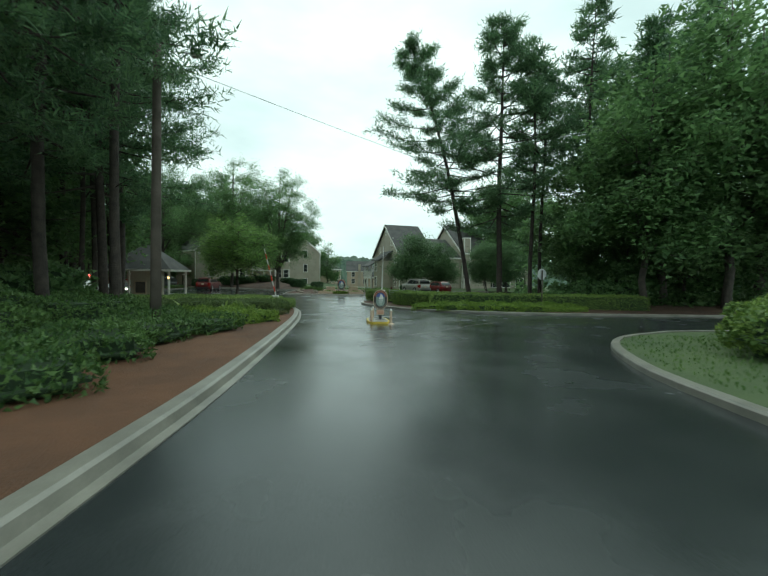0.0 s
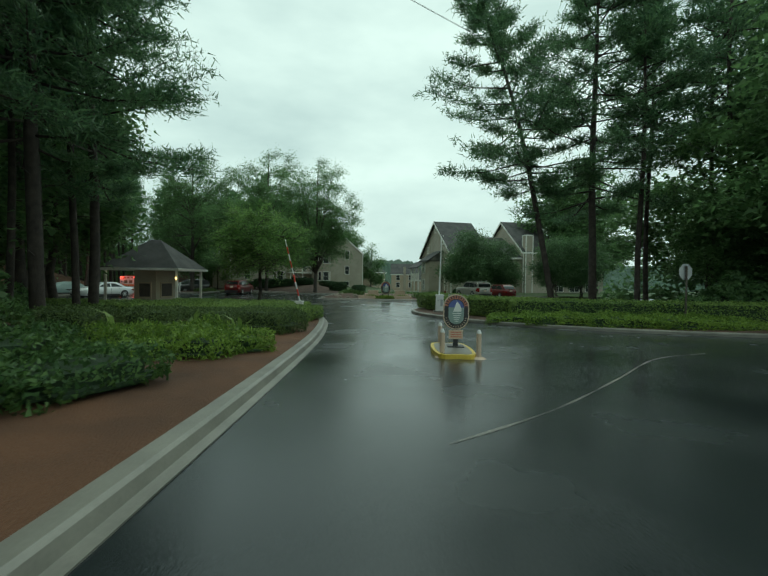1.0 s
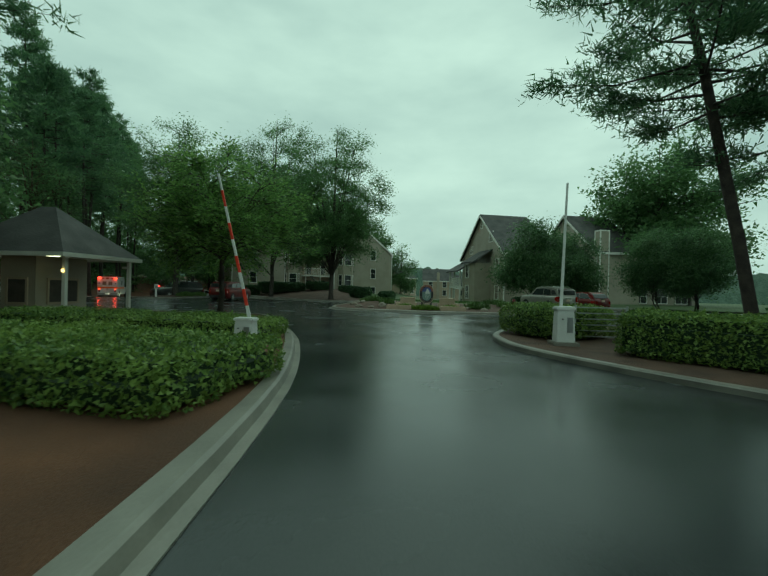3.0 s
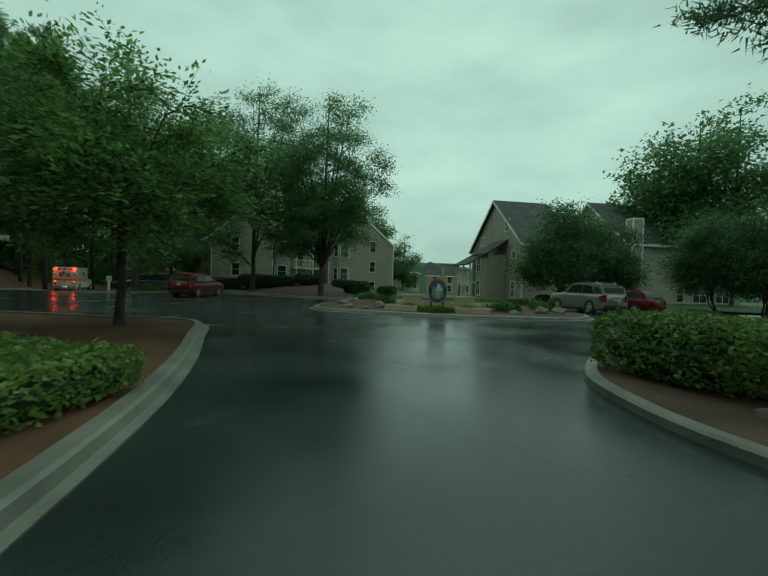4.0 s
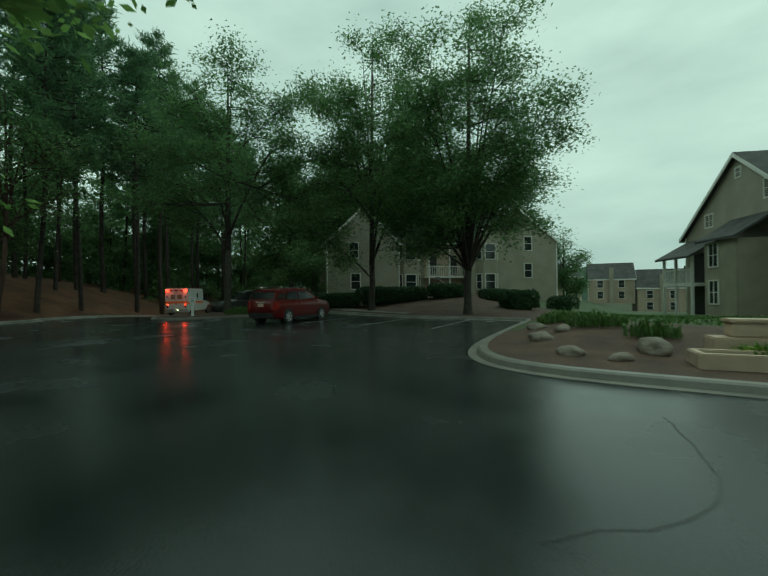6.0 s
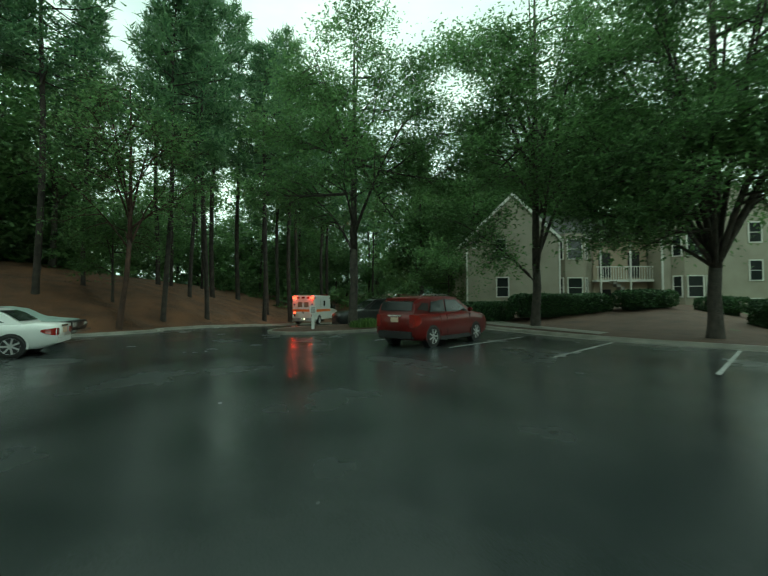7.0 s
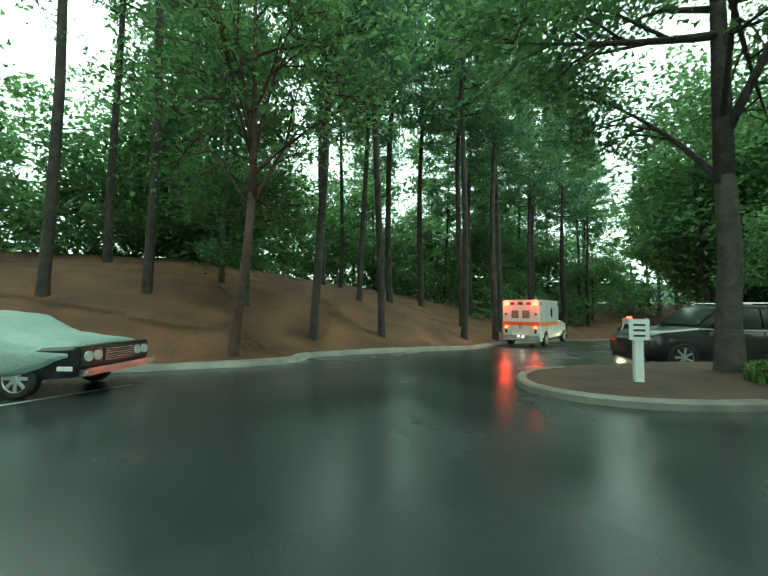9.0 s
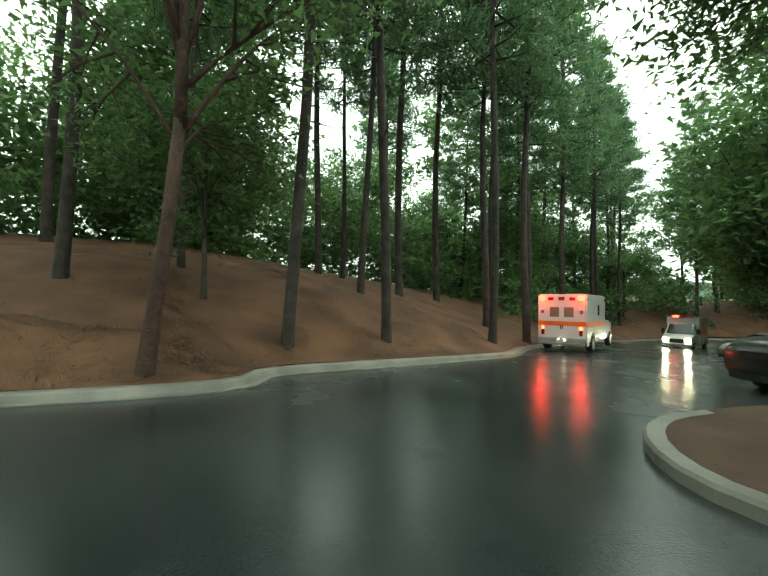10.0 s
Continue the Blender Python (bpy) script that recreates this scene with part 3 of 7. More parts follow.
def pine(name, label, h, start, spread, r, seed, branches=44, shoots=5, tufts=2, needles=16, lean=0.0, length=0.4, thick=0.034):
    """A tall pine: a bare trunk, uneven flat branches, and needle tufts clustered at the ends of the shoots."""
    rng = np.random.default_rng(seed)
    tree = thing(name, label, "pine tree")
    bm = bmesh.new()

    def axis(z):
        u = max(0.0, z / h)
        return Vector((lean * h * u ** 1.35 + 0.12 * math.sin(z * 0.35 + seed), 0.12 * math.cos(z * 0.3 + seed), z))
    zs = [-0.4, 0.15, 0.6, h * 0.15, h * 0.3, h * 0.45, h * 0.6, h * 0.75, h * 0.9, h]
    tube(bm, [axis(z) for z in zs], [r * 1.5, r * 1.12, r, r * 0.92, r * 0.84, r * 0.74, r * 0.6, r * 0.42, r * 0.2, r * 0.05], 12)
    for i in range(7):
        z = h * start * rng.uniform(0.35, 1.0)
        a, o = rng.uniform(0, math.tau), axis(z)
        tube(bm, [o, o + Vector((math.cos(a), math.sin(a), 0.15)) * rng.uniform(0.4, 1.5)], [0.025, 0.008], 4)
    spots, ways = [], []
    for i in range(branches):
        u = (i + rng.uniform(0, 1)) / branches
        z = h * (start + (0.985 - start) * u)
        a = i * 2.4 + rng.uniform(-0.5, 0.5)
        shape = 0.55 + 0.45 * math.sin(math.pi * min(1.0, u * 1.15 + 0.12))
        l = spread * 0.5 * shape * (1 - 0.55 * u ** 2.2) * rng.uniform(0.4, 1.1)
        o = axis(z)
        d = Vector((math.cos(a), math.sin(a), rng.uniform(-0.22, 0.22) + 0.55 * u * u))
        e = o + d * l
        m = o.lerp(e, 0.55) + Vector((0, 0, -0.07 * l))
        tube(bm, [o, m, e], [0.035 + r * 0.13, 0.02 + r * 0.06, 0.01], 5)
        across = Vector((-d.y, d.x, 0))
        for k in range(shoots):
            s = 0.4 + 0.6 * (k + rng.uniform(0.2, 1.0)) / shoots
            p = bezier(o, m * 2 - (o + e) * 0.5, e, min(s, 1.0))
            w = (d * 0.5 + across * rng.uniform(-1, 1) + Vector((0, 0, rng.uniform(0.0, 0.45)))).normalized() * (0.3 + 0.2 * l * rng.uniform(0.4, 1.0))
            if shoots > 6:
                tube(bm, [p, p + w], [0.012, 0.006], 3)
            for q in range(tufts):
                spots.append(tuple(p + w * (1 - 0.42 * q))), ways.append(tuple(w.normalized()))
    part("trunk", bm, "bark", tree, smooth=True)
    c, w = np.repeat(np.array(spots), needles, 0), np.repeat(np.array(ways), needles, 0)
    n = len(c)
    a = rng.normal(size=(n, 3)) + w * 0.8 + (0, 0, 0.15)
    a /= np.linalg.norm(a, axis=1)[:, None]
    b = np.cross(a, rng.normal(size=(n, 3)))
    b /= np.linalg.norm(b, axis=1)[:, None] + 1e-9
    l = length * rng.uniform(0.6, 1.25, (n, 1))
    c = c + rng.normal(size=(n, 3)) * (0.26, 0.26, 0.16)
    v = np.stack([c + b * thick, c + a * l, c - b * thick], 1).reshape(-1, 3)
    cloud_ob("crown", v, np.arange(n * 3).reshape(-1, 3), "needle", tree)
    return tree


def put(tree, x, y, z, yaw=0.0, k=1.0):
    tree.matrix_world = Matrix.Translation((x, y, z)) @ Matrix.Rotation(radians(yaw), 4, "Z") @ Matrix.Diagonal((k, k, k, 1))
    return tree


def again(tree, x, y, z, yaw, k, label="", group=""):
    t = copy_thing(tree, place(x, y, z, yaw))
    t.scale = (k, k, k * random.uniform(0.92, 1.1))
    tagged(t, label, "", group)
    return t


def soil(x, y):
    return bank(x, y) if seg_near((x, y), WOOD_KERB) > 0 else gz(x, y) + 0.05


# large trees round the parking lot
oak = put(broadleaf("oak_tree", "tall spreading green shade tree in the mulch bed", 17.9, 11.6, 0.24, 3, leaves=86000, leaf=0.175, fork=0.15, base=0.175, droop=0.1, limbs=18, side=11), -16.1, 61.7, back_height(-16.1, 61.7), 20)
put(broadleaf("oak_tree", "shade tree with dark trunk before the apartment house", 20.0, 12.8, 0.23, 7, leaves=72000, leaf=0.18, fork=0.17, base=0.14, droop=0.15, limbs=18, side=11), -23.8, 63.6, back_height(-23.8, 63.6), 80)
put(broadleaf("oak_tree", "large forked oak on the kerbed tree island", 16.8, 11.8, 0.23, 11, leaves=43000, fork=0.25, base=0.18, droop=0.12, limbs=14, side=11, leaf=0.18), -30.9, 56.9, gz(-30.9, 56.9) + 0.2, 130)
myrtle = put(broadleaf("crape_myrtle_tree", "crape myrtle with drooping light-green sprays beside the lane", 6.9, 8.0, 0.13, 5, "leaf2", leaves=42000, leaf=0.16, fork=0.25, base=0.25, limbs=15, side=11, twigs=8, twig=1.1, droop=0.35, slim=0.42, fronds=True, puff=0.5), -13.2, 36.6, gz(-13.2, 36.6) + 0.1, 0)
myrtle_2 = put(broadleaf("crape_myrtle_tree", "dense dark crape myrtle before the gabled house", 8.3, 7.3, 0.1, 15, "dark_myrtle", leaves=30000, leaf=0.235, slim=0.5, fork=0.12, base=0.08, limbs=15, side=9, twigs=6, twig=1.3, stems=3, droop=0.3, puff=0.5), 4.6, 64.4, back_height(4.6, 64.4), 0)
again(myrtle_2, 8.9, 66.0, back_height(9, 65.5), 100, 0.8)
again(myrtle_2, 15.8, 62.8, back_height(15.8, 62.8), 200, 0.8)
again(myrtle_2, 18.5, 61.5, back_height(18, 61.5), 300, 0.85)
# pines
pine_1 = put(pine("pine_tree", "tall loblolly pine with a bare lower trunk", 25, 0.28, 14.0, 0.27, 21, 70, 9, 3, 18, length=0.44), 10.6, 37.9, gz(10.6, 37.9) + 0.3, 30)
pine_2 = put(pine("pine_tree", "leaning tall pine with clustered crown", 22.5, 0.36, 12.5, 0.22, 22, 58, 9, 3, 18, lean=-0.24, length=0.42), 7.9, 37.7, gz(7.9, 37.7) + 0.2, 0)
pine_3 = put(pine("pine_tree", "slim woodland pine on the straw-covered bank", 22, 0.5, 6.5, 0.17, 23, 42, 6, 2, 11, length=0.5, thick=0.05), -41.6, 44.5, bank(-41.6, 44.5) - 0.1, 0)
pine_4 = put(pine("pine_tree", "slim woodland pine with low side branches", 20, 0.46, 6.0, 0.15, 24, 44, 6, 2, 11, lean=0.03, length=0.5, thick=0.05), -39.1, 49.9, bank(-39.1, 49.9) - 0.05, 60)
young = put(broadleaf("woodland_tree", "slender understorey tree with thin leafy branches", 9.0, 7.4, 0.12, 31, "shade_leaf", leaves=9000, leaf=0.25, slim=0.6, fork=0.3, base=0.18, limbs=9, side=8, twigs=6, puff=0.55), -41.4, 47.8, bank(-41.4, 47.8), 0, 0.62)
put(broadleaf("woodland_tree", "leaning hardwood at the foot of the bank, red light painted into its dark trunk", 12.5, 8.6, 0.13, 37, "shade_leaf", bark="red_bark", leaves=9000, leaf=0.18, fork=0.36, base=0.3, limbs=10, side=9, twigs=7, lean=(0.1, 0.35)), -37.15, 47.3, bank(-37.15, 47.3) - 0.05, 0)
bushy = put(broadleaf("woodland_tree", "leafy woodland tree with a dense dark crown", 14, 8.5, 0.2, 33, "shade_leaf", leaves=12500, leaf=0.31, slim=0.65, fork=0.22, base=0.08, limbs=11, side=9, twigs=6, puff=0.6), -15.8, 9.0, soil(-15.8, 9), 0)
bushy_2 = put(broadleaf("woodland_tree", "tall woodland tree with a broad leafy crown", 17, 9.5, 0.2, 35, "shade_leaf", leaves=7800, leaf=0.46, slim=0.6, fork=0.28, base=0.16, limbs=10, side=9, twigs=6, puff=0.75), -52.0, 46.0, bank(-52, 46), 0)
pine_5 = put(pine("pine_tree", "very tall straight pine beside the wood road", 27, 0.45, 7.5, 0.2, 27, 48, 6, 2, 11, length=0.55, thick=0.054), -47.0, 62.7, soil(-47.0, 62.7) - 0.1, 10)

again(bushy, 24.0, 82, 0, 60, 1.65, "rounded shade tree behind the apartment house")
again(bushy, 28.5, 83, 0, 10, 1.7, "rounded shade tree behind the apartment house")
again(bushy, -14.5, 104, -1.6, 40, 0.85, "round green tree at the end of the house")

for i, (x, y, k) in enumerate(((-38.5, 80, 1.3), (-33.5, 86, 1.55), (-28.0, 86, 1.5), (-44.0, 78, 1.4))):
    again(bushy, x, y, gz(x, y), 70 * i, k, "tall leafy tree behind the apartment house")

# trees of the wood beyond the kerb: the nearest first
rng_w = np.random.default_rng(5)
for x, y, k in ((-40.1, 52.5, 0.95), (-43.3, 58.2, 1.0), (-47.6, 60.6, 1.1), (-45.2, 53.4, 0.95), (-41.0, 41.8, 1.0)):
    again(pine_3 if k >= 1 else pine_4, x, y, soil(x, y) - 0.1, rng_w.uniform(0, 360), k)
for x, y in ((-50.6, 65.6), (-53.0, 70.6), (-56.8, 74.2), (-59.0, 80.0), (-62.6, 83.4), (-64.6, 89.4), (-68.6, 92.0), (-72, 97), (-76, 101), (-55, 66), (-60, 72), (-66, 80), (-52, 60), (-49, 56.4), (-70, 88), (-66, 104)):
    again(pine_5, x, y, soil(x, y) - 0.1, rng_w.uniform(0, 360), rng_w.uniform(0.85, 1.1))
count = 0
while count < 32:
    x, y = rng_w.uniform(-92, -37), rng_w.uniform(14, 132)
    d = seg_near((x, y), WOOD_KERB)
    if d < 3.5 or d > 24 or (d < 7 and rng_w.uniform() < 0.5):
        continue
    kind = (pine_3, bushy_2, pine_4, young, bushy_2, pine_3)[count % 6]
    if 33 < y < 47 and x > -56 and kind in (bushy_2, young):
        kind = pine_3
    if d < 15 and kind is bushy_2:
        kind = (young, pine_3)[count % 2]
    again(kind, x, y, soil(x, y) - 0.1, rng_w.uniform(0, 360), rng_w.uniform(0.8, 1.15))
    count += 1
for i, (x, y, k) in enumerate(((-45.5, 84.5, 1.0), (-36, 92, 1.1), (-32, 92, 1.1), (-24, 92, 1.0), (-20, 100, 0.9), (20.5, 84, 1.15), (25, 86, 1.1))):
    again(bushy_2, x, y, gz(x, y), 80 * i, k, "shade tree behind the apartment house")
again(young, -35.2, 71.2, gz(-35.2, 71.2), 140, 0.85, "bright leafy small tree beside the house corner")
# the far side of the wood road
for i, (x, y) in enumerate(((-45, 86), (-49, 93), (-42, 90), (-54, 101), (-47, 103), (-60, 112), (-52, 114), (-66, 124), (-58, 128), (-38, 96), (-44, 118), (-36, 110), (-46, 96), (-51, 98), (-56, 107), (-43, 100))):
    if -11.5 < seg_near((x, y), WOOD_KERB) < 2:
        continue
    again((bushy_2, bushy, pine_4, bushy_2, pine_3)[i % 5], x, y, soil(x, y), rng_w.uniform(0, 360), rng_w.uniform(0.85, 1.2))
for i, (x, y, k) in enumerate(((-46.0, 86.0, 1.25), (-47.6, 92.0, 1.3), (-45.0, 97.0, 1.3), (-41.0, 88.5, 1.2), (-66.0, 108.0, 1.3), (-60.0, 113.0, 1.3), (-52.0, 118.0, 1.35))):
    again(bushy_2, x, y, soil(x, y), 53 * i, k)
again(pine_2, -9.4, 8.2, soil(-9.4, 8.2), 200, 0.72, "pine reaching over the entrance lane")
# woods to the left of the entrance
for i, (x, y, k) in enumerate(((-11.4, 13.6, 0.74), (-13.6, 19.6, 0.8), (-15.8, 24.4, 0.78))):
    again(pine_1, x, y, soil(x, y), 80 * i, k, "dark bushy pine at the wood's edge")
# trees at y up to 5 stand unseen, kept for shadows and reflections
for i, (x, y) in enumerate(((-9.8, 15.0), (-14.8, 19.8), (-15.6, 23.2), (-13.5, 16.0), (-15.0, 21.0), (-9.6, 5.0), (-11.2, 10.4), (-12.8, 6.0), (-16.5, 13.0), (-18.5, 18.5), (-21, 22), (-24, 17), (-20, 9), (-26, 12), (-30, 20), (-29, 28), (-25, 26.5), (-32, 25), (-14, 2), (-10, 0), (-31, 33), (-28.5, 34.5))):
    again((pine_3, pine_4)[i % 2] if x > -17 else (pine_3, bushy, pine_4, pine_5, bushy)[i % 5], x, y, soil(x, y), rng_w.uniform(0, 360), rng_w.uniform(0.8, 1.05))
for i, (x, y) in enumerate(((-18.5, 23.6), (-21.0, 27.6), (-25.5, 30.0), (-28, 24))):
    again((pine_5, bushy)[i % 2], x, y, soil(x, y), 67 * i, 1.05)
# woods to the right of the entrance and behind the hedge
# five unseen trees, there only for the shadows and reflections they give
for i in range(5):
    x, y = rng_w.uniform(12.5, 26), rng_w.uniform(-14, 11)
    again((bushy_2, pine_4, bushy, pine_3)[i % 4], x, y, gz(x, y) + 0.4, rng_w.uniform(0, 360), rng_w.uniform(0.8, 1.1))
for i, (x, y) in enumerate(((13.2, 36.6), (15.2, 39.6), (17.4, 35.0), (19.6, 40.0), (21.5, 33.6), (24.0, 38.0), (26.5, 34.4), (29.5, 39.0), (32.0, 33.0), (35.0, 37.5), (39.0, 34.5), (43.0, 38.5), (22.6, 41.0), (28.0, 42.0))):
    again((pine_3, pine_4, pine_5)[i % 3], x, y, gz(x, y) + 0.3, 71 * i, (1.1, 1.2, 0.9)[i % 3])
for i, (x, y, k) in enumerate(((17.6, 27.6, 1.15), (20.4, 29.8, 1.4), (23.6, 28.0, 1.5), (27.5, 30.0, 1.6), (19.0, 33.6, 1.2))):
    again(bushy, x, y, gz(x, y) + 0.1, 61 * i, k, "tall dense dark tree beyond the side road")
for i, (x, y, k) in enumerate(((15.6, 33.4, 0.5), (18.8, 31.6, 0.56), (22.4, 30.4, 0.62), (26.4, 31.2, 0.66), (31.0, 30.6, 0.7), (36.0, 32.0, 0.72), (20.6, 36.6, 0.62), (28.4, 36.0, 0.66), (41.0, 31.0, 0.75))):
    again(bushy, x, y, gz(x, y) + 0.1, 47 * i, k, "low dense dark tree behind the hedge bed")


# ---- dense leaves of the woods behind the single trees ----
def wood_leaves(name, label, line, near, far, z0, z1, n, per, size, seed, radius=1.6, thin=-0.25):
    """Leaf clumps between two offsets to the left of a line, from z0 to z1 above the soil."""
    rng = np.random.default_rng(seed)
    cen, rad = [], []
    while len(cen) < n:
        i = int(rng.integers(0, len(line) - 1))
        (ax, ay), (bx, by) = line[i], line[i + 1]
        t, o = rng.uniform(), rng.uniform(near, far)
        d = Vector((bx - ax, by - ay))
        if rng.uniform() > d.length / 4.0:
            continue
        d.normalize()
        x, y = ax + (bx - ax) * t - d.y * o, ay + (by - ay) * t + d.x * o
        h = rng.uniform(z0, z1 * (1 + 0.25 * noise.noise((x * 0.12, y * 0.12, seed))))
        if noise.noise((x * 0.22, y * 0.22, h * 0.3 + seed)) < thin:
            continue
        cen.append((x, y, soil(x, y) + h)), rad.append(radius * rng.uniform(0.6, 1.3))
    v, f = leaf_cloud(cen, rad, per, size, rng, 0.7, 0.1, 0.65)
    me = bpy.data.meshes.new(name)
    me.from_pydata(v.tolist(), [], f.tolist())
    me.materials.append(M["shade_leaf"])
    tagged(new(name, me), label, "woods", kind="stuff")


def resample(line, step=3.0):
    out = [line[0]]
    for a, b in zip(line, line[1:]):
        k = max(1, int(math.hypot(b[0] - a[0], b[1] - a[1]) / step))
        out += [(a[0] + (b[0] - a[0]) * i / k, a[1] + (b[1] - a[1]) * i / k) for i in range(1, k + 1)]
    return out


WOOD_FAR = resample(WOOD_KERB)
wood_leaves("wood_foliage", "dense green foliage deep in the wood", WOOD_FAR, 21, 38, 0, 13, 1150, 56, 0.5, 201, 1.7, -0.25)
wood_leaves("wood_undergrowth", "low leafy undergrowth behind the straw bank", WOOD_FAR, 13, 22, 0, 3.4, 520, 40, 0.36, 202, 0.9, -0.1)
wood_leaves("wood_foliage", "leafy saplings along the crest of the bank", WOOD_FAR, 15, 25, 0.2, 7.0, 1750, 40, 0.46, 204, 1.2, -0.15)
wood_leaves("wood_foliage", "leafy mid-height foliage between the pines", WOOD_FAR[:44], 15, 27, 1.5, 12, 1050, 44, 0.36, 210, 1.3, -0.3)
wood_leaves("wood_foliage", "leafy wood beyond the bend of the road", resample(WOOD_KERB[10:]), 4, 20, 0.3, 16, 860, 42, 0.55, 205, 1.5, -0.3)
wood_leaves("wood_undergrowth", "low undergrowth beyond the bend of the road", resample(WOOD_KERB[10:]), 3, 13, -0.4, 3.2, 360, 40, 0.42, 206, 1.1, -0.35)
RIGHT_WOOD = resample([(-38, 107), (-46.5, 102.5), (-52, 95.5), (-51.2, 88), (-45, 80.4), (-42, 79.5)])
wood_leaves("wood_foliage", "leafy trees closing the bend of the wood road", RIGHT_WOOD, 0.5, 11, 0.2, 17, 520, 42, 0.45, 203, 1.3, -0.2)


wood_leaves("wood_foliage", "dark leafy wood behind the hedge bed", resample([(15.5, 41.5), (60, 43)]), 0, 6, 0.0, 9.5, 900, 40, 0.5, 207, 1.4, -0.5)
wood_leaves("wood_foliage", "dark leafy wood left of the entrance lane", resample([(-16.5, 2.0), (-19.5, 12.0), (-22.0, 22.0), (-24.5, 28.0), (-29.0, 32.0)]), 0, 9, 0.0, 11, 560, 50, 0.28, 209, 1.3, -0.5)
wood_leaves("wood_undergrowth", "dark tangled undergrowth behind the hedge bed", resample([(14.6, 31.0), (20, 28.6), (60, 29.5)]), 0, 4.5, 0.0, 3.4, 620, 40, 0.3, 208, 1.0, -0.6)


# ---- far wooded ridge ----
def far_wood():
    """A ridge closed by a rolling canopy of tree heads."""
    vs, fs, na, nd = [], [], 520, 9
    for i in range(na):
        a = -1.3 + 3.0 * i / (na - 1)
        crest = 19 + 6 * noise.noise((a * 5, 0, 0))
        for j in range(nd):
            u = j / (nd - 1)
            d = 330 + 90 * u
            h = -9 + (crest + 9) * math.sin(min(1.0, u * 1.25) * math.pi / 2)
            h += (3.2 * noise.noise((a * 55, u * 7, 1)) + 1.6 * noise.noise((a * 160, u * 16, 2))) * smoothstep(0, 0.15, u)
            vs.append((-math.sin(a) * d, 40 + math.cos(a) * d, h))
    for i in range(na - 1):
        for j in range(nd - 1):
            fs.append((i * nd + j, i * nd + nd + j, i * nd + nd + j + 1, i * nd + j + 1))
    me = bpy.data.meshes.new("far_woods")
    me.from_pydata(vs, [], fs)
    # the blue-green of this colour paints in the distant haze
    me.materials.append(M["hazy_wood"])
    tagged(new("far_woods", me), "distant wooded ridge with haze put into its colour", "woods", kind="stuff")


far_wood()


# ---- fallen straw and twigs on the bank ----
def litter(n, seed):
    rng = np.random.default_rng(seed)
    vs, fs = [], []
    while len(fs) < n:
        k = rng.integers(8, 44)
        (ax, ay), (bx, by) = WOOD_LINE[k], WOOD_LINE[k + 1]
        t, o = rng.uniform(), 0.3 + 9.0 * rng.uniform() ** 1.4
        d = Vector((bx - ax, by - ay)).normalized()
        x, y = ax + (bx - ax) * t - d.y * o, ay + (by - ay) * t + d.x * o
        if noise.noise((x * 0.7, y * 0.7, 8)) < -0.12:
            continue
        l, a, w = rng.uniform(0.08, 0.34), rng.uniform(0, math.tau), rng.uniform(0.006, 0.02)
        z = bank(x, y) + 0.012
        i = len(vs)
        dx, dy = math.cos(a), math.sin(a)
        vs += [(x - dy * w, y + dx * w, z), (x + dy * w, y - dx * w, z), (x + dx * l, y + dy * l, bank(x + dx * l, y + dy * l) + rng.uniform(0.01, 0.06))]
        fs.append((i, i + 1, i + 2))
    me = bpy.data.meshes.new("straw_litter")
    me.from_pydata(vs, [], fs)
    me.materials.append(M["litter"])
    tagged(new("straw_litter", me), "fallen pine straw, twigs and leaves on the bank", "leaf litter", kind="stuff")


litter(9000, 41)


# ---- apartment houses ----
def window(parent, x, z, w, h, m, panes=2):
    """A double-hung window on a wall in the plane y = 0 that faces -y, moved by m."""
    bm = bmesh.new()
    t = 0.09
    for q in ((-w / 2 - t, -h / 2 - t, -w / 2, h / 2 + t), (w / 2, -h / 2 - t, w / 2 + t, h / 2 + t), (-w / 2, -h / 2 - t, w / 2, -h / 2), (-w / 2, h / 2, w / 2, h / 2 + t), (-w / 2, -0.025, w / 2, 0.025)):
        add_box(bm, x + q[0], -0.07, z + q[1], x + q[2], 0.02, z + q[3], 0.01)
    if panes > 1:
        add_box(bm, x - 0.02, -0.055, z - h / 2, x + 0.02, 0.02, z + h / 2)
    bm.transform(m)
    win = part("window", bm, "trim", parent)
    bm = bmesh.new()
    add_box(bm, x - w / 2, -0.02, z - h / 2, x + w / 2, 0.03, z + h / 2)
    bm.transform(m)
    part("pane", bm, "glass", win)
    return win


def clad(bm, x0, x1, z0, z1, top=None, m=None, lap=0.14):
    """Horizontal lap boards on a wall in the plane y = 0; top(x) bounds them from above."""
    z = z0
    start = len(bm.verts)
    made = []
    while z < z1 - 0.02:
        h = min(lap, z1 - z)
        a, b = x0, x1
        if top:
            step = (x1 - x0) / 60
            xs = [x0 + step * i for i in range(61) if top(x0 + step * i) > z + h * 0.5]
            if len(xs) < 2:
                break
            a, b = xs[0], xs[-1]
        q = [bm.verts.new(p) for p in ((a, -0.034, z), (b, -0.034, z), (b, -0.008, z + h), (a, -0.008, z + h), (a, 0.0, z), (b, 0.0, z))]
        bm.faces.new((q[0], q[1], q[2], q[3]))
        bm.faces.new((q[4], q[5], q[1], q[0]))
        made += q
        z += h
    if m is not None:
        bmesh.ops.transform(bm, matrix=m, verts=made)


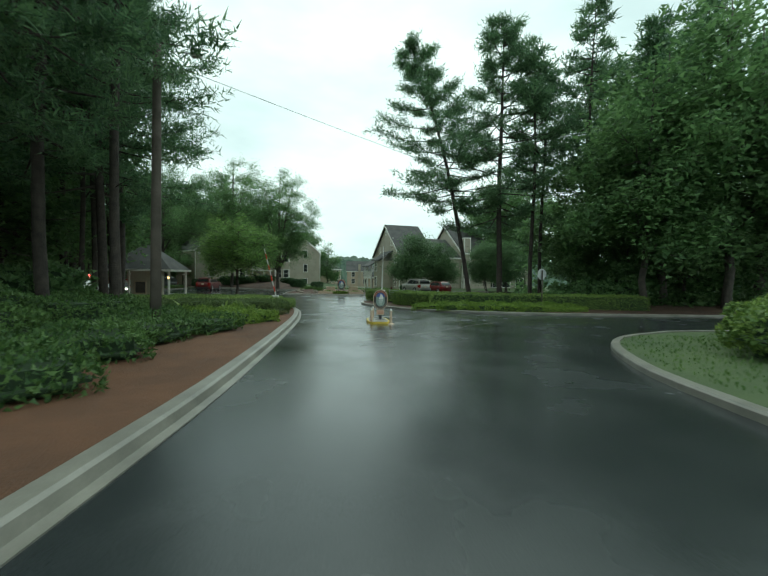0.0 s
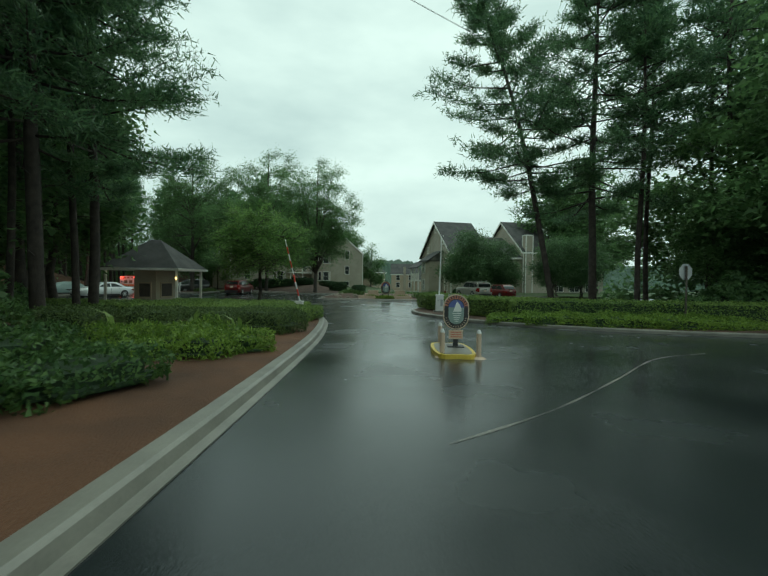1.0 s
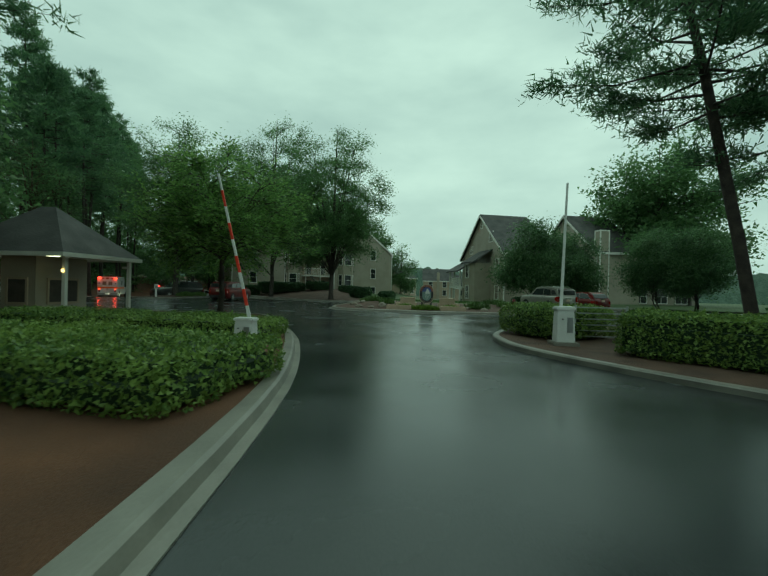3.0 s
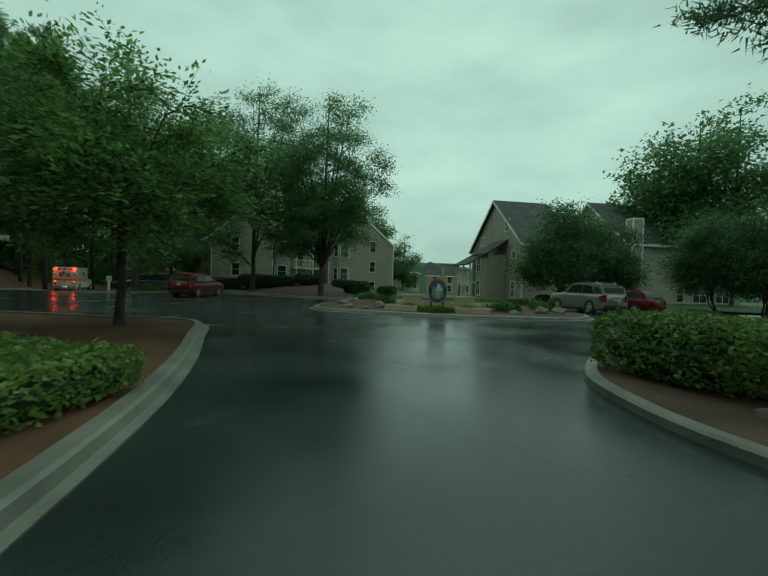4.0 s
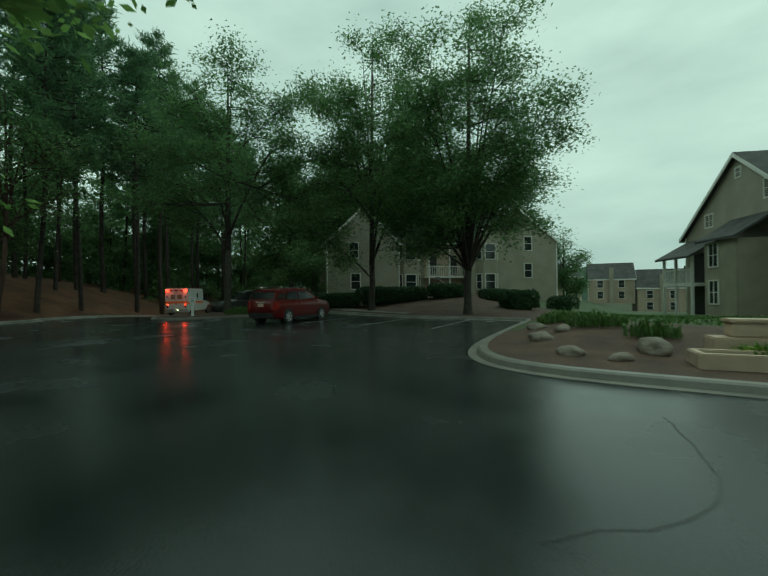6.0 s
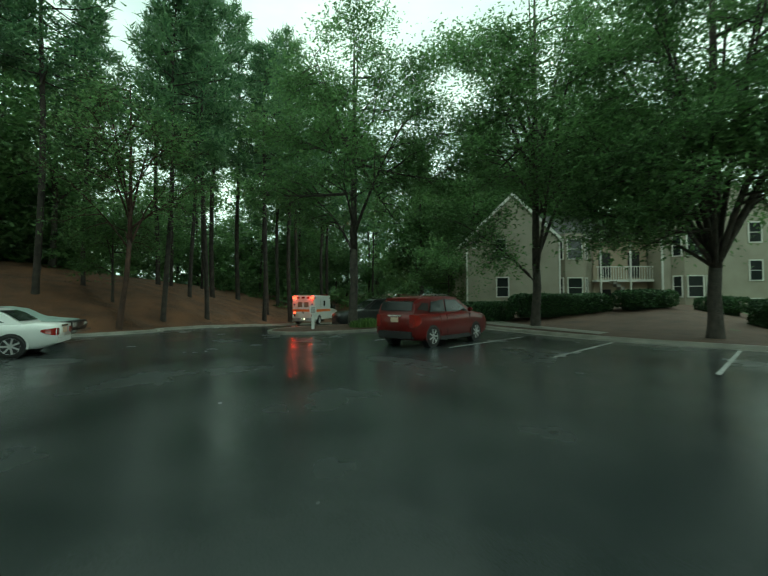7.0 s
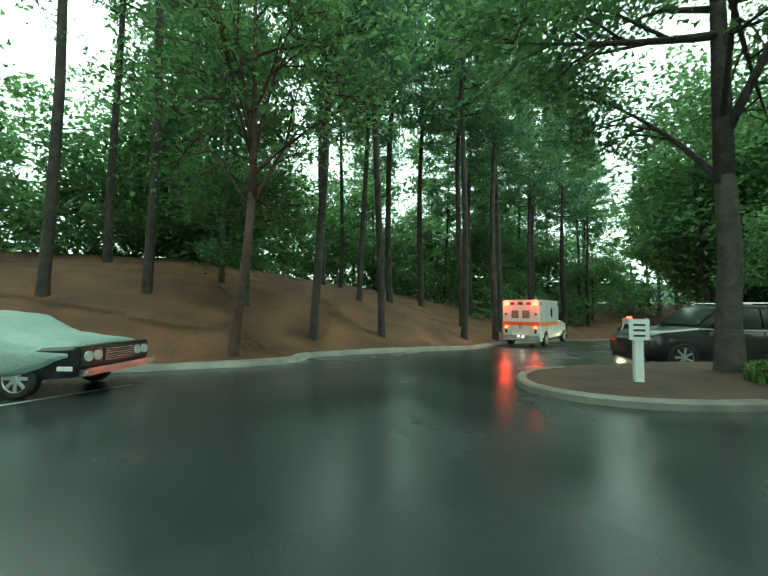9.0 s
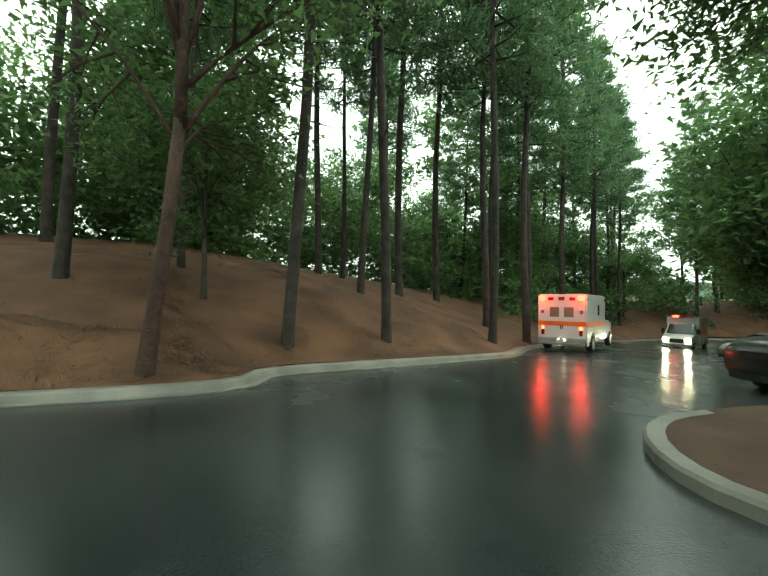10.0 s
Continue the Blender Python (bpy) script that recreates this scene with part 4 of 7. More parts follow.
def gable_block(house, m, width, length, eave, ridge, base, over=0.35, mat="siding", front=True, peak=0.5):
    """A block whose gable wall lies in y = 0 (facing -y), x from 0 to width; its ridge runs along +y."""
    px = width * peak
    bm = bmesh.new()
    prism(bm, [(0, base), (width, base), (width, eave), (px, ridge), (0, eave)], 0, length, Matrix(((1, 0, 0, 0), (0, 0, 1, 0.0), (0, 1, 0, 0), (0, 0, 0, 1))))
    bmesh.ops.recalc_face_normals(bm, faces=bm.faces)
    bm.transform(m)
    wall = part("wall", bm, mat, house)
    bm = bmesh.new()
    clad_m = Matrix.Translation((0, -0.002, 0))

    def top(x):
        return eave + (ridge - eave) * (x / px if x < px else (width - x) / (width - px))
    clad(bm, 0.12, width - 0.12, base, ridge - 0.1, top, clad_m)
    # side walls
    for sx, turn in ((0, -90), (width, 90)):
        mm = Matrix.Translation((sx, length if sx == 0 else 0, 0)) @ Matrix.Rotation(radians(turn), 4, "Z") @ Matrix.Translation((0, -0.002, 0))
        clad(bm, 0.12, length - 0.12, base, eave, None, mm)
    bm.transform(m)
    tagged(part("lap_siding", bm, mat, wall), kind="stuff")
    # roof: two slabs with overhang
    for side in (0, 1):
        x_e, x_r = (0, px) if side == 0 else (width, px)
        run = px if side == 0 else width - px
        sl = (ridge - eave) / run
        xo = x_e + (-over if side == 0 else over)
        zo = eave - sl * over
        bm = bmesh.new()
        pts = [(xo, zo + 0.02), (x_r, ridge + 0.02), (x_r, ridge + 0.2), (xo, zo + 0.2)]
        prism(bm, pts, -over, length + over, Matrix(((1, 0, 0, 0), (0, 0, 1, 0.0), (0, 1, 0, 0), (0, 0, 0, 1))))
        bmesh.ops.recalc_face_normals(bm, faces=bm.faces)
        bm.transform(m)
        roof = part("roof", bm, "shingle", house)
        bm = bmesh.new()
        pts = [(xo, zo - 0.12), (x_r, ridge - 0.12), (x_r, ridge + 0.16), (xo, zo + 0.16)]
        prism(bm, pts, -over - 0.05, -over - 0.002, Matrix(((1, 0, 0, 0), (0, 0, 1, 0.0), (0, 1, 0, 0), (0, 0, 0, 1))))
        prism(bm, [(xo, zo - 0.1), (xo + 0.03, zo - 0.1), (xo + 0.03, zo + 0.15), (xo, zo + 0.15)] if side else [(xo - 0.03, zo - 0.1), (xo, zo - 0.1), (xo, zo + 0.15), (xo - 0.03, zo + 0.15)], -over, length + over,
              Matrix(((1, 0, 0, 0), (0, 0, 1, 0.0), (0, 1, 0, 0), (0, 0, 0, 1))))
        bmesh.ops.recalc_face_normals(bm, faces=bm.faces)
        bm.transform(m)
        part("fascia", bm, "trim", roof)
    # corner boards
    for x in (0, width):
        bm = bmesh.new()
        add_box(bm, x - 0.06, -0.06, base, x + 0.06, 0.06, eave, 0.01)
        bm.transform(m)
        part("corner_board", bm, "trim", house)
    return wall


def facing(x, y, nx, ny):
    """A frame whose -y axis points along (nx, ny): a wall's own axes, standing at x, y."""
    return place(x, y, 0, math.degrees(math.atan2(nx, -ny)))


# east house: gable walls look to the west-south-west
M_E = facing(-2.1, 86.6, -0.944, -0.33) @ Matrix.Translation((0, 0, -0.6)) @ Matrix.Diagonal((1.13, 1.13, 1.15, 1))
east = thing("apartment_house", "three-storey cream-sided apartment house with steep grey gables", "house")
gable_block(east, M_E, 13.0, 5.6, 6.1, 11.0, -0.6)
gable_block(east, M_E @ Matrix.Translation((1.2, 5.6, 0)), 11.2, 5.6, 5.7, 8.9, -0.6, 0.3)
gable_block(east, M_E @ Matrix.Translation((0.6, 11.2, 0)), 12.4, 5.6, 6.6, 11.4, -0.6)
gable_block(east, M_E @ Matrix.Translation((1.4, 16.8, 0)), 10.6, 9.0, 6.0, 8.6, -0.6, 0.3)
for x, z, w, h, n in ((9.4, 8.1, 1.0, 1.1, 2), (3.2, 7.0, 0.9, 0.9, 2), (6.5, 9.8, 0.5, 0.6, 1), (11.2, 4.6, 0.9, 1.5, 1), (11.2, 1.6, 0.9, 1.5, 1)):
    window(east, x, z, w, h, M_E, n)
# stair porches with shed roofs against the gable wall
for x0, x1, zt, dep in ((0.6, 5.0, 5.6, 2.2), (6.0, 9.6, 6.5, 2.0)):
    bm = bmesh.new()
    prism(bm, [(-dep - 0.4, zt - 1.5), (0, zt), (0, zt + 0.16), (-dep - 0.4, zt - 1.34)], x0 - 0.3, x1 + 0.3, Matrix(((0, 0, 1, 0), (1, 0, 0, 0), (0, 1, 0, 0), (0, 0, 0, 1))))
    bmesh.ops.recalc_face_normals(bm, faces=bm.faces)
    bm.transform(M_E)
    part("porch_roof", bm, "shingle", east)
for x in (0.8, 2.6, 4.8):
    bm = bmesh.new()
    add_box(bm, x - 0.09, -2.2, -0.6, x + 0.09, -2.02, 4.3, 0.01)
    bm.transform(M_E)
    part("porch_post", bm, "trim", east)
for z in (2.3,):
    bm = bmesh.new()
    add_box(bm, 0.7, -2.2, z - 0.25, 4.9, -0.05, z)
    for i in range(22):
        add_box(bm, 0.8 + i * 0.19, -2.2, z, 0.84 + i * 0.19, -2.16, z + 0.95)
    add_box(bm, 0.7, -2.22, z + 0.95, 4.9, -2.13, z + 1.05)
    bm.transform(M_E)
    part("balcony", bm, "trim", east)
# flat dark sheet on the wall: the stair hall's shade as colour
bm = bmesh.new()
add_box(bm, 0.9, -0.09, -0.6, 4.7, -0.04, 4.6)
bm.transform(M_E)
part("doorway", bm, "dark", east, "dark flat panel painted as the shade of an open stair hall")
bm = bmesh.new()
add_box(bm, 6.1, -2.0, -0.6, 9.5, -0.04, 5.0)
bm.transform(M_E)
tower = part("stair_tower", bm, "siding", east)
bm = bmesh.new()
clad(bm, 6.15, 9.45, -0.6, 5.0, None, Matrix.Translation((0, -2.002, 0)))
bm.transform(M_E)
tagged(part("lap_siding", bm, "siding", tower), kind="stuff")
for z in (1.6, 4.1):
    window(east, 7.2, z, 0.9, 1.5, M_E @ Matrix.Translation((0, -2.04, 0)), 2)
# chimney chase and the windows of the long front
bm = bmesh.new()
add_box(bm, 12.4, 11.4, -0.6, 13.3, 12.5, 8.8, 0.02)
bm.transform(M_E)
chase = part("chimney", bm, "siding", east)
bm = bmesh.new()
add_box(bm, 12.34, 11.34, 8.8, 13.36, 12.56, 8.95, 0.02)
for x, y in ((12.4, 11.4), (13.3, 11.4), (12.4, 12.5), (13.3, 12.5)):
    add_box(bm, x - 0.06, y - 0.06, -0.6, x + 0.06, y + 0.06, 8.8)
bm.transform(M_E)
part("chimney_trim", bm, "trim", chase)
FRONT_E = M_E @ Matrix.Translation((12.0, 0, 0)) @ Matrix.Rotation(radians(90), 4, "Z")
for x, z in ((14.4, 4.7), (14.4, 1.6), (17.8, 4.7), (17.8, 1.6), (20.6, 4.7), (20.6, 1.6), (23.4, 4.7), (23.4, 1.6)):
    window(east, x, z, 1.6, 1.55, FRONT_E @ Matrix.Translation((0, -0.045, 0)), 2)

# west house: a long front turned half towards the parking lot
M_W = facing(-32.45, 70.0, 0.677, -0.736)
west = thing("apartment_house", "two-storey cream-sided apartment house with gabled wings and bay windows", "house")
TURN = Matrix.Rotation(radians(-90), 4, "Z")
gable_block(west, M_W, 7.2, 11.0, 6.4, 9.9, 0.2, 0.12)
gable_block(west, M_W @ Matrix.Translation((14.8, -0.3, 0)), 10.4, 11.0, 6.9, 10.6, -2.2, 0.15)
gable_block(west, M_W @ Matrix.Translation((7.2, 11.0, 0)) @ TURN, 9.4, 7.6, 6.7, 9.2, -0.8, 0.3)
for x, z, y in ((2.6, 5.6, 0), (2.75, 2.55, 0), (21.6, 6.6, -0.3), (21.6, 3.7, -0.3), (21.6, 0.8, -0.3)):
    window(west, x, z, 0.85, 1.45, M_W @ Matrix.Translation((0, y - 0.04, 0)), 1)
window(west, 0.6, 5.9, 0.22, 0.38, M_W @ Matrix.Translation((0, -0.04, 0)), 1)


def bay(x, y, z0, z1):
    """A three-sided bay with a window in each face."""
    bm = bmesh.new()
    prism(bm, [(x - 1.3, y), (x - 0.75, y - 0.75), (x + 0.75, y - 0.75), (x + 1.3, y)], z0, z1, None)
    bmesh.ops.recalc_face_normals(bm, faces=bm.faces)
    bm.transform(M_W)
    part("bay", bm, "siding", west)
    for z in (2.5, 5.6):
        window(west, x, z, 1.05, 1.5, M_W @ Matrix.Translation((0, y - 0.76, 0)), 1)
        for s in (-1, 1):
            window(west, 0, z, 0.5, 1.5, M_W @ Matrix.Translation((x + s * 1.03, y - 0.385, 0)) @ Matrix.Rotation(radians(s * 53.7), 4, "Z"), 1)


bay(8.7, 1.6, 0.8, 6.9)
bay(16.7, -0.3, 0.4, 6.9)
bm = bmesh.new()
add_box(bm, 10.4, 1.45, -0.5, 14.6, 1.53, 6.6)
bm.transform(M_W)
hall = part("doorway", bm, "siding2", west, "shaded recessed stair hall")
for x, z in ((11.3, 0.6), (13.6, 0.6), (11.3, 3.6), (13.6, 3.6)):
    bm = box(x - 0.45, 1.38, z - 0.3, x + 0.45, 1.44, z + 1.75, 0.01)
    bm.transform(M_W)
    part("hall_door", bm, "dark", hall, "dark flat door")
bm = box(10.3, 0.62, 2.95, 14.7, 1.44, 3.12)
bm.transform(M_W)
part("landing", bm, "trim", hall)
for i in range(22):
    bm = box(10.4 + i * 0.2, 0.64, 3.12, 10.44 + i * 0.2, 0.68, 4.1)
    bm.transform(M_W)
    part("baluster", bm, "trim", hall)
bm = box(10.3, 0.6, 4.1, 14.7, 0.7, 4.18)
bm.transform(M_W)
part("hand_rail", bm, "trim", hall)
for i in range(12):
    bm = box(14.3 - i * 0.28, -0.1, 0.1 + i * 0.24, 14.6 - i * 0.28, 0.55, 0.34 + i * 0.24)
    bm.transform(M_W)
    part("stair_step", bm, "concrete", hall)
for x in (10.6, 12.9):
    bm = bmesh.new()
    add_box(bm, x - 0.06, 0.5, -0.3, x + 0.06, 0.62, 6.8, 0.01)
    bm.transform(M_W)
    part("porch_post", bm, "trim", west)


# far row of town houses down the slope, seen between the two nearer houses
def town_house(x, y, yaw, width, eave, ridge, chimney):
    m = place(x, y, ground_height(x, y), yaw)
    t = thing("town_house", "far pale town house with a dark shingle roof", "house", None, "far town houses")
    gable_block(t, m @ Matrix.Translation((width, 0, 0)) @ Matrix.Rotation(radians(90), 4, "Z"), 8.0, width, eave, ridge, -0.5, 0.3, "siding2")
    for wx in (width * 0.25, width * 0.72):
        for wz in (1.2, 3.4):
            window(t, wx, wz, 1.0, 1.4, m @ Matrix.Translation((0, -0.04, 0)), 1)
    if chimney:
        bm = box(width * 0.5 - 0.38, -0.5, -0.5, width * 0.5 + 0.38, 0.0, ridge - 0.9, 0.03)
        bm.transform(m)
        part("chimney", bm, "siding", t, "pale boxed chimney")
    return t


for x, y, yaw, w, e, rd, c in ((-3.6, 131, 4, 8.0, 4.8, 8.2, True), (-12.0, 131.5, 4, 8.0, 4.5, 7.6, True), (4.9, 131, 4, 8.0, 5.0, 8.6, False), (-15.8, 116, 62, 6.0, 4.2, 6.6, False)):
    town_house(x, y, yaw, w, e, rd, c)


# ---- hedges, shrubs and ground cover ----
def hedge(name, label, x0, y0, x1, y1, z, h, yaw=0.0, leaf=0.066, dens=640, mat="hedge", seed=1, soft=0.22, wave=0.08, category="hedge", slim=0.4):
    """A clipped hedge: a solid core, coloured dark as its shaded inside, under a skin of small leaves. Local box
    x0..x1, y0..y1, turned by yaw about its middle.
    """
    rng = np.random.default_rng(seed)
    cx, cy, lx, ly = (x0 + x1) / 2, (y0 + y1) / 2, x1 - x0, y1 - y0
    ob = thing(name, label, category, place(cx, cy, z, yaw))
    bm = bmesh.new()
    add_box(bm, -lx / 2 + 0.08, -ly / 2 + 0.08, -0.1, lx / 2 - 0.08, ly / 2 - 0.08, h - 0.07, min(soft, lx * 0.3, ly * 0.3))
    part("core", bm, "core", ob, "solid block darkened as the shaded inside of the leaves")
    n = int(dens * (2 * (lx + ly) * h + lx * ly))
    u = rng.uniform(-1, 1, (n, 3))
    ax = rng.uniform(0, 2 * (lx + ly) * h + lx * ly, n)
    a1, a2 = 2 * ly * h, 2 * (lx + ly) * h
    side = np.sign(rng.uniform(-1, 1, n))
    p = u * (lx / 2, ly / 2, h / 2) + (0, 0, h / 2)
    p[ax < a1, 0] = side[ax < a1] * lx / 2
    m = (ax >= a1) & (ax < a2)
    p[m, 1] = side[m] * ly / 2
    p[ax >= a2, 2] = h
    # round the edges off and make the skin uneven
    q = p - (0, 0, h / 2)
    half = np.array((lx / 2, ly / 2, h / 2))
    inner = np.maximum(half - soft, 0.02)
    core = np.clip(q, -inner, inner)
    d = q - core
    l = np.linalg.norm(d, axis=1)[:, None] + 1e-6
    nrm = d / l
    bump = np.array([noise.noise((a[0] * 1.3 + seed, a[1] * 1.3, a[2] * 1.3)) for a in q])[:, None] * wave + rng.normal(size=(n, 1)) * 0.035
    p = core + nrm * (soft + bump) + (0, 0, h / 2)
    a = rng.normal(size=(n, 3)) + nrm * 0.5 + (0, 0, 0.3)
    a /= np.linalg.norm(a, axis=1)[:, None]
    b = np.cross(a, nrm + rng.normal(size=(n, 3)) * 0.5)
    b /= np.linalg.norm(b, axis=1)[:, None] + 1e-9
    s = leaf * rng.uniform(0.6, 1.3, (n, 1))
    v = np.stack([p - a * s * 0.4 + b * s * slim, p + a * s * 0.6, p - a * s * 0.4 - b * s * slim], 1).reshape(-1, 3)
    cloud_ob("foliage", v, np.arange(n * 3).reshape(-1, 3), mat, ob)
    return ob


def blades(name, label, cells, n, height, mat, seed, width=0.03, category="ground cover", kind="", clump=0.0, floor=None, parent=None):
    """Arching blades rooted at random inside the cells (x, y, rx, ry)."""
    rng = np.random.default_rng(seed)
    vs, fs = [], []
    area = np.array([c[2] * c[3] for c in cells])
    pick = rng.choice(len(cells), n, p=area / area.sum())
    for k in pick:
        x, y, rx, ry = cells[k]
        r, t = math.sqrt(rng.uniform()), rng.uniform(0, math.tau)
        px, py = x + rx * r * math.cos(t), y + ry * r * math.sin(t)
        z = (floor or gz)(px, py) + 0.05
        a = rng.uniform(0, math.tau)
        h = height * rng.uniform(0.5, 1.2) * (1 - 0.45 * r)
        lean = h * rng.uniform(0.15, 0.7)
        dx, dy, w = math.cos(a), math.sin(a), width * rng.uniform(0.6, 1.3)
        i = len(vs)
        vs += [(px - dy * w, py + dx * w, z), (px + dy * w, py - dx * w, z), (px + dx * lean * 0.4 + dy * w, py + dy * lean * 0.4 - dx * w, z + h * 0.75), (px + dx * lean * 0.4 - dy * w, py + dy * lean * 0.4 + dx * w, z + h * 0.75),
               (px + dx * lean, py + dy * lean, z + h * 0.92)]
        fs += [(i, i + 1, i + 2, i + 3), (i + 3, i + 2, i + 4)]
    me = bpy.data.meshes.new(name)
    me.from_pydata(vs, [], fs)
    me.materials.append(M[mat])
    return tagged(new(name, me), label, category, kind=kind)


BOX_L = "flat-clipped green box hedge beside the entrance lane"
hedge("hedge", BOX_L, -22, 24.0, -5.75, 26.7, gz(-6, 25) + 0.1, 0.6, -2, seed=2)
hedge("hedge", "clipped hedge behind the barrier box", -16, 29.2, -7.7, 31.2, gz(-9, 30) + 0.1, 0.54, 0, seed=3)
hedge("hedge", "long clipped hedge along the mulch bed", 0.9, 29.2, 4.2, 31.4, gz(2, 30) + 0.1, 1.0, -38, seed=4)
hedge("hedge", "long clipped hedge along the mulch bed", 3.2, 27.0, 17.5, 29.0, gz(6, 28) + 0.12, 1.0, -4, seed=5, dens=460)
hedge("hedge", "rounded clipped hedge beside the white barrier box", -1.2, 33.0, 1.5, 35.6, gz(0, 34) + 0.1, 1.0, 30, seed=6, soft=0.4)
for i, (x, y, rx, ry, h) in enumerate(((-5.95, 20.2, 1.05, 0.95, 0.78), (-7.5, 19.7, 1.05, 0.95, 0.76), (-8.9, 18.9, 1.0, 0.95, 0.8), (-10.3, 17.6, 0.95, 1.0, 0.84))):
    hedge("shrub", "dark rounded clipped shrub in the pine-straw bed", x - rx, y - ry, x + rx, y + ry, gz(x, y) + 0.02, h, -12 + 9 * i, 0.046, 1000, "mound", 10 + i, h * 0.49, 0.07, "shrub")
for i, (x, y, r, h) in enumerate(((-6.4, 10.4, 1.3, 0.5), (-7.6, 13.0, 1.2, 0.62), (-9.3, 12.2, 1.5, 0.95), (-8.8, 7.4, 1.6, 0.85), (-6.0, 7.8, 1.2, 0.5), (-5.6, 12.6, 0.9, 0.42), (-7.6, 4.6, 1.6, 0.75), (-5.2, 5.2, 1.1, 0.45), (-10.8, 9.6, 1.7, 1.2), (-10.4, 14.6, 1.2, 1.0))):
    hedge("shrub", "loose low green shrub in the pine-straw bed", x - r, y - r, x + r, y + r, gz(x, y) + 0.08, h, 33 * i, 0.095, 330, "shrub", 20 + i, min(0.45, h * 0.48), 0.3, "shrub", 0.28)
for i, (x, y, r, h) in enumerate(((8.4, 8.4, 0.9, 0.9), (9.8, 9.6, 1.1, 1.1), (9.2, 6.0, 1.2, 1.1), (11.4, 10.8, 1.2, 1.2))):
    hedge("shrub", "bright green shrub on the grass verge", x - r, y - r, x + r, y + r, gz(x, y) + 0.15, h, 33 * i, 0.11, 260, "hedge", 30 + i, 0.45, 0.25, "shrub")
for i, (x, y, lx, h, k) in enumerate(((-14.3, 67.8, 2.4, 1.3, 40), (-20.2, 69.5, 3.0, 1.0, 43), (-24.2, 67.4, 5.6, 1.25, 38), (-28.6, 65.6, 4.2, 1.2, 20), (-11.8, 71.5, 1.8, 1.0, 40), (3.2, 63.2, 1.4, 0.9, 0), (-17.0, 71.8, 2.2, 0.9, 43))):
    hedge("shrub", "dark clipped foundation shrub before the apartment house", x - lx / 2, y - 0.9, x + lx / 2, y + 0.9, back_height(x, y), h, k, 0.12, 230, "dark_hedge", 40 + i, 0.4, 0.1, "shrub")
for i, (x, y, rx, ry, h) in enumerate(((-5.7, 15.7, 0.9, 0.8, 0.42), (-6.6, 16.6, 0.9, 0.7, 0.5), (-6.5, 14.9, 0.8, 0.7, 0.4), (-5.0, 16.4, 0.7, 0.6, 0.38), (-7.5, 15.7, 0.7, 0.7, 0.45))):
    hedge("lime_shrub", "bright lime-green leafy clump in the straw bed", x - rx, y - ry, x + rx, y + ry, gz(x, y) + 0.05, h, 41 * i, 0.095, 720, "lime", 70 + i, h * 0.48, 0.4, "shrub", 0.2)
for i, (x, y) in enumerate(((-6.9, 17.6), (-5.6, 17.7), (-8.2, 16.6))):
    blades("canna_plant", "upright broad-leaved green plant behind the lime clumps", [(x, y, 0.14, 0.14)], 22, 0.85, "hedge", 90 + i, 0.06, "plant", floor=lambda x, y: gz(x, y) + 0.05)
for i, (x, y, rx, ry, h) in enumerate(((3.0, 27.0, 1.0, 0.7, 0.36), (4.8, 26.3, 1.4, 0.9, 0.46), (7.2, 25.8, 1.6, 0.95, 0.5), (9.6, 25.7, 1.5, 0.95, 0.5), (11.6, 25.9, 1.1, 0.8, 0.42))):
    hedge("lime_shrub", "yellow-green spreading shrub before the long hedge", x - rx, y - ry, x + rx, y + ry, gz(x, y) + 0.05, h, 9 * i - 14, 0.1, 460, "lime", 80 + i, h * 0.48, 0.25, "shrub", 0.24)
blades("grass", "wet mown grass of the verge", [(8.5, 4.5, 3.6, 8.0), (14, 9, 6, 5)], 9000, 0.11, "grass", 5, 0.012, "grass", "stuff", floor=lambda x, y: gz(x, y) + 0.1)
blades("grass", "wet grass on the lawn between the houses", [(-4, 57, 6.5, 5.0), (-6, 66, 5, 7)], 10000, 0.16, "grass", 6, 0.02, "grass", "stuff", floor=lambda x, y: back_height(x, y) - 0.04)
blades("ornamental_grass", "straw-coloured ornamental grass tufts between rocks", [(-9.2, 51.0, 0.8, 0.5), (-1.6, 48.6, 0.9, 0.5), (0.6, 49.6, 0.9, 0.5), (-8.0, 49.6, 0.6, 0.4), (-0.2, 51.0, 1.0, 0.5), (-10.6, 55, 0.7, 1.2)], 2600, 0.5, "grass", 7, 0.016, floor=back_height)
blades("ornamental_grass", "green grassy clumps beside the island oak", [(-29.8, 57.0, 0.7, 1.1), (-30.0, 59.4, 0.7, 1.0)], 2600, 0.55, "grass", 17, 0.016, floor=lambda x, y: gz(x, y) + 0.12)
blades("flower_bed", "low green planting round the estate sign", [(-5.0, 46.9, 0.9, 0.35), (-6.4, 47.7, 0.6, 0.25), (-3.4, 47.7, 0.6, 0.25)], 1800, 0.4, "lime", 8, 0.02, floor=back_height)
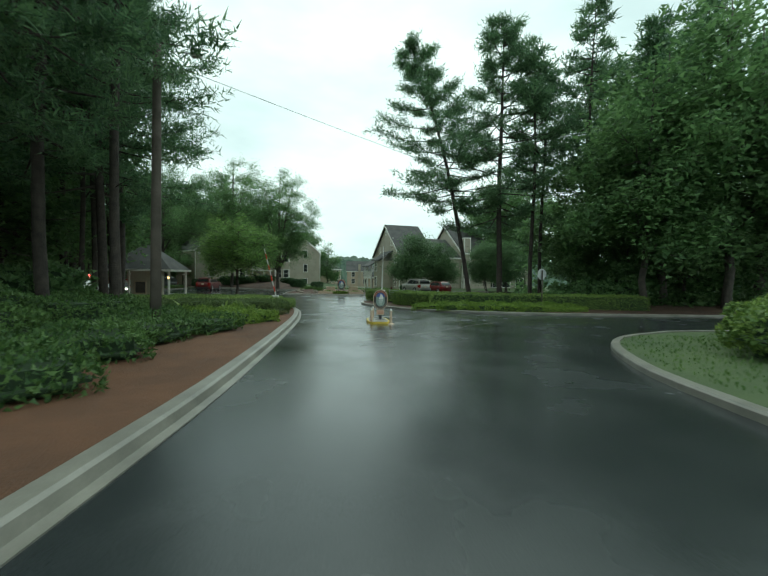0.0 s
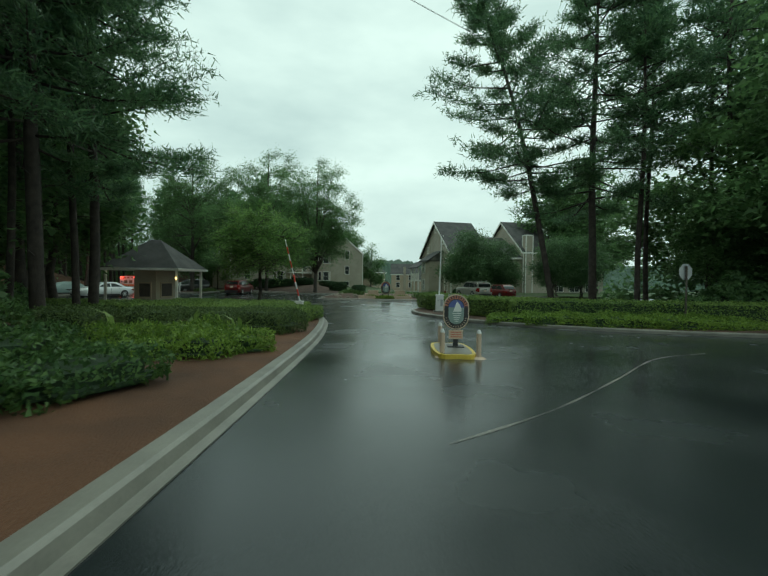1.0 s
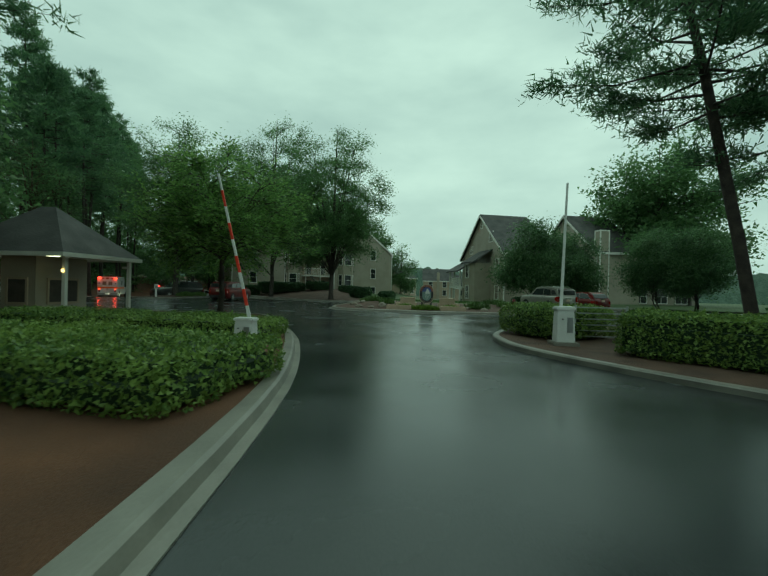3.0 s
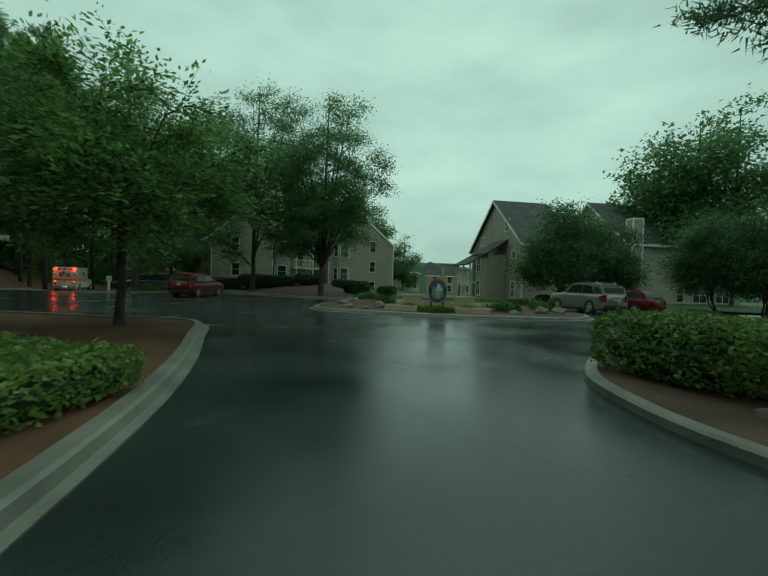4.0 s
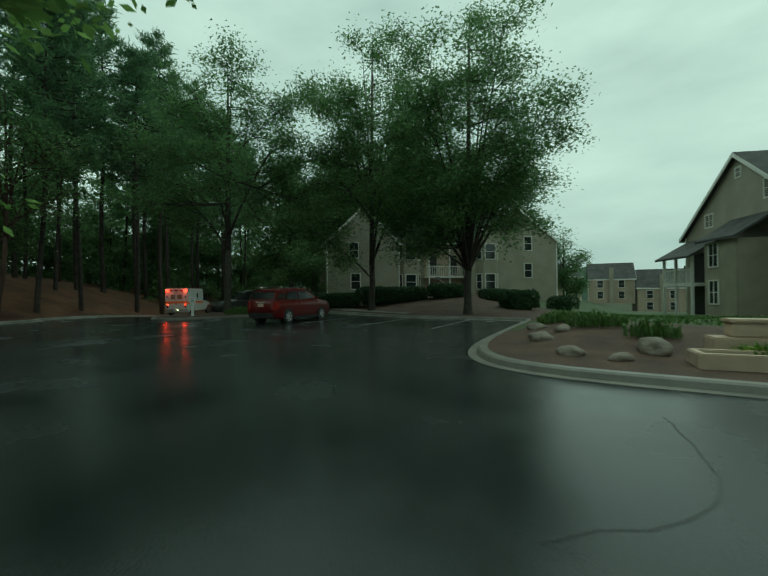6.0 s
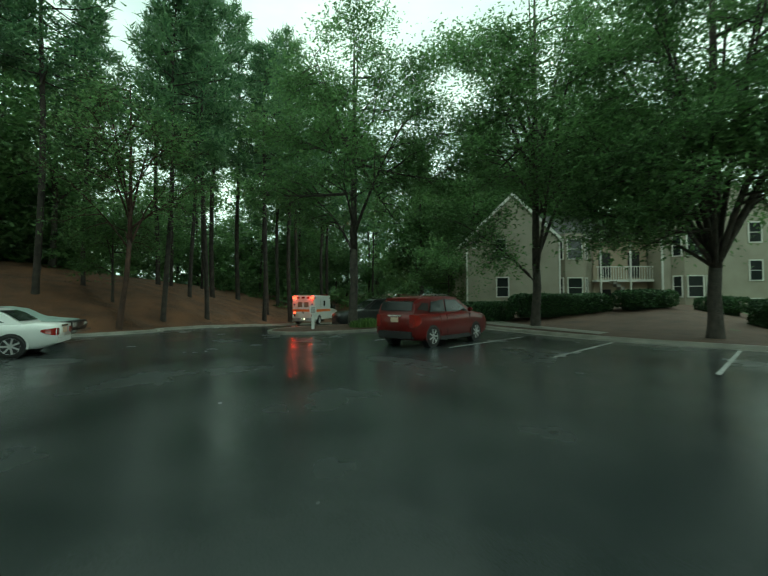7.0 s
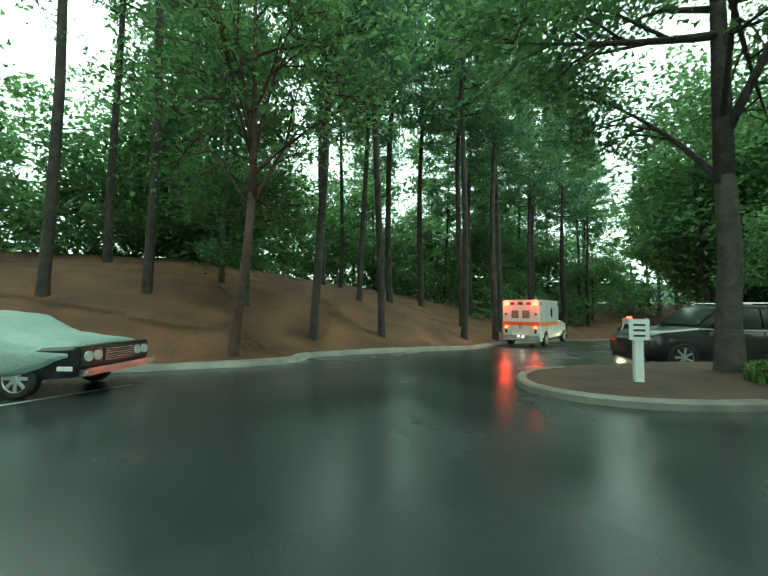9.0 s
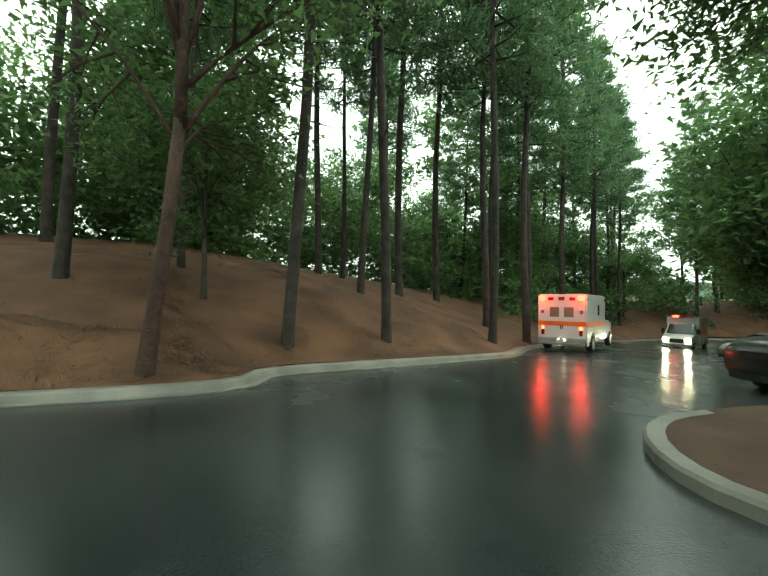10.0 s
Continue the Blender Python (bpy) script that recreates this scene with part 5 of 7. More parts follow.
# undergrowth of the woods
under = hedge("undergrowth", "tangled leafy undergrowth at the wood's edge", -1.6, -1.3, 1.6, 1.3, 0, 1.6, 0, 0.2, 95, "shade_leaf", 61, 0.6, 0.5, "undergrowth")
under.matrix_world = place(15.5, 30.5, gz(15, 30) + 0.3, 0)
rng_u = np.random.default_rng(77)
for i in range(36):
    if i < 10:
        x, y = rng_u.uniform(13.5, 42), rng_u.uniform(29.5, 33)
    elif i < 18:
        x, y = rng_u.uniform(12, 40), rng_u.uniform(2, 11)
    else:
        x, y = rng_u.uniform(-28, -14.5), rng_u.uniform(4, 22)
    again(under, x, y, soil(x, y) - 0.1, rng_u.uniform(0, 360), rng_u.uniform(0.8, 1.5))


# ---- signs, barriers and posts at the gate ----
def capsule(w, h, seg=14):
    r = w / 2
    out = [(r * math.cos(a), h / 2 - r + r * math.sin(a)) for a in np.linspace(0, math.pi, seg)]
    return out + [(r * math.cos(a), -h / 2 + r + r * math.sin(a)) for a in np.linspace(math.pi, math.tau, seg)]


UPRIGHT = Matrix(((1, 0, 0, 0), (0, 0, -1, 0), (0, 1, 0, 0), (0, 0, 0, 1)))   # x, y -> x, z; depth towards -y


def oval_sign(parent, z, w, h):
    """A capsule-shaped estate sign: pale rim, lettered ring, picture of a sail over water. It faces -y."""
    def plate(name, ww, hh, d0, d1, mat, label="", clip=None):
        bm = bmesh.new()
        pts = capsule(ww, hh)
        if clip:
            pts = [p for p in pts if clip(p[1])]
        prism(bm, pts, d0, d1, Matrix.Translation((0, 0, z)) @ UPRIGHT)
        bmesh.ops.recalc_face_normals(bm, faces=bm.faces)
        return part(name, bm, mat, parent, label)
    plate("rim", w, h, 0.0, 0.07, "cream", "pale rim")
    ring = plate("lettered_ring", w * 0.92, h * 0.94, 0.0, 0.076, "black", "dark ring")
    plate("upper_ring", w * 0.9, h * 0.92, 0.0, 0.08, "brick_sign", "terracotta upper half", lambda y: y > -0.02 * h)
    plate("inner_rim", w * 0.66, h * 0.74, 0.0, 0.084, "black")
    plate("water", w * 0.6, h * 0.69, 0.0, 0.088, "cover", "pale sea")
    plate("sky", w * 0.6, h * 0.69, 0.0, 0.092, "blue_sign", "deep blue sky", lambda y: y > 0.0)
    bm = bmesh.new()
    prism(bm, [(-0.12 * w, 0.01 * h), (0.2 * w, 0.01 * h), (0.2 * w, 0.1 * h), (0.13 * w, 0.22 * h), (0.02 * w, 0.3 * h)], 0, 0.097, Matrix.Translation((0, 0, z)) @ UPRIGHT)
    bmesh.ops.recalc_face_normals(bm, faces=bm.faces)
    part("sail", bm, "white", parent, "white sail")
    for i in range(5):
        bm = bmesh.new()
        ww = w * (0.2 - i * 0.03)
        prism(bm, [(-ww * 0.7, -0.03 * h - i * 0.055 * h), (ww, -0.03 * h - i * 0.055 * h), (ww, -0.05 * h - i * 0.055 * h), (-ww * 0.7, -0.05 * h - i * 0.055 * h)], 0, 0.095, Matrix.Translation((0, 0, z)) @ UPRIGHT)
        bmesh.ops.recalc_face_normals(bm, faces=bm.faces)
        part("ripple", bm, "white", parent)
    # bars of the ring's lettering
    for i in range(13):
        a = math.pi * (0.02 + 0.96 * i / 12)
        bm = bmesh.new()
        rr = w * 0.39
        add_box(bm, -w * 0.022, -0.086, -w * 0.05, w * 0.022, -0.02, w * 0.05, 0, Matrix.Translation((rr * math.cos(a), 0, z + h / 2 - w / 2 + rr * math.sin(a))) @ Matrix.Rotation(math.pi / 2 - a, 4, "Y"))
        part("letter_bar", bm, "black", ring)
    for i in range(13):
        a = math.pi * (1.04 + 0.92 * i / 12)
        bm = bmesh.new()
        rr = w * 0.39
        add_box(bm, -w * 0.012, -0.084, -w * 0.035, w * 0.012, -0.02, w * 0.035, 0, Matrix.Translation((rr * math.cos(a), 0, z - h / 2 + w / 2 + rr * math.sin(a))) @ Matrix.Rotation(math.pi / 2 - a, 4, "Y"))
        part("letter_bar", bm, "cream", ring)


def entrance_sign():
    g = gz(-0.2, 17.6)
    isl = thing("traffic_island", "small concrete island with yellow painted edge", "traffic island", place(-0.25, 17.5, g, 6))
    bm = bmesh.new()
    pts = smooth_line([(-0.42, -0.72), (0.0, -0.86), (0.42, -0.72), (0.42, 0.72), (0, 0.86), (-0.42, 0.72)], True, 5)
    prism(bm, pts, -0.1, 0.12)
    part("slab", bm, "yellow", isl, "yellow painted kerb face")
    bm = bmesh.new()
    prism(bm, [(x * 0.84, y * 0.9) for x, y in pts], 0.0, 0.126)
    part("top", bm, "concrete", isl)
    s = thing("entrance_sign", "oval estate sign with a sail picture on a short post", "sign", place(-0.15, 17.75, g + 0.12, 2))
    part("post", box(-0.06, -0.05, 0, 0.06, 0.05, 0.55, 0.01), "black", s, "black post")
    part("base_plate", box(-0.2, -0.16, 0, 0.2, 0.16, 0.03, 0.005), "black", s)
    oval_sign(s, 0.86, 0.62, 0.86)
    small = part("notice", box(-0.17, -0.09, 0.2, 0.17, -0.06, 0.42, 0.005), "cream", s, "small tan notice plate")
    for i in range(3):
        part("text_bar", box(-0.13, -0.094, 0.245 + i * 0.055, 0.13, -0.088, 0.27 + i * 0.055), "brick_sign", small)
    for x, y in ((-0.5, 16.85), (0.3, 16.8), (-0.5, 18.6)):
        b = thing("bollard", "tan plastic bollard with a white reflective top", "bollard", place(x, y, gz(x, y)), "bollards round the sign")
        part("tube", cyl(0.055, 0.055, 0, 0.56, 16), "cream", b)
        part("cap", cyl(0.058, 0.03, 0.56, 0.64, 16), "white", b, "white cap")
        part("foot", cyl(0.17, 0.1, 0, 0.04, 20), "cream", b)


entrance_sign()


def barrier(x, y, yaw, tilt, length, striped, label, k=1.0, tall=1.0):
    """A parking barrier: a tapered box on a concrete foot with its arm swung up."""
    g = gz(x, y) + 0.12
    b = thing("barrier", label, "barrier", place(x, y, g, yaw) @ Matrix.Diagonal((k, k, tall, 1)))
    part("foot", box(-0.34, -0.3, -0.1, 0.34, 0.3, 0.09, 0.02), "concrete", b)
    bm = bmesh.new()
    vs = add_box(bm, -0.24, -0.2, 0.09, 0.24, 0.2, 0.92, 0.015)
    for v in vs:
        if v.co.z > 0.5:
            v.co.x *= 0.88
            v.co.y *= 0.88
    cab = part("cabinet", bm, "white", b, "white painted cabinet")
    bm = bmesh.new()
    vs = add_box(bm, -0.25, -0.2, 0.92, 0.25, 0.2, 1.04, 0.03)
    part("lid", bm, "white", b)
    part("notice", box(0.03, -0.212, 0.35, 0.17, -0.186, 0.75, 0.003), "metal", cab, "grey notice with unreadable lines")
    part("latch", cyl(0.02, 0.02, 0, 0.03, 10, Matrix.Translation((-0.1, -0.2, 0.7)) @ Matrix.Rotation(radians(90), 4, "X")), "black", cab)
    arm = part("arm_bracket", cyl(0.07, 0.07, -0.06, 0.06, 16, Matrix.Translation((0.0, 0.24, 0.9)) @ Matrix.Rotation(radians(90), 4, "X")), "metal", b)
    n = 9
    for i in range(n):
        bm = bmesh.new()
        a, c = i * length / n, (i + 1) * length / n
        w0, w1 = 0.042 - 0.02 * i / n, 0.042 - 0.02 * (i + 1) / n
        vs = add_box(bm, -w0, -0.022, a, w0, 0.022, c, 0.004, None)
        bm.transform(Matrix.Translation((0.0, 0.26, 0.85)) @ Matrix.Rotation(radians(tilt), 4, "Y"))
        part("arm_stripe", bm, ("red_sheet" if i % 2 else "white") if striped else "white", b, "red reflective band" if striped and i % 2 else "")


barrier(-7.6, 28.6, 5, -10.4, 5.2, True, "white barrier cabinet with a raised red and white arm", 0.9, 0.66)
barrier(-0.15, 31.95, 5, 1.5, 3.6, False, "white barrier cabinet with a raised white arm")


def rail_gate():
    g = thing("metal_gate", "grey five-bar metal gate behind the barrier", "gate", place(0.45, 33.1, gz(0, 33) + 0.12, 8))
    for x in (0.0, 1.5):
        part("post", cyl(0.03, 0.03, 0, 1.05, 12, Matrix.Translation((x, 0, 0))), "metal", g)
    for i in range(6):
        part("bar", box(0.0, -0.015, 0.12 + i * 0.17, 1.5, 0.015, 0.155 + i * 0.17, 0.006), "metal", g)


rail_gate()


def stop_sign():
    s = thing("stop_sign", "back of a grey octagonal road sign on a post", "road sign", place(10.4, 26.8, gz(10.4, 26.8) + 0.1, 20))
    part("post", box(-0.03, -0.03, 0, 0.03, 0.03, 2.65, 0.005), "pole", s)
    bm = bmesh.new()
    prism(bm, [(0.38 * math.cos(math.pi / 8 + i * math.pi / 4), 0.38 * math.sin(math.pi / 8 + i * math.pi / 4)) for i in range(8)], -0.06, -0.05, Matrix.Translation((0, 0, 2.4)) @ UPRIGHT)
    bmesh.ops.recalc_face_normals(bm, faces=bm.faces)
    part("plate", bm, "metal", s, "bare metal back")


stop_sign()


def lamp_pole():
    x, y = -6.9, 12.3
    p = thing("utility_pole", "weathered wooden pole with a small lamp arm", "utility pole", place(x, y, gz(x, y) + 0.05))
    bm = bmesh.new()
    tube(bm, [(0, 0, -0.5), (0.02, 0, 3), (0.05, 0, 6), (0.06, 0, 8.6)], [0.16, 0.145, 0.125, 0.11], 14)
    part("shaft", bm, "pole", p, smooth=True)
    bm = bmesh.new()
    tube(bm, [(0.06, 0, 8.2), (0.5, 0.2, 8.5), (0.95, 0.42, 8.55)], [0.025, 0.025, 0.025], 8)
    arm = part("lamp_arm", bm, "metal", p)
    part("lamp_head", box(0.85, 0.3, 8.46, 1.2, 0.55, 8.6, 0.04), "metal", arm)
    part("insulator", cyl(0.04, 0.03, 8.6, 8.75, 10), "rubber", p)
    w = thing("overhead_cable", "thin black overhead cable across the road", "cable", None)
    bm = bmesh.new()
    a, b = Vector((x + 0.1, y, 8.6)), Vector((25.6, 35.3, 6.6))
    tube(bm, [a.lerp(b, i / 24) - Vector((0, 0, 0.9 * math.sin(math.pi * i / 24))) for i in range(25)], [0.008] * 25, 5)
    part("wire", bm, "black", w)
    w2 = thing("utility_pole", "distant wooden pole carrying the cable", "utility pole", place(25.6, 35.3, 0.2))
    part("shaft", cyl(0.17, 0.12, 0, 6.7, 12), "pole", w2)


lamp_pole()


def guard_house():
    g = thing("gatehouse", "small open gatehouse with a dark hipped roof and white posts", "gatehouse", place(-20.1, 34.7, gz(-19, 33) + 0.1, 4))
    part("floor_slab", box(-2.6, -1.8, -0.1, 2.6, 1.8, 0.08, 0.02), "concrete", g)
    bm = bmesh.new()
    e = [bm.verts.new(p) for p in ((-2.75, -2.05, 2.45), (2.75, -2.05, 2.45), (2.75, 2.05, 2.45), (-2.75, 2.05, 2.45), (-0.35, 0, 4.5), (0.35, 0, 4.5))]
    for f in ((0, 1, 5, 4), (1, 2, 5), (2, 3, 4, 5), (3, 0, 4), (3, 2, 1, 0)):
        bm.faces.new([e[i] for i in f])
    roof = part("roof", bm, "shingle", g)
    bm = bmesh.new()
    for q in ((-2.77, -2.08, 2.77, -2.05), (-2.77, 2.05, 2.77, 2.08), (-2.78, -2.05, -2.75, 2.05), (2.75, -2.05, 2.78, 2.05)):
        add_box(bm, q[0], q[1], 2.3, q[2], q[3], 2.46)
    part("fascia", bm, "trim", roof)
    part("ceiling", box(-2.7, -2.0, 2.36, 2.7, 2.0, 2.4), "trim", g)
    for x in (-2.45, 2.45):
        for y in (-1.65, 1.65):
            p = part("post", box(x - 0.07, y - 0.07, 0.08, x + 0.07, y + 0.07, 2.36, 0.008), "trim", g)
            part("brace", box(x - 0.05, y - 0.05, 2.0, x + 0.3 * (1 if x < 0 else -1), y + 0.05, 2.1) if y > 0 else box(x - 0.09, y - 0.09, 0.08, x + 0.09, y + 0.09, 0.25), "trim", p)
    bm = bmesh.new()
    add_box(bm, -0.75, -1.2, 0.08, 0.75, 1.2, 2.36)
    booth = part("booth", bm, "siding", g, "cream siding booth")
    bm = bmesh.new()
    clad(bm, -0.75, 0.75, 0.1, 2.3, None, Matrix.Translation((0, -1.202, 0)), 0.16)
    clad(bm, -1.2, 1.2, 0.1, 2.3, None, Matrix.Translation((0.752, 0, 0)) @ Matrix.Rotation(radians(90), 4, "Z"), 0.16)
    clad(bm, -1.2, 1.2, 0.1, 2.3, None, Matrix.Translation((-0.752, 0, 0)) @ Matrix.Rotation(radians(-90), 4, "Z"), 0.16)
    tagged(part("lap_siding", bm, "siding", booth), kind="stuff")
    for w, turn in ((0.95, Matrix.Translation((0, -1.24, 0))), (1.5, Matrix.Translation((0.79, 0, 0)) @ Matrix.Rotation(radians(90), 4, "Z"))):
        bm = bmesh.new()
        for q in ((-w / 2, 0.42, -w / 2 + 0.09, 1.5), (w / 2 - 0.09, 0.42, w / 2, 1.5), (-w / 2 + 0.09, 0.42, w / 2 - 0.09, 0.51), (-w / 2 + 0.09, 1.41, w / 2 - 0.09, 1.5)):
            add_box(bm, q[0], -0.04, q[1], q[2], 0.03, q[3], 0.006)
        bm.transform(turn)
        fr = part("screen_frame", bm, "siding2", g, "tan wooden screen frame")
        bm = box(-w / 2 + 0.09, -0.012, 0.51, w / 2 - 0.09, 0.02, 1.41)
        bm.transform(turn)
        part("screen", bm, "screen", fr, "grey-brown insect screen")
    lamp = part("ceiling_lamp", box(1.6, -1.6, 2.32, 1.9, -1.3, 2.358, 0.01), "soft_lamp", g, "small lit ceiling lamp")
    part("wall_lamp", box(2.4, -1.8, 1.72, 2.5, -1.72, 1.84, 0.02), "porch_lamp", g, "lit warm porch lamp")
    part("ceiling_lamp", box(-1.9, -1.6, 2.32, -1.6, -1.3, 2.358, 0.01), "soft_lamp", g, "small lit ceiling lamp")


M["soft_lamp"] = glow("gatehouse_lamp", (1.0, 0.85, 0.62), 5.0)
M["porch_lamp"] = glow("warm_porch_lamp", (1.0, 0.62, 0.25), 4.0)
guard_house()


# ---- estate sign, planters and rocks on the large island ----
def island_sign():
    z = back_height(-5.0, 47.9)
    s = thing("estate_sign", "oval estate sign with a sail picture between planters", "sign", place(-5.0, 47.75, z, 6))
    for x in (-0.3, 0.3):
        part("post", box(x - 0.05, 0.0, -0.1, x + 0.05, 0.1, 0.7, 0.01), "black", s)
    oval_sign(s, 1.02, 0.98, 1.3)
    for sx in (-1, 1):
        p = thing("planter_wall", "stepped sandstone-coloured planter wall", "planter", place(-5.0 + sx * 1.45, 48.45, z - 0.1, 6))
        part("lower_block", box(-0.72, -0.3, 0, 0.72, 0.3, 0.5, 0.03), "cream", p)
        part("upper_block", box(-0.52 - 0.1 * sx, -0.22, 0.5, 0.52 - 0.1 * sx, 0.22, 0.78, 0.03), "cream", p)
        part("cap", box(-0.56 - 0.1 * sx, -0.25, 0.78, 0.56 - 0.1 * sx, 0.25, 0.85, 0.02), "cream", p)
        q = thing("planter_box", "low sandstone planter filled with plants", "planter", place(-5.0 + sx * 1.78, 47.2, z - 0.12, 6))
        part("front_wall", box(-0.82, -0.3, 0, 0.82, -0.16, 0.36, 0.02), "cream", q)
        part("back_wall", box(-0.82, 0.3, 0, 0.82, 0.44, 0.36, 0.02), "cream", q)
        for t in (-1, 1):
            part("side_wall", box(t * 0.75 - 0.07, -0.16, 0, t * 0.75 + 0.07, 0.3, 0.36, 0.02), "cream", q)
        part("earth", box(-0.68, -0.16, 0, 0.68, 0.3, 0.3), "soil", q)


island_sign()


def rock(x, y, r, seed, label="rounded tan fieldstone in the mulch bed", floor=None):
    rng = np.random.default_rng(seed)
    o = thing("rock", label, "rock", place(x, y, (floor or back_height)(x, y), rng.uniform(0, 360)), "rocks of the island")
    bm = bmesh.new()
    bmesh.ops.create_icosphere(bm, subdivisions=3, radius=1)
    for v in bm.verts:
        k = 1 + 0.35 * noise.noise(v.co * 1.1 + Vector((seed, 0, 0))) + 0.1 * noise.noise(v.co * 3 + Vector((seed, 5, 0)))
        v.co = Vector((v.co.x * r * 1.35 * k, v.co.y * r * 0.9 * k, v.co.z * r * 0.72 * k + r * 0.35))
    part("stone", bm, "rock", o, smooth=True)


for i, (x, y, r) in enumerate(((-10.4, 49.2, 0.22), (-9.6, 47.5, 0.2), (-8.1, 48.2, 0.3), (-8.7, 47.2, 0.16), (0.2, 48.5, 0.3), (1.1, 48.9, 0.28), (1.6, 50.2, 0.2), (-10.9, 52.2, 0.22), (-10.0, 50.4, 0.18), (-8.3, 50.4, 0.2), (-1.2, 47.7, 0.2), (-10.9, 54.6, 0.2), (-2.2, 48.3, 0.16))):
    rock(x, y, r, i + 3)


def hydrant():
    x, y = 0.9, 49.6
    h = thing("fire_hydrant", "faded red fire hydrant in the mulch", "hydrant", place(x, y, back_height(x, y)))
    part("barrel", cyl(0.12, 0.11, 0, 0.5, 16), "red_paint", h)
    part("bonnet", cyl(0.15, 0.05, 0.5, 0.68, 16), "red_paint", h)
    part("flange", cyl(0.17, 0.17, 0.02, 0.07, 16), "red_paint", h)
    for s in (-1, 1):
        part("outlet", cyl(0.06, 0.06, 0, 0.2, 12, Matrix.Translation((0, 0, 0.38)) @ Matrix.Rotation(radians(90 * s), 4, "Y")), "red_paint", h)


hydrant()


def marker_post():
    x, y = -31.0, 54.4
    p = thing("marker_post", "white square post with a small parking notice", "post", place(x, y, gz(x, y) + 0.16, 55))
    part("shaft", box(-0.075, -0.075, -0.1, 0.075, 0.075, 1.02, 0.01), "white", p)
    n = part("notice", box(-0.17, -0.1, 0.76, 0.17, -0.08, 1.14, 0.004), "white", p, "white notice with dark lines")
    for i in range(3):
        part("text_bar", box(-0.1, -0.104, 0.82 + i * 0.1, 0.1, -0.098, 0.86 + i * 0.1), "black", n)
    part("cap", box(-0.09, -0.09, 1.02, 0.09, 0.09, 1.06, 0.01), "white", p)


marker_post()


# ---- painted bay lines and road wear ----
def bay_line(x0, y0, x1, y1, w=0.1):
    bm = bmesh.new()
    n = 8
    d = Vector((y0 - y1, x1 - x0)).normalized() * w / 2
    rows = [[bm.verts.new((x0 + (x1 - x0) * i / n + s * d.x, y0 + (y1 - y0) * i / n + s * d.y, gz(x0 + (x1 - x0) * i / n, y0 + (y1 - y0) * i / n) + 0.006)) for s in (-1, 1)] for i in range(n + 1)]
    for a, b in zip(rows, rows[1:]):
        bm.faces.new((a[0], b[0], b[1], a[1]))
    bmesh.ops.recalc_face_normals(bm, faces=bm.faces)
    tagged(mesh_ob("bay_line", bm, "line_paint"), "worn white painted parking bay line", "road marking", "bay lines", "structure")


for x in (-15.1, -18.6, -22.0, -25.6):
    bay_line(x, 53.6, x - 0.1, 59.0)
for x in (1.9, 5.0, 8.4, 11.6):
    bay_line(x + 0.8, 54.5, x + 0.2, 60.0)
bay_line(-30.5, 41.0, -34.5, 45.5)


def crack(pts, w=0.011):
    """A dark sealed crack wandering across the asphalt."""
    line = smooth_line(pts, False, 6)
    line = [(x + 0.12 * noise.noise((x * 1.7, y * 1.7, 3)), y + 0.12 * noise.noise((x * 1.7, y * 1.7, 9))) for x, y in line]
    bm = bmesh.new()
    rows = []
    for i, (x, y) in enumerate(line):
        a, b = line[max(i - 1, 0)], line[min(i + 1, len(line) - 1)]
        d = Vector((a[1] - b[1], b[0] - a[0])).normalized() * w * (0.6 + 0.5 * noise.noise((x * 4, y * 4, 0)))
        rows.append([bm.verts.new((x + s * d.x, y + s * d.y, gz(x, y) + 0.004)) for s in (-1, 1)])
    for a, b in zip(rows, rows[1:]):
        bm.faces.new((a[0], b[0], b[1], a[1]))
    bmesh.ops.recalc_face_normals(bm, faces=bm.faces)
    tagged(mesh_ob("road_crack", bm, "black"), "dark sealed crack in the asphalt", "crack", "road cracks", "structure")


for pts in ([(-8.6, 36), (-5, 38), (-1, 38.6)], [(-9.3, 40.8), (-8.2, 42.0), (-8.4, 44)], [(-3.5, 41), (-1, 42.2), (3.5, 43.5), (8, 46)]):
    crack(pts)

def seam(pts, w):
    """A joint that holds water, across the asphalt; the water's glint is painted as a pale colour."""
    line = smooth_line(pts, False, 10)
    bm, rows = bmesh.new(), []
    for i, (x, y) in enumerate(line):
        a, b = line[max(i - 1, 0)], line[min(i + 1, len(line) - 1)]
        d = Vector((a[1] - b[1], b[0] - a[0])).normalized() * w * max(0.15, 0.6 + 1.1 * noise.noise((x * 1.6, y * 1.6, 4)))
        rows.append([bm.verts.new((x + q * d.x, y + q * d.y, gz(x, y) + 0.005)) for q in (-1, 1)])
    for a, b in zip(rows, rows[1:]):
        bm.faces.new((a[0], b[0], b[1], a[1]))
    bmesh.ops.recalc_face_normals(bm, faces=bm.faces)
    tagged(mesh_ob("road_joint", bm, "concrete"), "joint across the wet asphalt, its water glint painted pale", "road joint", kind="structure")


seam([(-0.6, 11.6), (0.8, 13.0), (2.4, 15.0), (4.4, 17.6), (6.2, 18.8)], 0.022)

# concrete walk behind the parking kerb
sheet("walkway", [(-29.0, 65.2), (-25.6, 62.9), (-19.6, 60.4), (-19.6, 61.6), (-25.0, 64.2), (-28.6, 66.4)], lambda x, y: back_height(x, y) + 0.05, "concrete", 1.0, "pale concrete walk behind the parking kerb", "walkway")


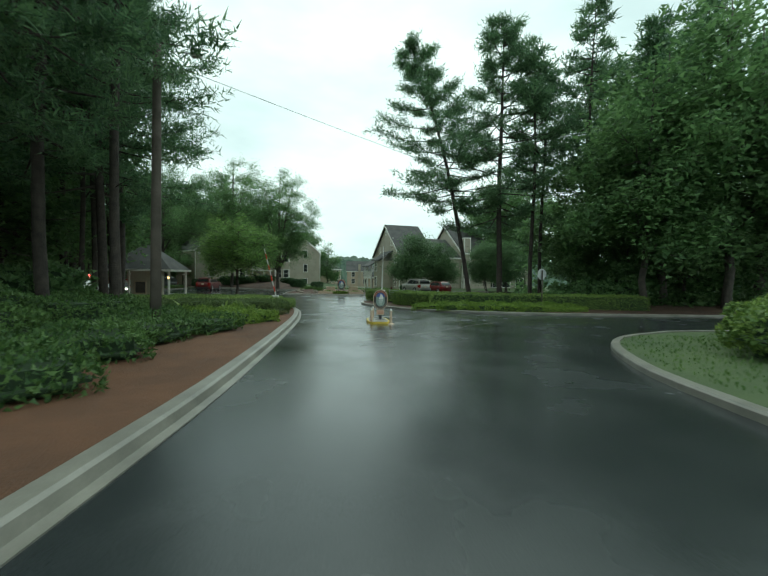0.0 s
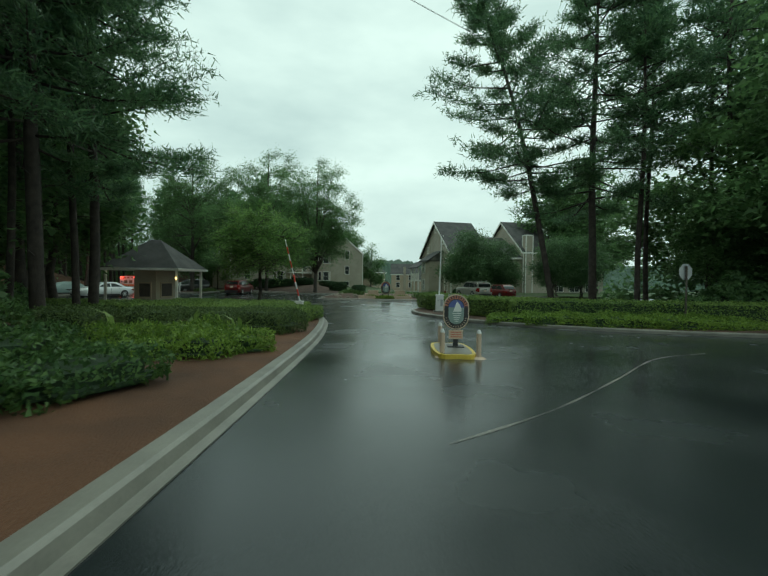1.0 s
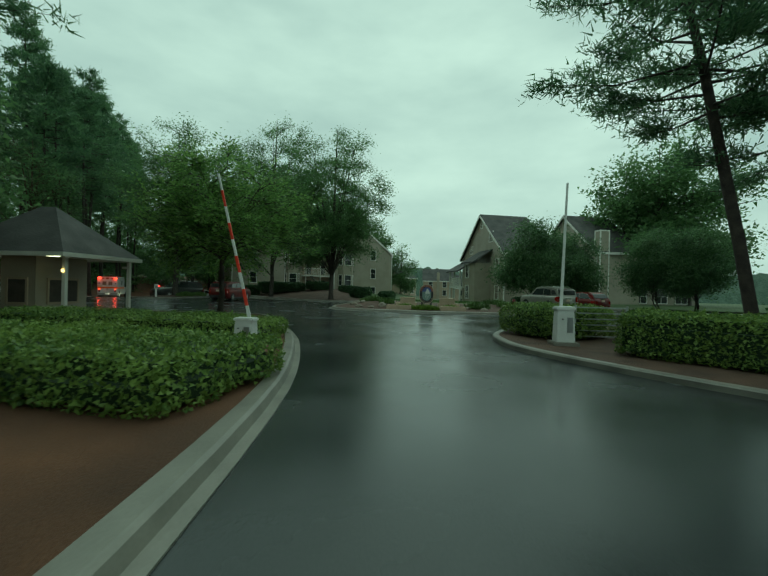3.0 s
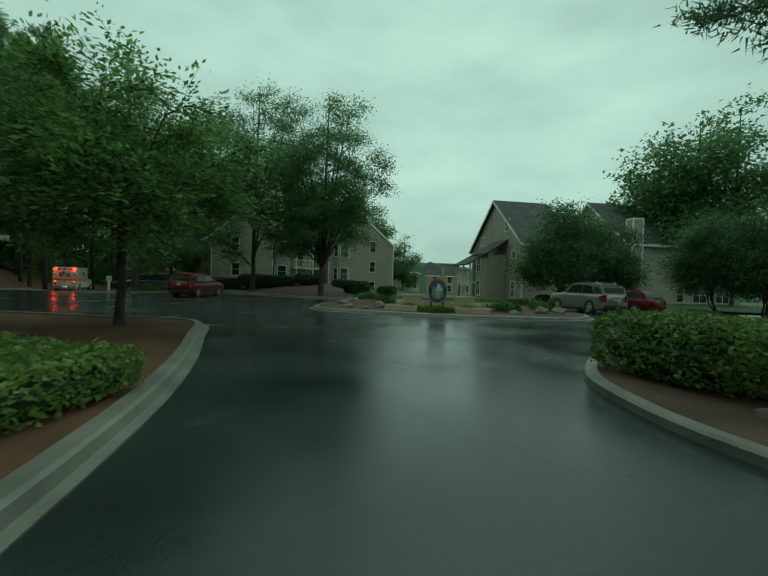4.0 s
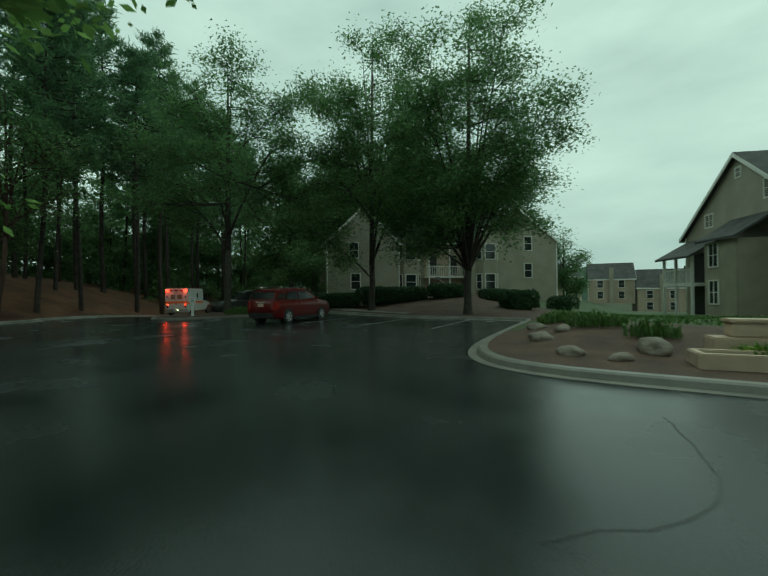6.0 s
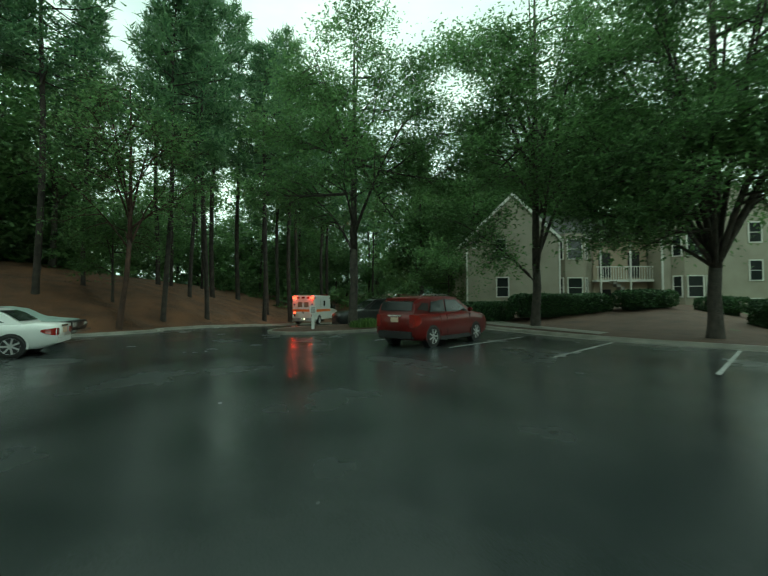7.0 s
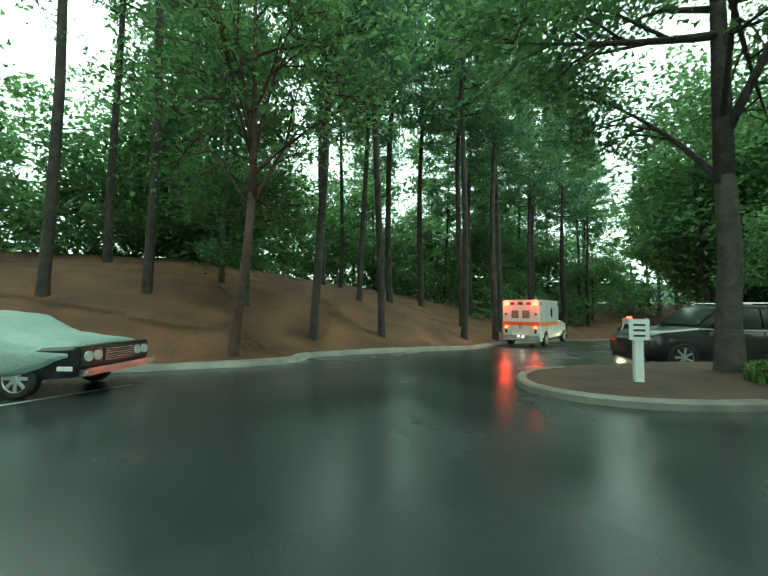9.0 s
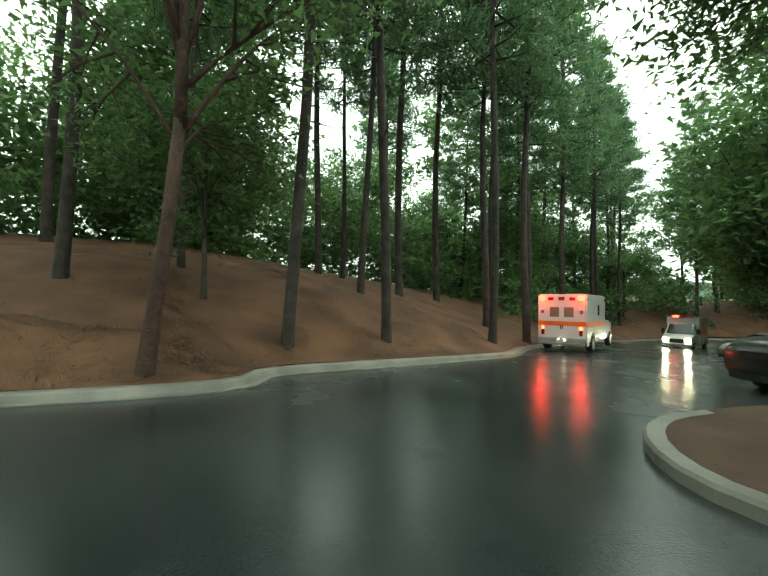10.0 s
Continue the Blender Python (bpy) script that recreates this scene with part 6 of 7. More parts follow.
# ---- vehicles (own axes: x forward from the rear bumper, y to the left) ----
SIDE = Matrix(((1, 0, 0, 0), (0, 0, 1, 0), (0, 1, 0, 0), (0, 0, 0, 1)))     # outline in x, z; depth along y


def wheel(parent, x, y, r=0.34, w=0.22, spokes=7):
    s = 1 if y > 0 else -1
    turn = Matrix.Translation((x, y, r)) @ Matrix.Rotation(radians(-90 * s), 4, "X")
    wh = part("wheel", cyl(r * 0.68, r * 0.68, -w / 2 + 0.02, w / 2 - 0.03, 24, turn), "black", parent)
    bm = bmesh.new()
    prof = [(r * 0.7, -w / 2), (r * 0.9, -w / 2), (r, -w / 2 + 0.04), (r, w / 2 - 0.04), (r * 0.9, w / 2), (r * 0.7, w / 2), (r * 0.68, 0)]
    rows = [[bm.verts.new((p * math.cos(a), p * math.sin(a), z)) for p, z in prof] for a in np.linspace(0, math.tau, 29)[:-1]]
    for i in range(28):
        for k in range(len(prof)):
            bm.faces.new((rows[i][k], rows[(i + 1) % 28][k], rows[(i + 1) % 28][(k + 1) % 7], rows[i][(k + 1) % 7]))
    bmesh.ops.recalc_face_normals(bm, faces=bm.faces)
    bm.transform(turn)
    part("tyre", bm, "rubber", wh, smooth=False)
    bm = bmesh.new()
    add_cyl(bm, r * 0.14, r * 0.12, w / 2 - 0.05, w / 2 - 0.005, 14)
    for i in range(spokes):
        add_box(bm, r * 0.1, -r * 0.085, w / 2 - 0.05, r * 0.68, r * 0.085, w / 2 - 0.015, 0.006, Matrix.Rotation(i * math.tau / spokes, 4, "Z"))
    ring = [[bm.verts.new((p * math.cos(a), p * math.sin(a), z)) for p, z in ((r * 0.62, w / 2 - 0.05), (r * 0.69, w / 2 - 0.01), (r * 0.72, w / 2 - 0.05))] for a in np.linspace(0, math.tau, 25)[:-1]]
    for i in range(24):
        for k in range(2):
            bm.faces.new((ring[i][k], ring[(i + 1) % 24][k], ring[(i + 1) % 24][k + 1], ring[i][k + 1]))
    bmesh.ops.recalc_face_normals(bm, faces=bm.faces)
    bm.transform(turn)
    part("rim", bm, "rim", wh, "bright alloy rim")
    return wh


def loft(sections, ring):
    """A closed body through cross-sections; ring(section) gives half its outline from bottom middle to top middle."""
    bm = bmesh.new()
    rows = []
    for s in sections:
        half = ring(s)
        pts = half + [(-y, z) for y, z in reversed(half[1:-1])]
        rows.append([bm.verts.new((s[0], y, z)) for y, z in pts])
    n = len(rows[0])
    for a, b in zip(rows, rows[1:]):
        for k in range(n):
            bm.faces.new((a[k], a[(k + 1) % n], b[(k + 1) % n], b[k]))
    bm.faces.new(list(reversed(rows[0])))
    bm.faces.new(rows[-1])
    bmesh.ops.recalc_face_normals(bm, faces=bm.faces)
    return bm


def car(label, m, paint, L, W, H, belt, cabin, axles, r=0.34, rails=False, tail="tail", hood=0.0, lights=True, clear=0.22, category="car", name="parked_car", plate_z=0.9, glassy=None):
    """cabin: x of rear belt, rear roof, front roof, front belt. axles: x of rear and front wheels."""
    c = thing(name, label, category, m)
    w = W / 2
    tuck = 0.1 if rails else 0.18

    def pin(x):
        return 1 - tuck * (max(0.0, 1 - min(x, L - x) / 0.55)) ** 2.2
    xs = np.linspace(0, 1, 25)
    secs = []
    for u in xs:
        x = u * L
        e = min(u, 1 - u) * L
        pinch = pin(x)
        zb = belt - 0.03 * math.cos(u * math.pi)
        if x > cabin[3]:
            zb = belt - hood * ((x - cabin[3]) / (L - cabin[3])) - 0.16 * (max(0.0, 1 - (L - x) / 0.5)) ** 2
        if x < cabin[0]:
            zb = belt - 0.06 * (1 - x / max(cabin[0], 0.01)) ** 2
        lo = clear + 0.16 * (max(0.0, 1 - e / 0.5)) ** 2
        secs.append((x, lo, zb, w * pinch))

    def ring(s):
        x, lo, zb, ww = s
        h = zb - lo
        return [(0, lo), (ww * 0.86, lo), (ww * 0.97, lo + h * 0.12), (ww, lo + h * 0.45), (ww * 0.995, lo + h * 0.74), (ww * 0.965, zb - 0.04), (ww * 0.92, zb), (0, zb + 0.03)]
    part("body", loft(secs, ring), paint, c, smooth=True)
    # cabin
    w_b, w_r = w * 0.92, w * (0.78 if rails else 0.74)
    zb = belt - 0.03

    def shape(pts, inset, grow):
        bm = bmesh.new()
        prism(bm, pts, -1, 1, SIDE)
        for v in bm.verts:
            t = max(0.0, min(1.0, (v.co.z - belt) / (H - belt)))
            v.co.y *= ((w_b + (w_r - w_b) * t ** 1.2) + grow) * pin(v.co.x)
        bmesh.ops.recalc_face_normals(bm, faces=bm.faces)
        return bm
    a, b, f, g = cabin
    back = 0.07 if rails else 0.0
    kink = 0.38 if rails else 0.55
    side = [(a, zb), (a + (b - a) * kink, zb + (H - zb) * 0.62), (b, H - 0.05 - back), (b + 0.3, H - 0.005 - back * 0.7), ((b + f) / 2, H), (f - 0.2, H - 0.02), (f, H - 0.06), (g - 0.25, zb + 0.2), (g, zb)]
    bm = shape(side, 0, 0)
    es = [e for e in bm.edges if abs(e.verts[0].co.y - e.verts[1].co.y) < 0.3 and min(v.co.z for v in e.verts) > belt + 0.05]
    bmesh.ops.bevel(bm, geom=es, offset=0.05, segments=2, affect="EDGES", clamp_overlap=True)
    cab = part("cabin", bm, paint, c, smooth=False)
    # side glass, split by the door pillar
    top, low = H - 0.13, belt + 0.05
    mid = (a + g) / 2 - 0.05
    x_lo0, x_hi0 = a + (b - a) * 0.25 + (0.72 if rails else 0.22), b + (0.6 if rails else 0.22)
    x_lo1, x_hi1 = g - 0.42, f - 0.12
    for p in ([(x_lo0, low), (mid - 0.05, low), (mid - 0.05, top), (x_hi0, top - 0.02 - back)], [(mid + 0.05, low), (x_lo1, low), (x_hi1, top - 0.02), (mid + 0.05, top)]):
        for s in (-1, 1):
            bm = bmesh.new()
            prism(bm, p, 0.97, 1.0, SIDE)
            for v in bm.verts:
                t = max(0.0, min(1.0, (v.co.z - belt) / (H - belt)))
                v.co.y = s * (v.co.y * (w_b + (w_r - w_b) * t ** 1.2) * pin(v.co.x) + 0.012)
            bmesh.ops.recalc_face_normals(bm, faces=bm.faces)
            part("side_window", bm, "glass", cab)
            bm = bmesh.new()
            mx, mz = sum(q[0] for q in p) / 4, sum(q[1] for q in p) / 4
            prism(bm, [(x + (0.011 if x > mx else -0.011), z + (0.011 if z > mz else -0.011)) for x, z in p], 0.9, 0.985, SIDE)
            for v in bm.verts:
                t = max(0.0, min(1.0, (v.co.z - belt) / (H - belt)))
                v.co.y = s * (v.co.y * (w_b + (w_r - w_b) * t ** 1.2) * pin(v.co.x) + 0.018)
            bmesh.ops.recalc_face_normals(bm, faces=bm.faces)
            part("window_trim", bm, "black" if rails else "chrome", cab)
    # dark quarter glass that wraps round the rear corner
    if rails:
        for s in (-1, 1):
            bm = bmesh.new()
            prism(bm, [(a + (b - a) * 0.3 + 0.05, low + 0.08), (x_lo0 - 0.14, low + 0.02), (x_hi0 - 0.18, top - 0.04 - back), (b + 0.1, top - 0.04 - back)], 0.97, 1.0, SIDE)
            for v in bm.verts:
                t = max(0.0, min(1.0, (v.co.z - belt) / (H - belt)))
                v.co.y = s * (v.co.y * (w_b + (w_r - w_b) * t ** 1.2) * pin(v.co.x) + 0.012)
            bmesh.ops.recalc_face_normals(bm, faces=bm.faces)
            part("quarter_window", bm, "dark", cab, "dark quarter glass")
    # front and rear glass
    for x0, z0, x1, z1, sx, nm in ((a + (b - a) * 0.08, belt + 0.06, b - (b - a) * 0.02, H - 0.11 - back, -1, "rear_window"), (g - 0.1, belt + 0.07, f + 0.03, H - 0.11, 1, "windscreen")):
        bm = bmesh.new()
        q = []
        for t, k in [(0.04 + 0.115 * q_, 0.88) for q_ in range(9)]:
            x, z = x0 + (x1 - x0) * t, z0 + (z1 - z0) * t
            if nm == "rear_window":
                # follow the bent tailgate
                zz = zb + (H - zb) * 0.62
                x = a + (b - a) * kink * (z - zb) / (zz - zb) if z < zz else a + (b - a) * (kink + (1 - kink) * (z - zz) / (H - 0.05 - back - zz))
            else:
                z2 = zb + 0.2
                x = g - 0.25 * (z - zb) / 0.2 if z < z2 else g - 0.25 + (f - g + 0.25) * (z - z2) / (H - 0.06 - z2)
            tt = max(0.0, min(1.0, (z - belt) / (H - belt)))
            y = (w_b + (w_r - w_b) * tt ** 1.2) * k * pin(max(x, 0.0))
            q.append((x + sx * 0.028, y, z + 0.01))
        rows = [[bm.verts.new((x, s * y, z)) for s in (-1, -0.5, 0, 0.5, 1)] for x, y, z in q]
        for r0, r1 in zip(rows, rows[1:]):
            for k in range(4):
                bm.faces.new((r0[k], r0[k + 1], r1[k + 1], r1[k]))
        bmesh.ops.recalc_face_normals(bm, faces=bm.faces)
        ob = part(nm, bm, "tinted" if rails and nm == "rear_window" else "glass", cab)
        md = ob.modifiers.new("thick", "SOLIDIFY")
        md.thickness, md.offset = 0.012, 0
    # wheel arches, wheels
    for x in axles:
        for s in (-1, 1):
            bm = bmesh.new()
            n = 16
            rows = []
            for i in range(n + 1):
                an = math.pi * (i / n) * 1.16 - 0.25
                rows.append([bm.verts.new((x + k * math.cos(an), s * y, r + k * math.sin(an))) for k, y in ((r + 0.015, w * 0.8), (r + 0.015, w * 1.003), (r + 0.065, w * 1.006), (r + 0.075, w * 0.8))])
            for p, q in zip(rows, rows[1:]):
                for k in range(3):
                    bm.faces.new((p[k], p[k + 1], q[k + 1], q[k]))
            bmesh.ops.recalc_face_normals(bm, faces=bm.faces)
            part("wheel_arch", bm, paint, c)
            part("arch_liner", cyl(r + 0.03, r + 0.03, 0, 0.24, 20, Matrix.Translation((x, s * (w + 0.004) if s < 0 else w + 0.004 - 0.24, r)) @ Matrix.Rotation(radians(-90), 4, "X")), "black", c)
            wheel(c, x, s * (w - 0.085), r)
    # sills, bumpers, lamps, mirrors, handles
    for s in (-1, 1):
        part("sill", box(axles[0] + r + 0.05, s * w - (0.03 if s > 0 else -0.0), clear - 0.02, axles[1] - r - 0.05, s * w + (0.0 if s > 0 else 0.03), clear + 0.12, 0.01), "black", c)
        bm = bmesh.new()
        z0, z1 = (belt - 0.46, belt - 0.04) if rails else (belt - 0.36, belt - 0.14)
        rows = []
        for x, y, q in ((-0.014, w * 0.69, 0.9), (-0.014, w * 0.76, 1.0), (-0.008, w * 0.84, 1.0), (0.012, w * 0.9, 0.96), (0.08, w * 0.945, 0.85), (0.18, w * 0.98, 0.6), (0.26, w * 0.996, 0.25)) if rails else ((-0.008, w * 0.6, 0.8), (-0.01, w * 0.68, 0.95), (-0.01, w * 0.77, 1.0), (0.03, w * 0.835, 0.95), (0.12, w * 0.905, 0.85), (0.24, w * 0.965, 0.6), (0.34, w * 0.992, 0.2)):
            zm, zh = (z0 + z1) / 2 + (1 - q) * 0.05, (z1 - z0) / 2 * q
            rows.append([bm.verts.new((x, s * (y + 0.006) * (1.0 if t < 0.5 else 0.985), zm + zh * (2 * t - 1))) for t in (0, 0.5, 1)])
        for p, q in zip(rows, rows[1:]):
            for k in range(2):
                bm.faces.new((p[k], q[k], q[k + 1], p[k + 1]))
        bmesh.ops.recalc_face_normals(bm, faces=bm.faces)
        lamp = part("tail_lamp", bm, tail, c, "red tail lamp")
        md = lamp.modifiers.new("thick", "SOLIDIFY")
        md.thickness, md.offset = 0.016, 0
        bm = box(0, 0, 0, 0.3, 0.32, 0.16, 0.05)
        bm.transform(Matrix.Translation((L - 0.4, s * w * 0.72 - 0.16, belt - hood - 0.22)))
        part("headlamp", bm, "lamp_clear", c, "clear headlamp")
        bm = box(0, 0, 0, 0.16, 0.2, 0.14, 0.04)
        bm.transform(Matrix.Translation((g - 0.5, s * (w + 0.08) - 0.1, belt + 0.02)))
        part("mirror", bm, paint, c)
        for x in (mid - 0.62, mid + 0.42):
            bm = box(0, 0, 0, 0.2, 0.03, 0.03, 0.01)
            bm.transform(Matrix.Translation((x, s * w * 0.985 - 0.01, belt - 0.17)))
            part("door_handle", bm, paint, c)
        for x in (mid, a + 0.35 if axles[0] + r < a + 0.35 else axles[0] + r + 0.12, g - 0.28):
            part("door_seam", box(x - 0.004, s * w * 0.985 - 0.012, clear + 0.18, x + 0.004, s * w * 0.985 + 0.012, belt - 0.06), "black", c)
        if rails:
            bm = bmesh.new()
            tube(bm, [(b + 0.3, s * w_r * 0.86, H - 0.02), (b + 0.4, s * w_r * 0.86, H + 0.05), (f - 0.4, s * w_r * 0.86, H + 0.05), (f - 0.25, s * w_r * 0.86, H - 0.02)], [0.02] * 4, 6)
            part("roof_rail", bm, "chrome", c)
    if rails:
        part("roof_spoiler", box(b - 0.1, -w_r * 0.9, H - 0.1 - back, b + 0.3, w_r * 0.9, H - 0.04 - back * 0.6, 0.02), paint, c)
        part("high_brake_lamp", box(b - 0.108, -0.16, H - 0.085 - back, b - 0.09, 0.16, H - 0.06 - back, 0.003), "tail", c, "narrow red brake lamp")
        part("rear_wiper", box(a + (b - a) * 0.1 - 0.045, -0.3, belt + 0.1, a + (b - a) * 0.1 - 0.03, 0.05, belt + 0.115, 0.003), "black", c)
    part("rear_bumper", box(-0.022, -w * 0.8, clear + 0.08, 0.14, w * 0.8, clear + 0.33, 0.02) if rails else box(-0.014, -w * 0.74, clear + 0.14, 0.1, w * 0.74, clear + 0.3, 0.012), "black" if rails else paint, c)
    part("front_bumper", box(L - 0.12, -w * 0.78, clear + 0.04, L + 0.03, w * 0.78, clear + 0.22, 0.03), "black", c)
    part("grille", box(L - 0.06, -w * 0.5, belt - hood - 0.36, L + 0.02, w * 0.5, belt - hood - 0.18, 0.02), "black", c)
    # warm plate colour stands in for headlamp light it throws back
    part("number_plate", box(-0.03, -0.16, plate_z - 0.08, 0.03, 0.16, plate_z + 0.08, 0.006), "cream", c, "number plate with unreadable characters")
    part("tailgate_trim", box(-0.02, -0.3, plate_z + 0.11, 0.03, 0.3, plate_z + 0.165, 0.012), "chrome", c)
    return c


def heading(x, y, hx, hy, z=None):
    return place(x, y, gz(x, y) if z is None else z, math.degrees(math.atan2(hy, hx)))


SUV = dict(L=4.77, W=1.84, H=1.72, belt=1.14, cabin=(0.04, 0.4, 2.65, 3.62), axles=(0.92, 3.78), r=0.36, rails=True, hood=0.12)
car("dark red compact SUV parked in a marked bay", heading(-23.36, 52.45, -0.07, 1.0), "red_paint", plate_z=0.92, **SUV)
car("pale champagne large SUV parked by the lawn", heading(5.4, 53.5, -0.42, 0.9), "silver_paint", 4.9, 2.0, 1.92, 1.24, (0.06, 0.42, 2.85, 3.6), (1.0, 3.95), 0.42, True, hood=0.06)
car("dark red hatchback SUV beside the pale SUV", heading(8.6, 55.6, -0.42, 0.9), "red_paint", 4.5, 1.8, 1.6, 1.02, (0.1, 0.75, 2.6, 3.55), (0.85, 3.5), 0.34, hood=0.12)
SEDAN = dict(L=4.75, W=1.78, H=1.44, belt=0.95, cabin=(0.75, 1.55, 2.75, 3.72), axles=(1.0, 3.85), r=0.33, hood=0.16)
car("pearl-white saloon car parked on wet asphalt", heading(-29.75, 44.4, -0.34, -0.94), "white_paint", plate_z=0.72, **SEDAN)
car("black full-size SUV parked along the wood road", heading(-32.85, 63.6, -0.33, -0.944), "black_paint", 5.3, 2.0, 1.9, 1.2, (0.08, 0.4, 2.95, 3.85), (1.15, 4.3), 0.4, True, hood=0.14)
car("silver saloon car parked along the wood road", heading(-40.7, 74.6, -0.25, -0.97), "silver_paint", **SEDAN)
car("white saloon car parked far along the wood road", heading(-43.0, 80.6, -0.3, -0.95), "white_paint", **SEDAN)
car("white hatchback in the far parking row", heading(-36.6, 73.5, -0.6, -0.8), "white_paint", **{**SEDAN, "H": 1.5})


def covered_car():
    """An old saloon under a mint fabric cover that leaves its front end bare."""
    hx, hy = 0.4, 0.917
    c = thing("covered_car", "old dark saloon under a mint-green fabric cover", "car", heading(-34.05 - 5.0 * hx, 45.3 - 5.0 * hy, hx, hy))
    secs = [(0.0, 0.45, 0.78, 0.74), (0.15, 0.4, 0.92, 0.86), (0.9, 0.36, 0.98, 0.93), (1.25, 0.34, 1.02, 0.94), (1.75, 0.33, 1.28, 0.92), (2.1, 0.33, 1.36, 0.9), (2.9, 0.33, 1.37, 0.9), (3.2, 0.33, 1.3, 0.92), (3.75, 0.36, 1.0, 0.94), (4.2, 0.42, 0.94, 0.94), (4.85, 0.62, 0.88, 0.9)]

    def ring(s):
        x, lo, zt, ww = s
        f = 0.02 * math.sin(x * 9)
        return [(0, lo - 0.02), (ww * 0.96, lo), (ww + f, lo + 0.1), (ww * 0.98, min(zt - 0.12, 0.72)), (ww * (0.9 if zt < 1.1 else 0.78), zt - 0.1 if zt < 1.1 else zt - 0.12), (ww * (0.75 if zt < 1.1 else 0.62), zt), (0, zt + 0.03)]
    bm = loft(secs, ring)
    bmesh.ops.subdivide_edges(bm, edges=bm.edges, cuts=2, use_grid_fill=True)
    for v in bm.verts:
        v.co += Vector((0, 0.025, 0.03)) * noise.noise((v.co.x * 2.3, v.co.y * 2, v.co.z * 6))
    part("fabric_cover", bm, "cover", c, "mint-green creased fabric cover", smooth=True)
    body = [(0.1, 0.3, 0.62, 0.84), (1.0, 0.28, 0.7, 0.89), (4.0, 0.28, 0.8, 0.89), (4.9, 0.34, 0.84, 0.87), (5.0, 0.4, 0.8, 0.85)]
    part("body", loft(body, lambda s: [(0, s[1]), (s[3] * 0.9, s[1]), (s[3], s[1] + 0.12), (s[3], s[2] - 0.05), (s[3] * 0.95, s[2]), (0, s[2] + 0.01)]), "black_paint", c, "dark bodywork below the cover")
    part("nose", box(4.82, -0.86, 0.5, 5.05, 0.86, 0.84, 0.03), "black_paint", c, "dark front panel")
    gr = part("grille", box(5.02, -0.36, 0.55, 5.07, 0.36, 0.79, 0.005), "black", c)
    for i in range(6):
        part("grille_bar", box(5.06, -0.35, 0.57 + i * 0.037, 5.085, 0.35, 0.585 + i * 0.037), "chrome", gr)
    for s in (-1, 1):
        for y in (0.5, 0.7):
            part("headlamp", cyl(0.085, 0.085, 0, 0.05, 18, Matrix.Translation((5.03, s * y, 0.68)) @ Matrix.Rotation(radians(90), 4, "Y")), "lamp_clear", c, "round headlamp")
    part("front_bumper", box(5.04, -0.9, 0.38, 5.2, 0.9, 0.5, 0.03), "chrome", c, "chrome bumper")
    part("side_lamp", box(4.7, -0.905, 0.46, 4.95, -0.88, 0.53, 0.005), "white", c)
    for x in (1.0, 4.0):
        for s in (-1, 1):
            wheel(c, x, s * 0.8, 0.33, 0.2, 8)


covered_car()


